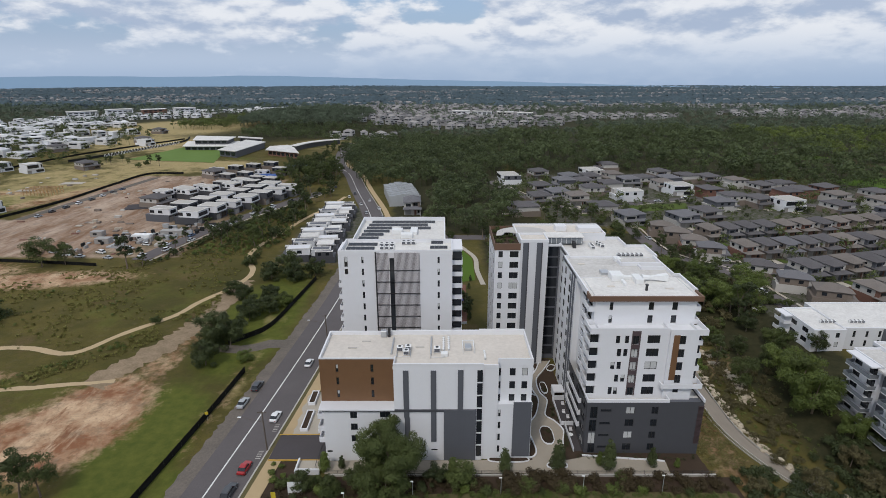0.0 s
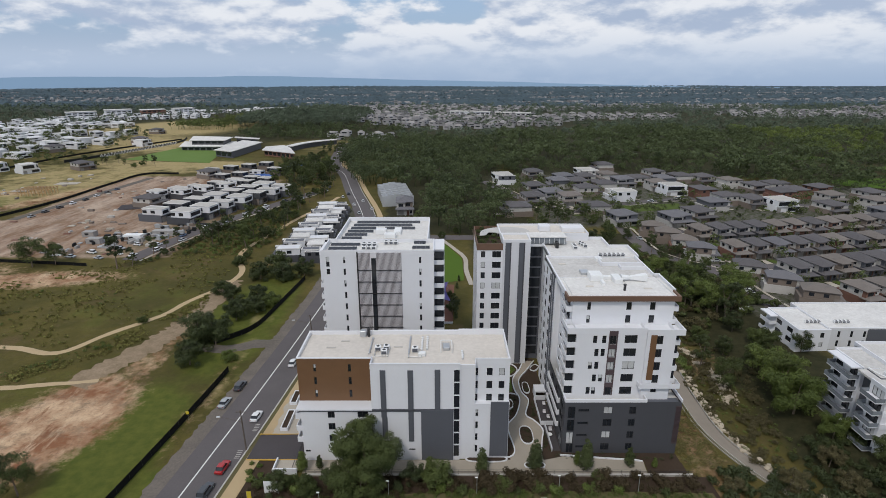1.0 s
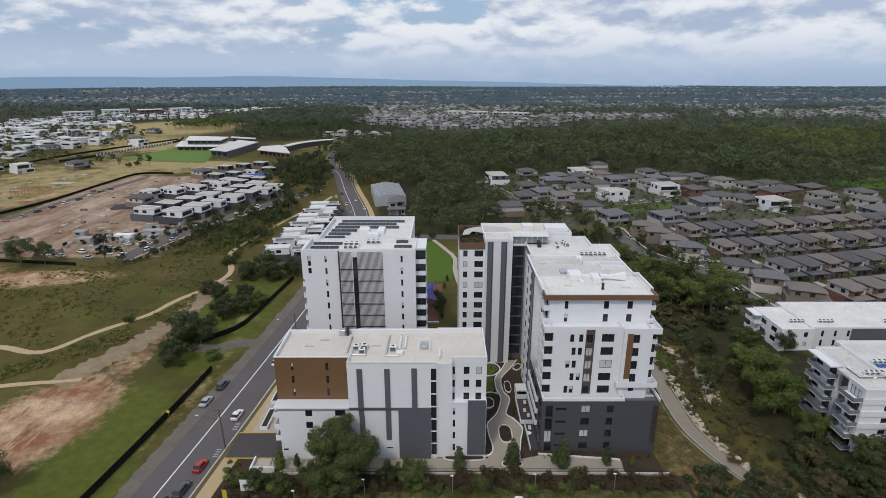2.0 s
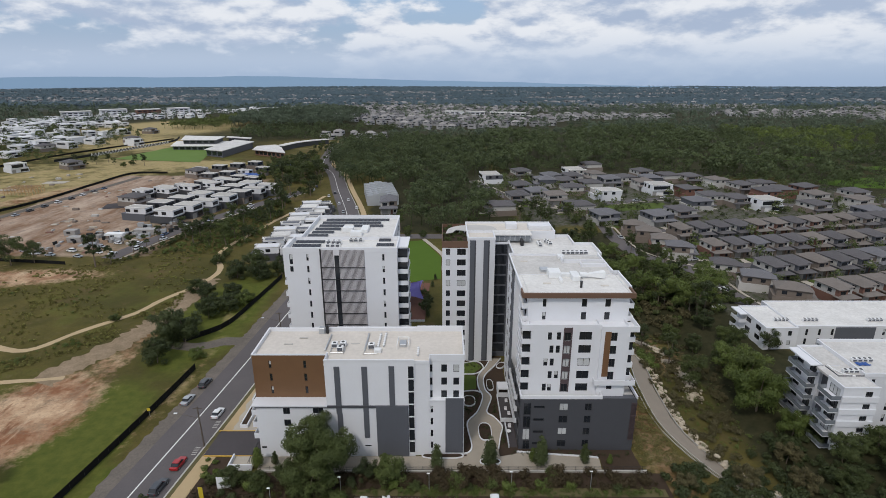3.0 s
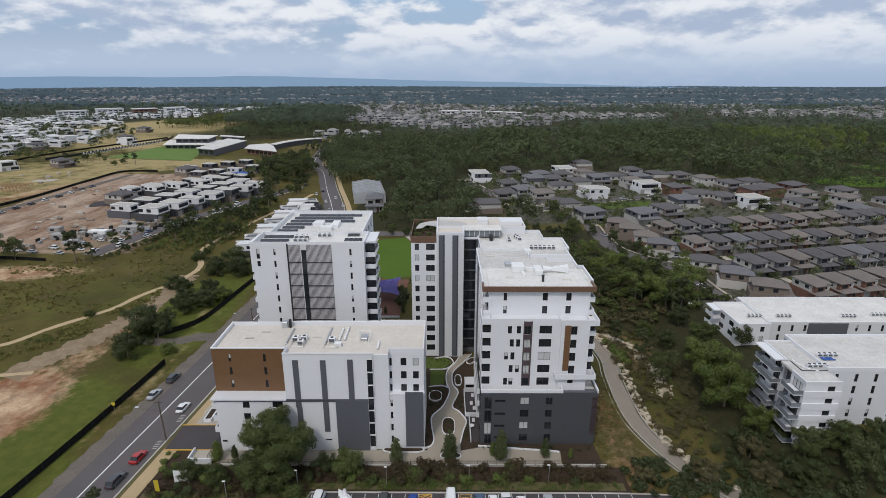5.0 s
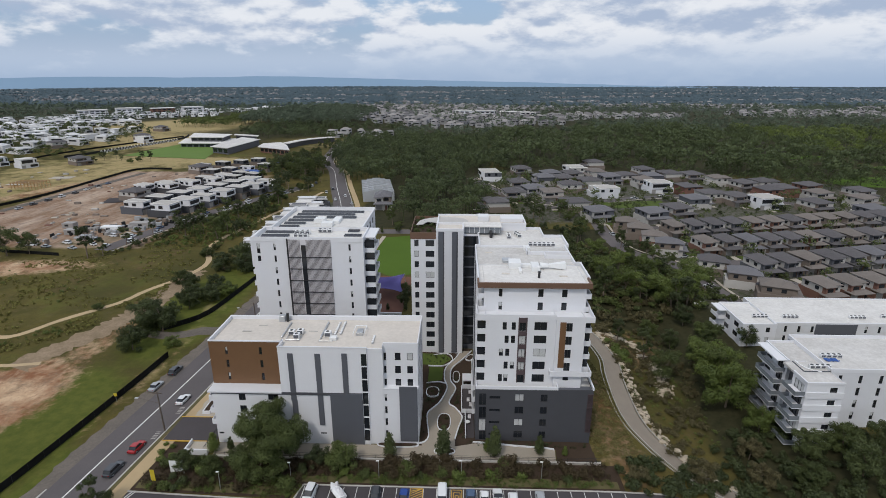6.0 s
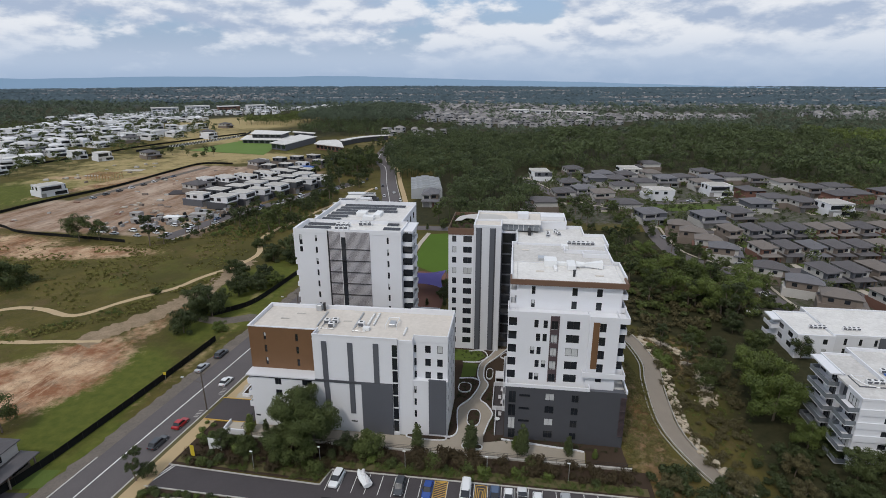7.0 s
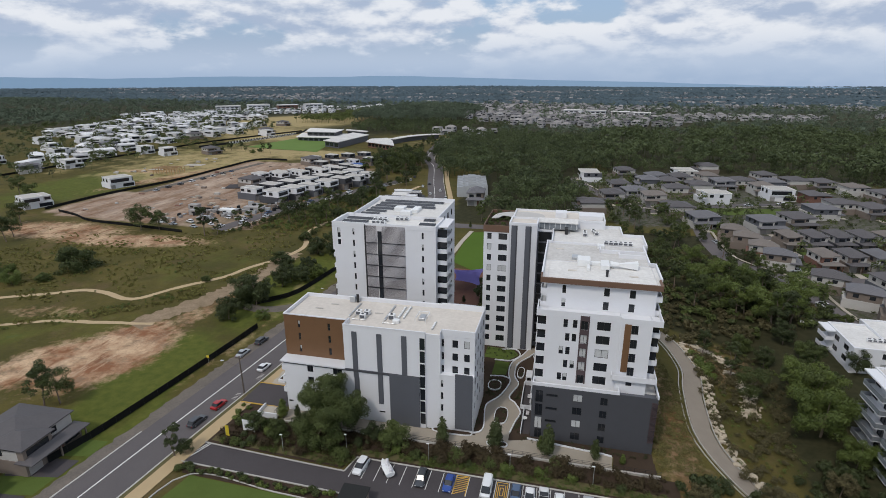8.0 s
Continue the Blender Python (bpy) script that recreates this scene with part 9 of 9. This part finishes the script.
for sx in (-1, 1):
    bm = bmesh.new()
    tube(bm, (4 + sx * 0.75, 82.6, gz(4, 83) + 0.3), (4 + sx * 0.95, 82.6, gz(4, 83) + 0.3), 0.3, 0.3, 12)
    part("tyre", bm, RUBBER, bt)

HB = random.Random(5)
for k in range(7):
    x, y = 4 + HB.uniform(-0.5, 0.5), 81.4 + 0.5 * k
    bm = soft_box(-0.35, 0.35, -0.3, 0.3, 0, HB.uniform(0.35, 0.8), 0.12)
    bm.transform(pose(x, y, gz(4, 83) + 1.15, HB.uniform(-15, 15), HB.uniform(-20, 20), HB.uniform(0, 90)))
    part("cover", bm, P_WHITE if k % 2 else SCREENBACK, bt, "heaped pale boat cover")
bt.matrix_basis = Matrix.Translation(bt.location - Vector((0, 0.5, 0))) @ Matrix.Rotation(radians(38), 4, "Z")

# ---- sandstone rocks along the gully ----
RR = random.Random(91)
ROCKS = []
for k in range(4):
    bm = bmesh.new()
    bmesh.ops.create_icosphere(bm, subdivisions=1, radius=0.5)
    for v in bm.verts:
        v.co *= 0.7 + 0.5 * RR.random()
        v.co.z *= 0.65
    ROCKS.append(mesh_of("rock", bm, ROCK))


def rock(x, y, s):
    r = tagged(new("rock", ROCKS[RR.randrange(4)]), "pale sandstone boulder on the gully bank", "rock", "gully rocks")
    r.matrix_basis = pose(x, y, gz(x, y) + 0.22 * s, 0, 0, RR.uniform(0, 360)) @ Matrix.Diagonal((s, s * RR.uniform(0.6, 1), s * 0.8, 1))


for i, p in enumerate(CREEK[4:-2]):
    for k in range(7):
        rock(p.x + RR.uniform(2.9, 5.0), p.y + RR.uniform(-1.5, 1.5), RR.uniform(0.9, 1.8))
for i in range(110):
    f = RR.random()
    if i % 2:
        rock(82.8 + 2.4 * math.sin(3 * f) + RR.uniform(-1.2, 1.2), 127 + 21 * f, RR.uniform(0.8, 1.9))
    else:
        rock(74 + 10 * f + RR.uniform(-0.8, 0.8), 160 - 7 * f + RR.uniform(-1.3, 1.3), RR.uniform(0.8, 1.9))

# loose rubble between the boulders
V, F, base = [], [], 0
for i in range(900):
    f = RR.random()
    if i % 3 == 0:
        p = CREEK[4 + int(f * (len(CREEK) - 8))]
        x, y = p.x + RR.uniform(2.7, 5.2), p.y + RR.uniform(-1.5, 1.5)
    elif i % 3 == 1:
        x, y = 82.8 + 2.4 * math.sin(3 * f) + RR.gauss(0, 1.3), 126 + 23 * f
    else:
        x, y = 73 + 12 * f + RR.gauss(0, 0.8), 161 - 8 * f + RR.gauss(0, 1.2)
    s = RR.uniform(0.4, 0.95)
    src = ROCKS[i % 4]
    a = RR.uniform(0, 6.28)
    for v in src.vertices:
        V.append((x + s * (v.co.x * math.cos(a) - v.co.y * math.sin(a)), y + s * (v.co.x * math.sin(a) + v.co.y * math.cos(a)), gz(x, y) + 0.2 * s + s * v.co.z))
    F += [[base + k for k in p.vertices] for p in src.polygons]
    base += len(src.vertices)
tagged(new("gully_rubble", raw_mesh("gully_rubble", V, F, ROCK)), "pale broken sandstone rubble along the gully", "rubble", kind="stuff")
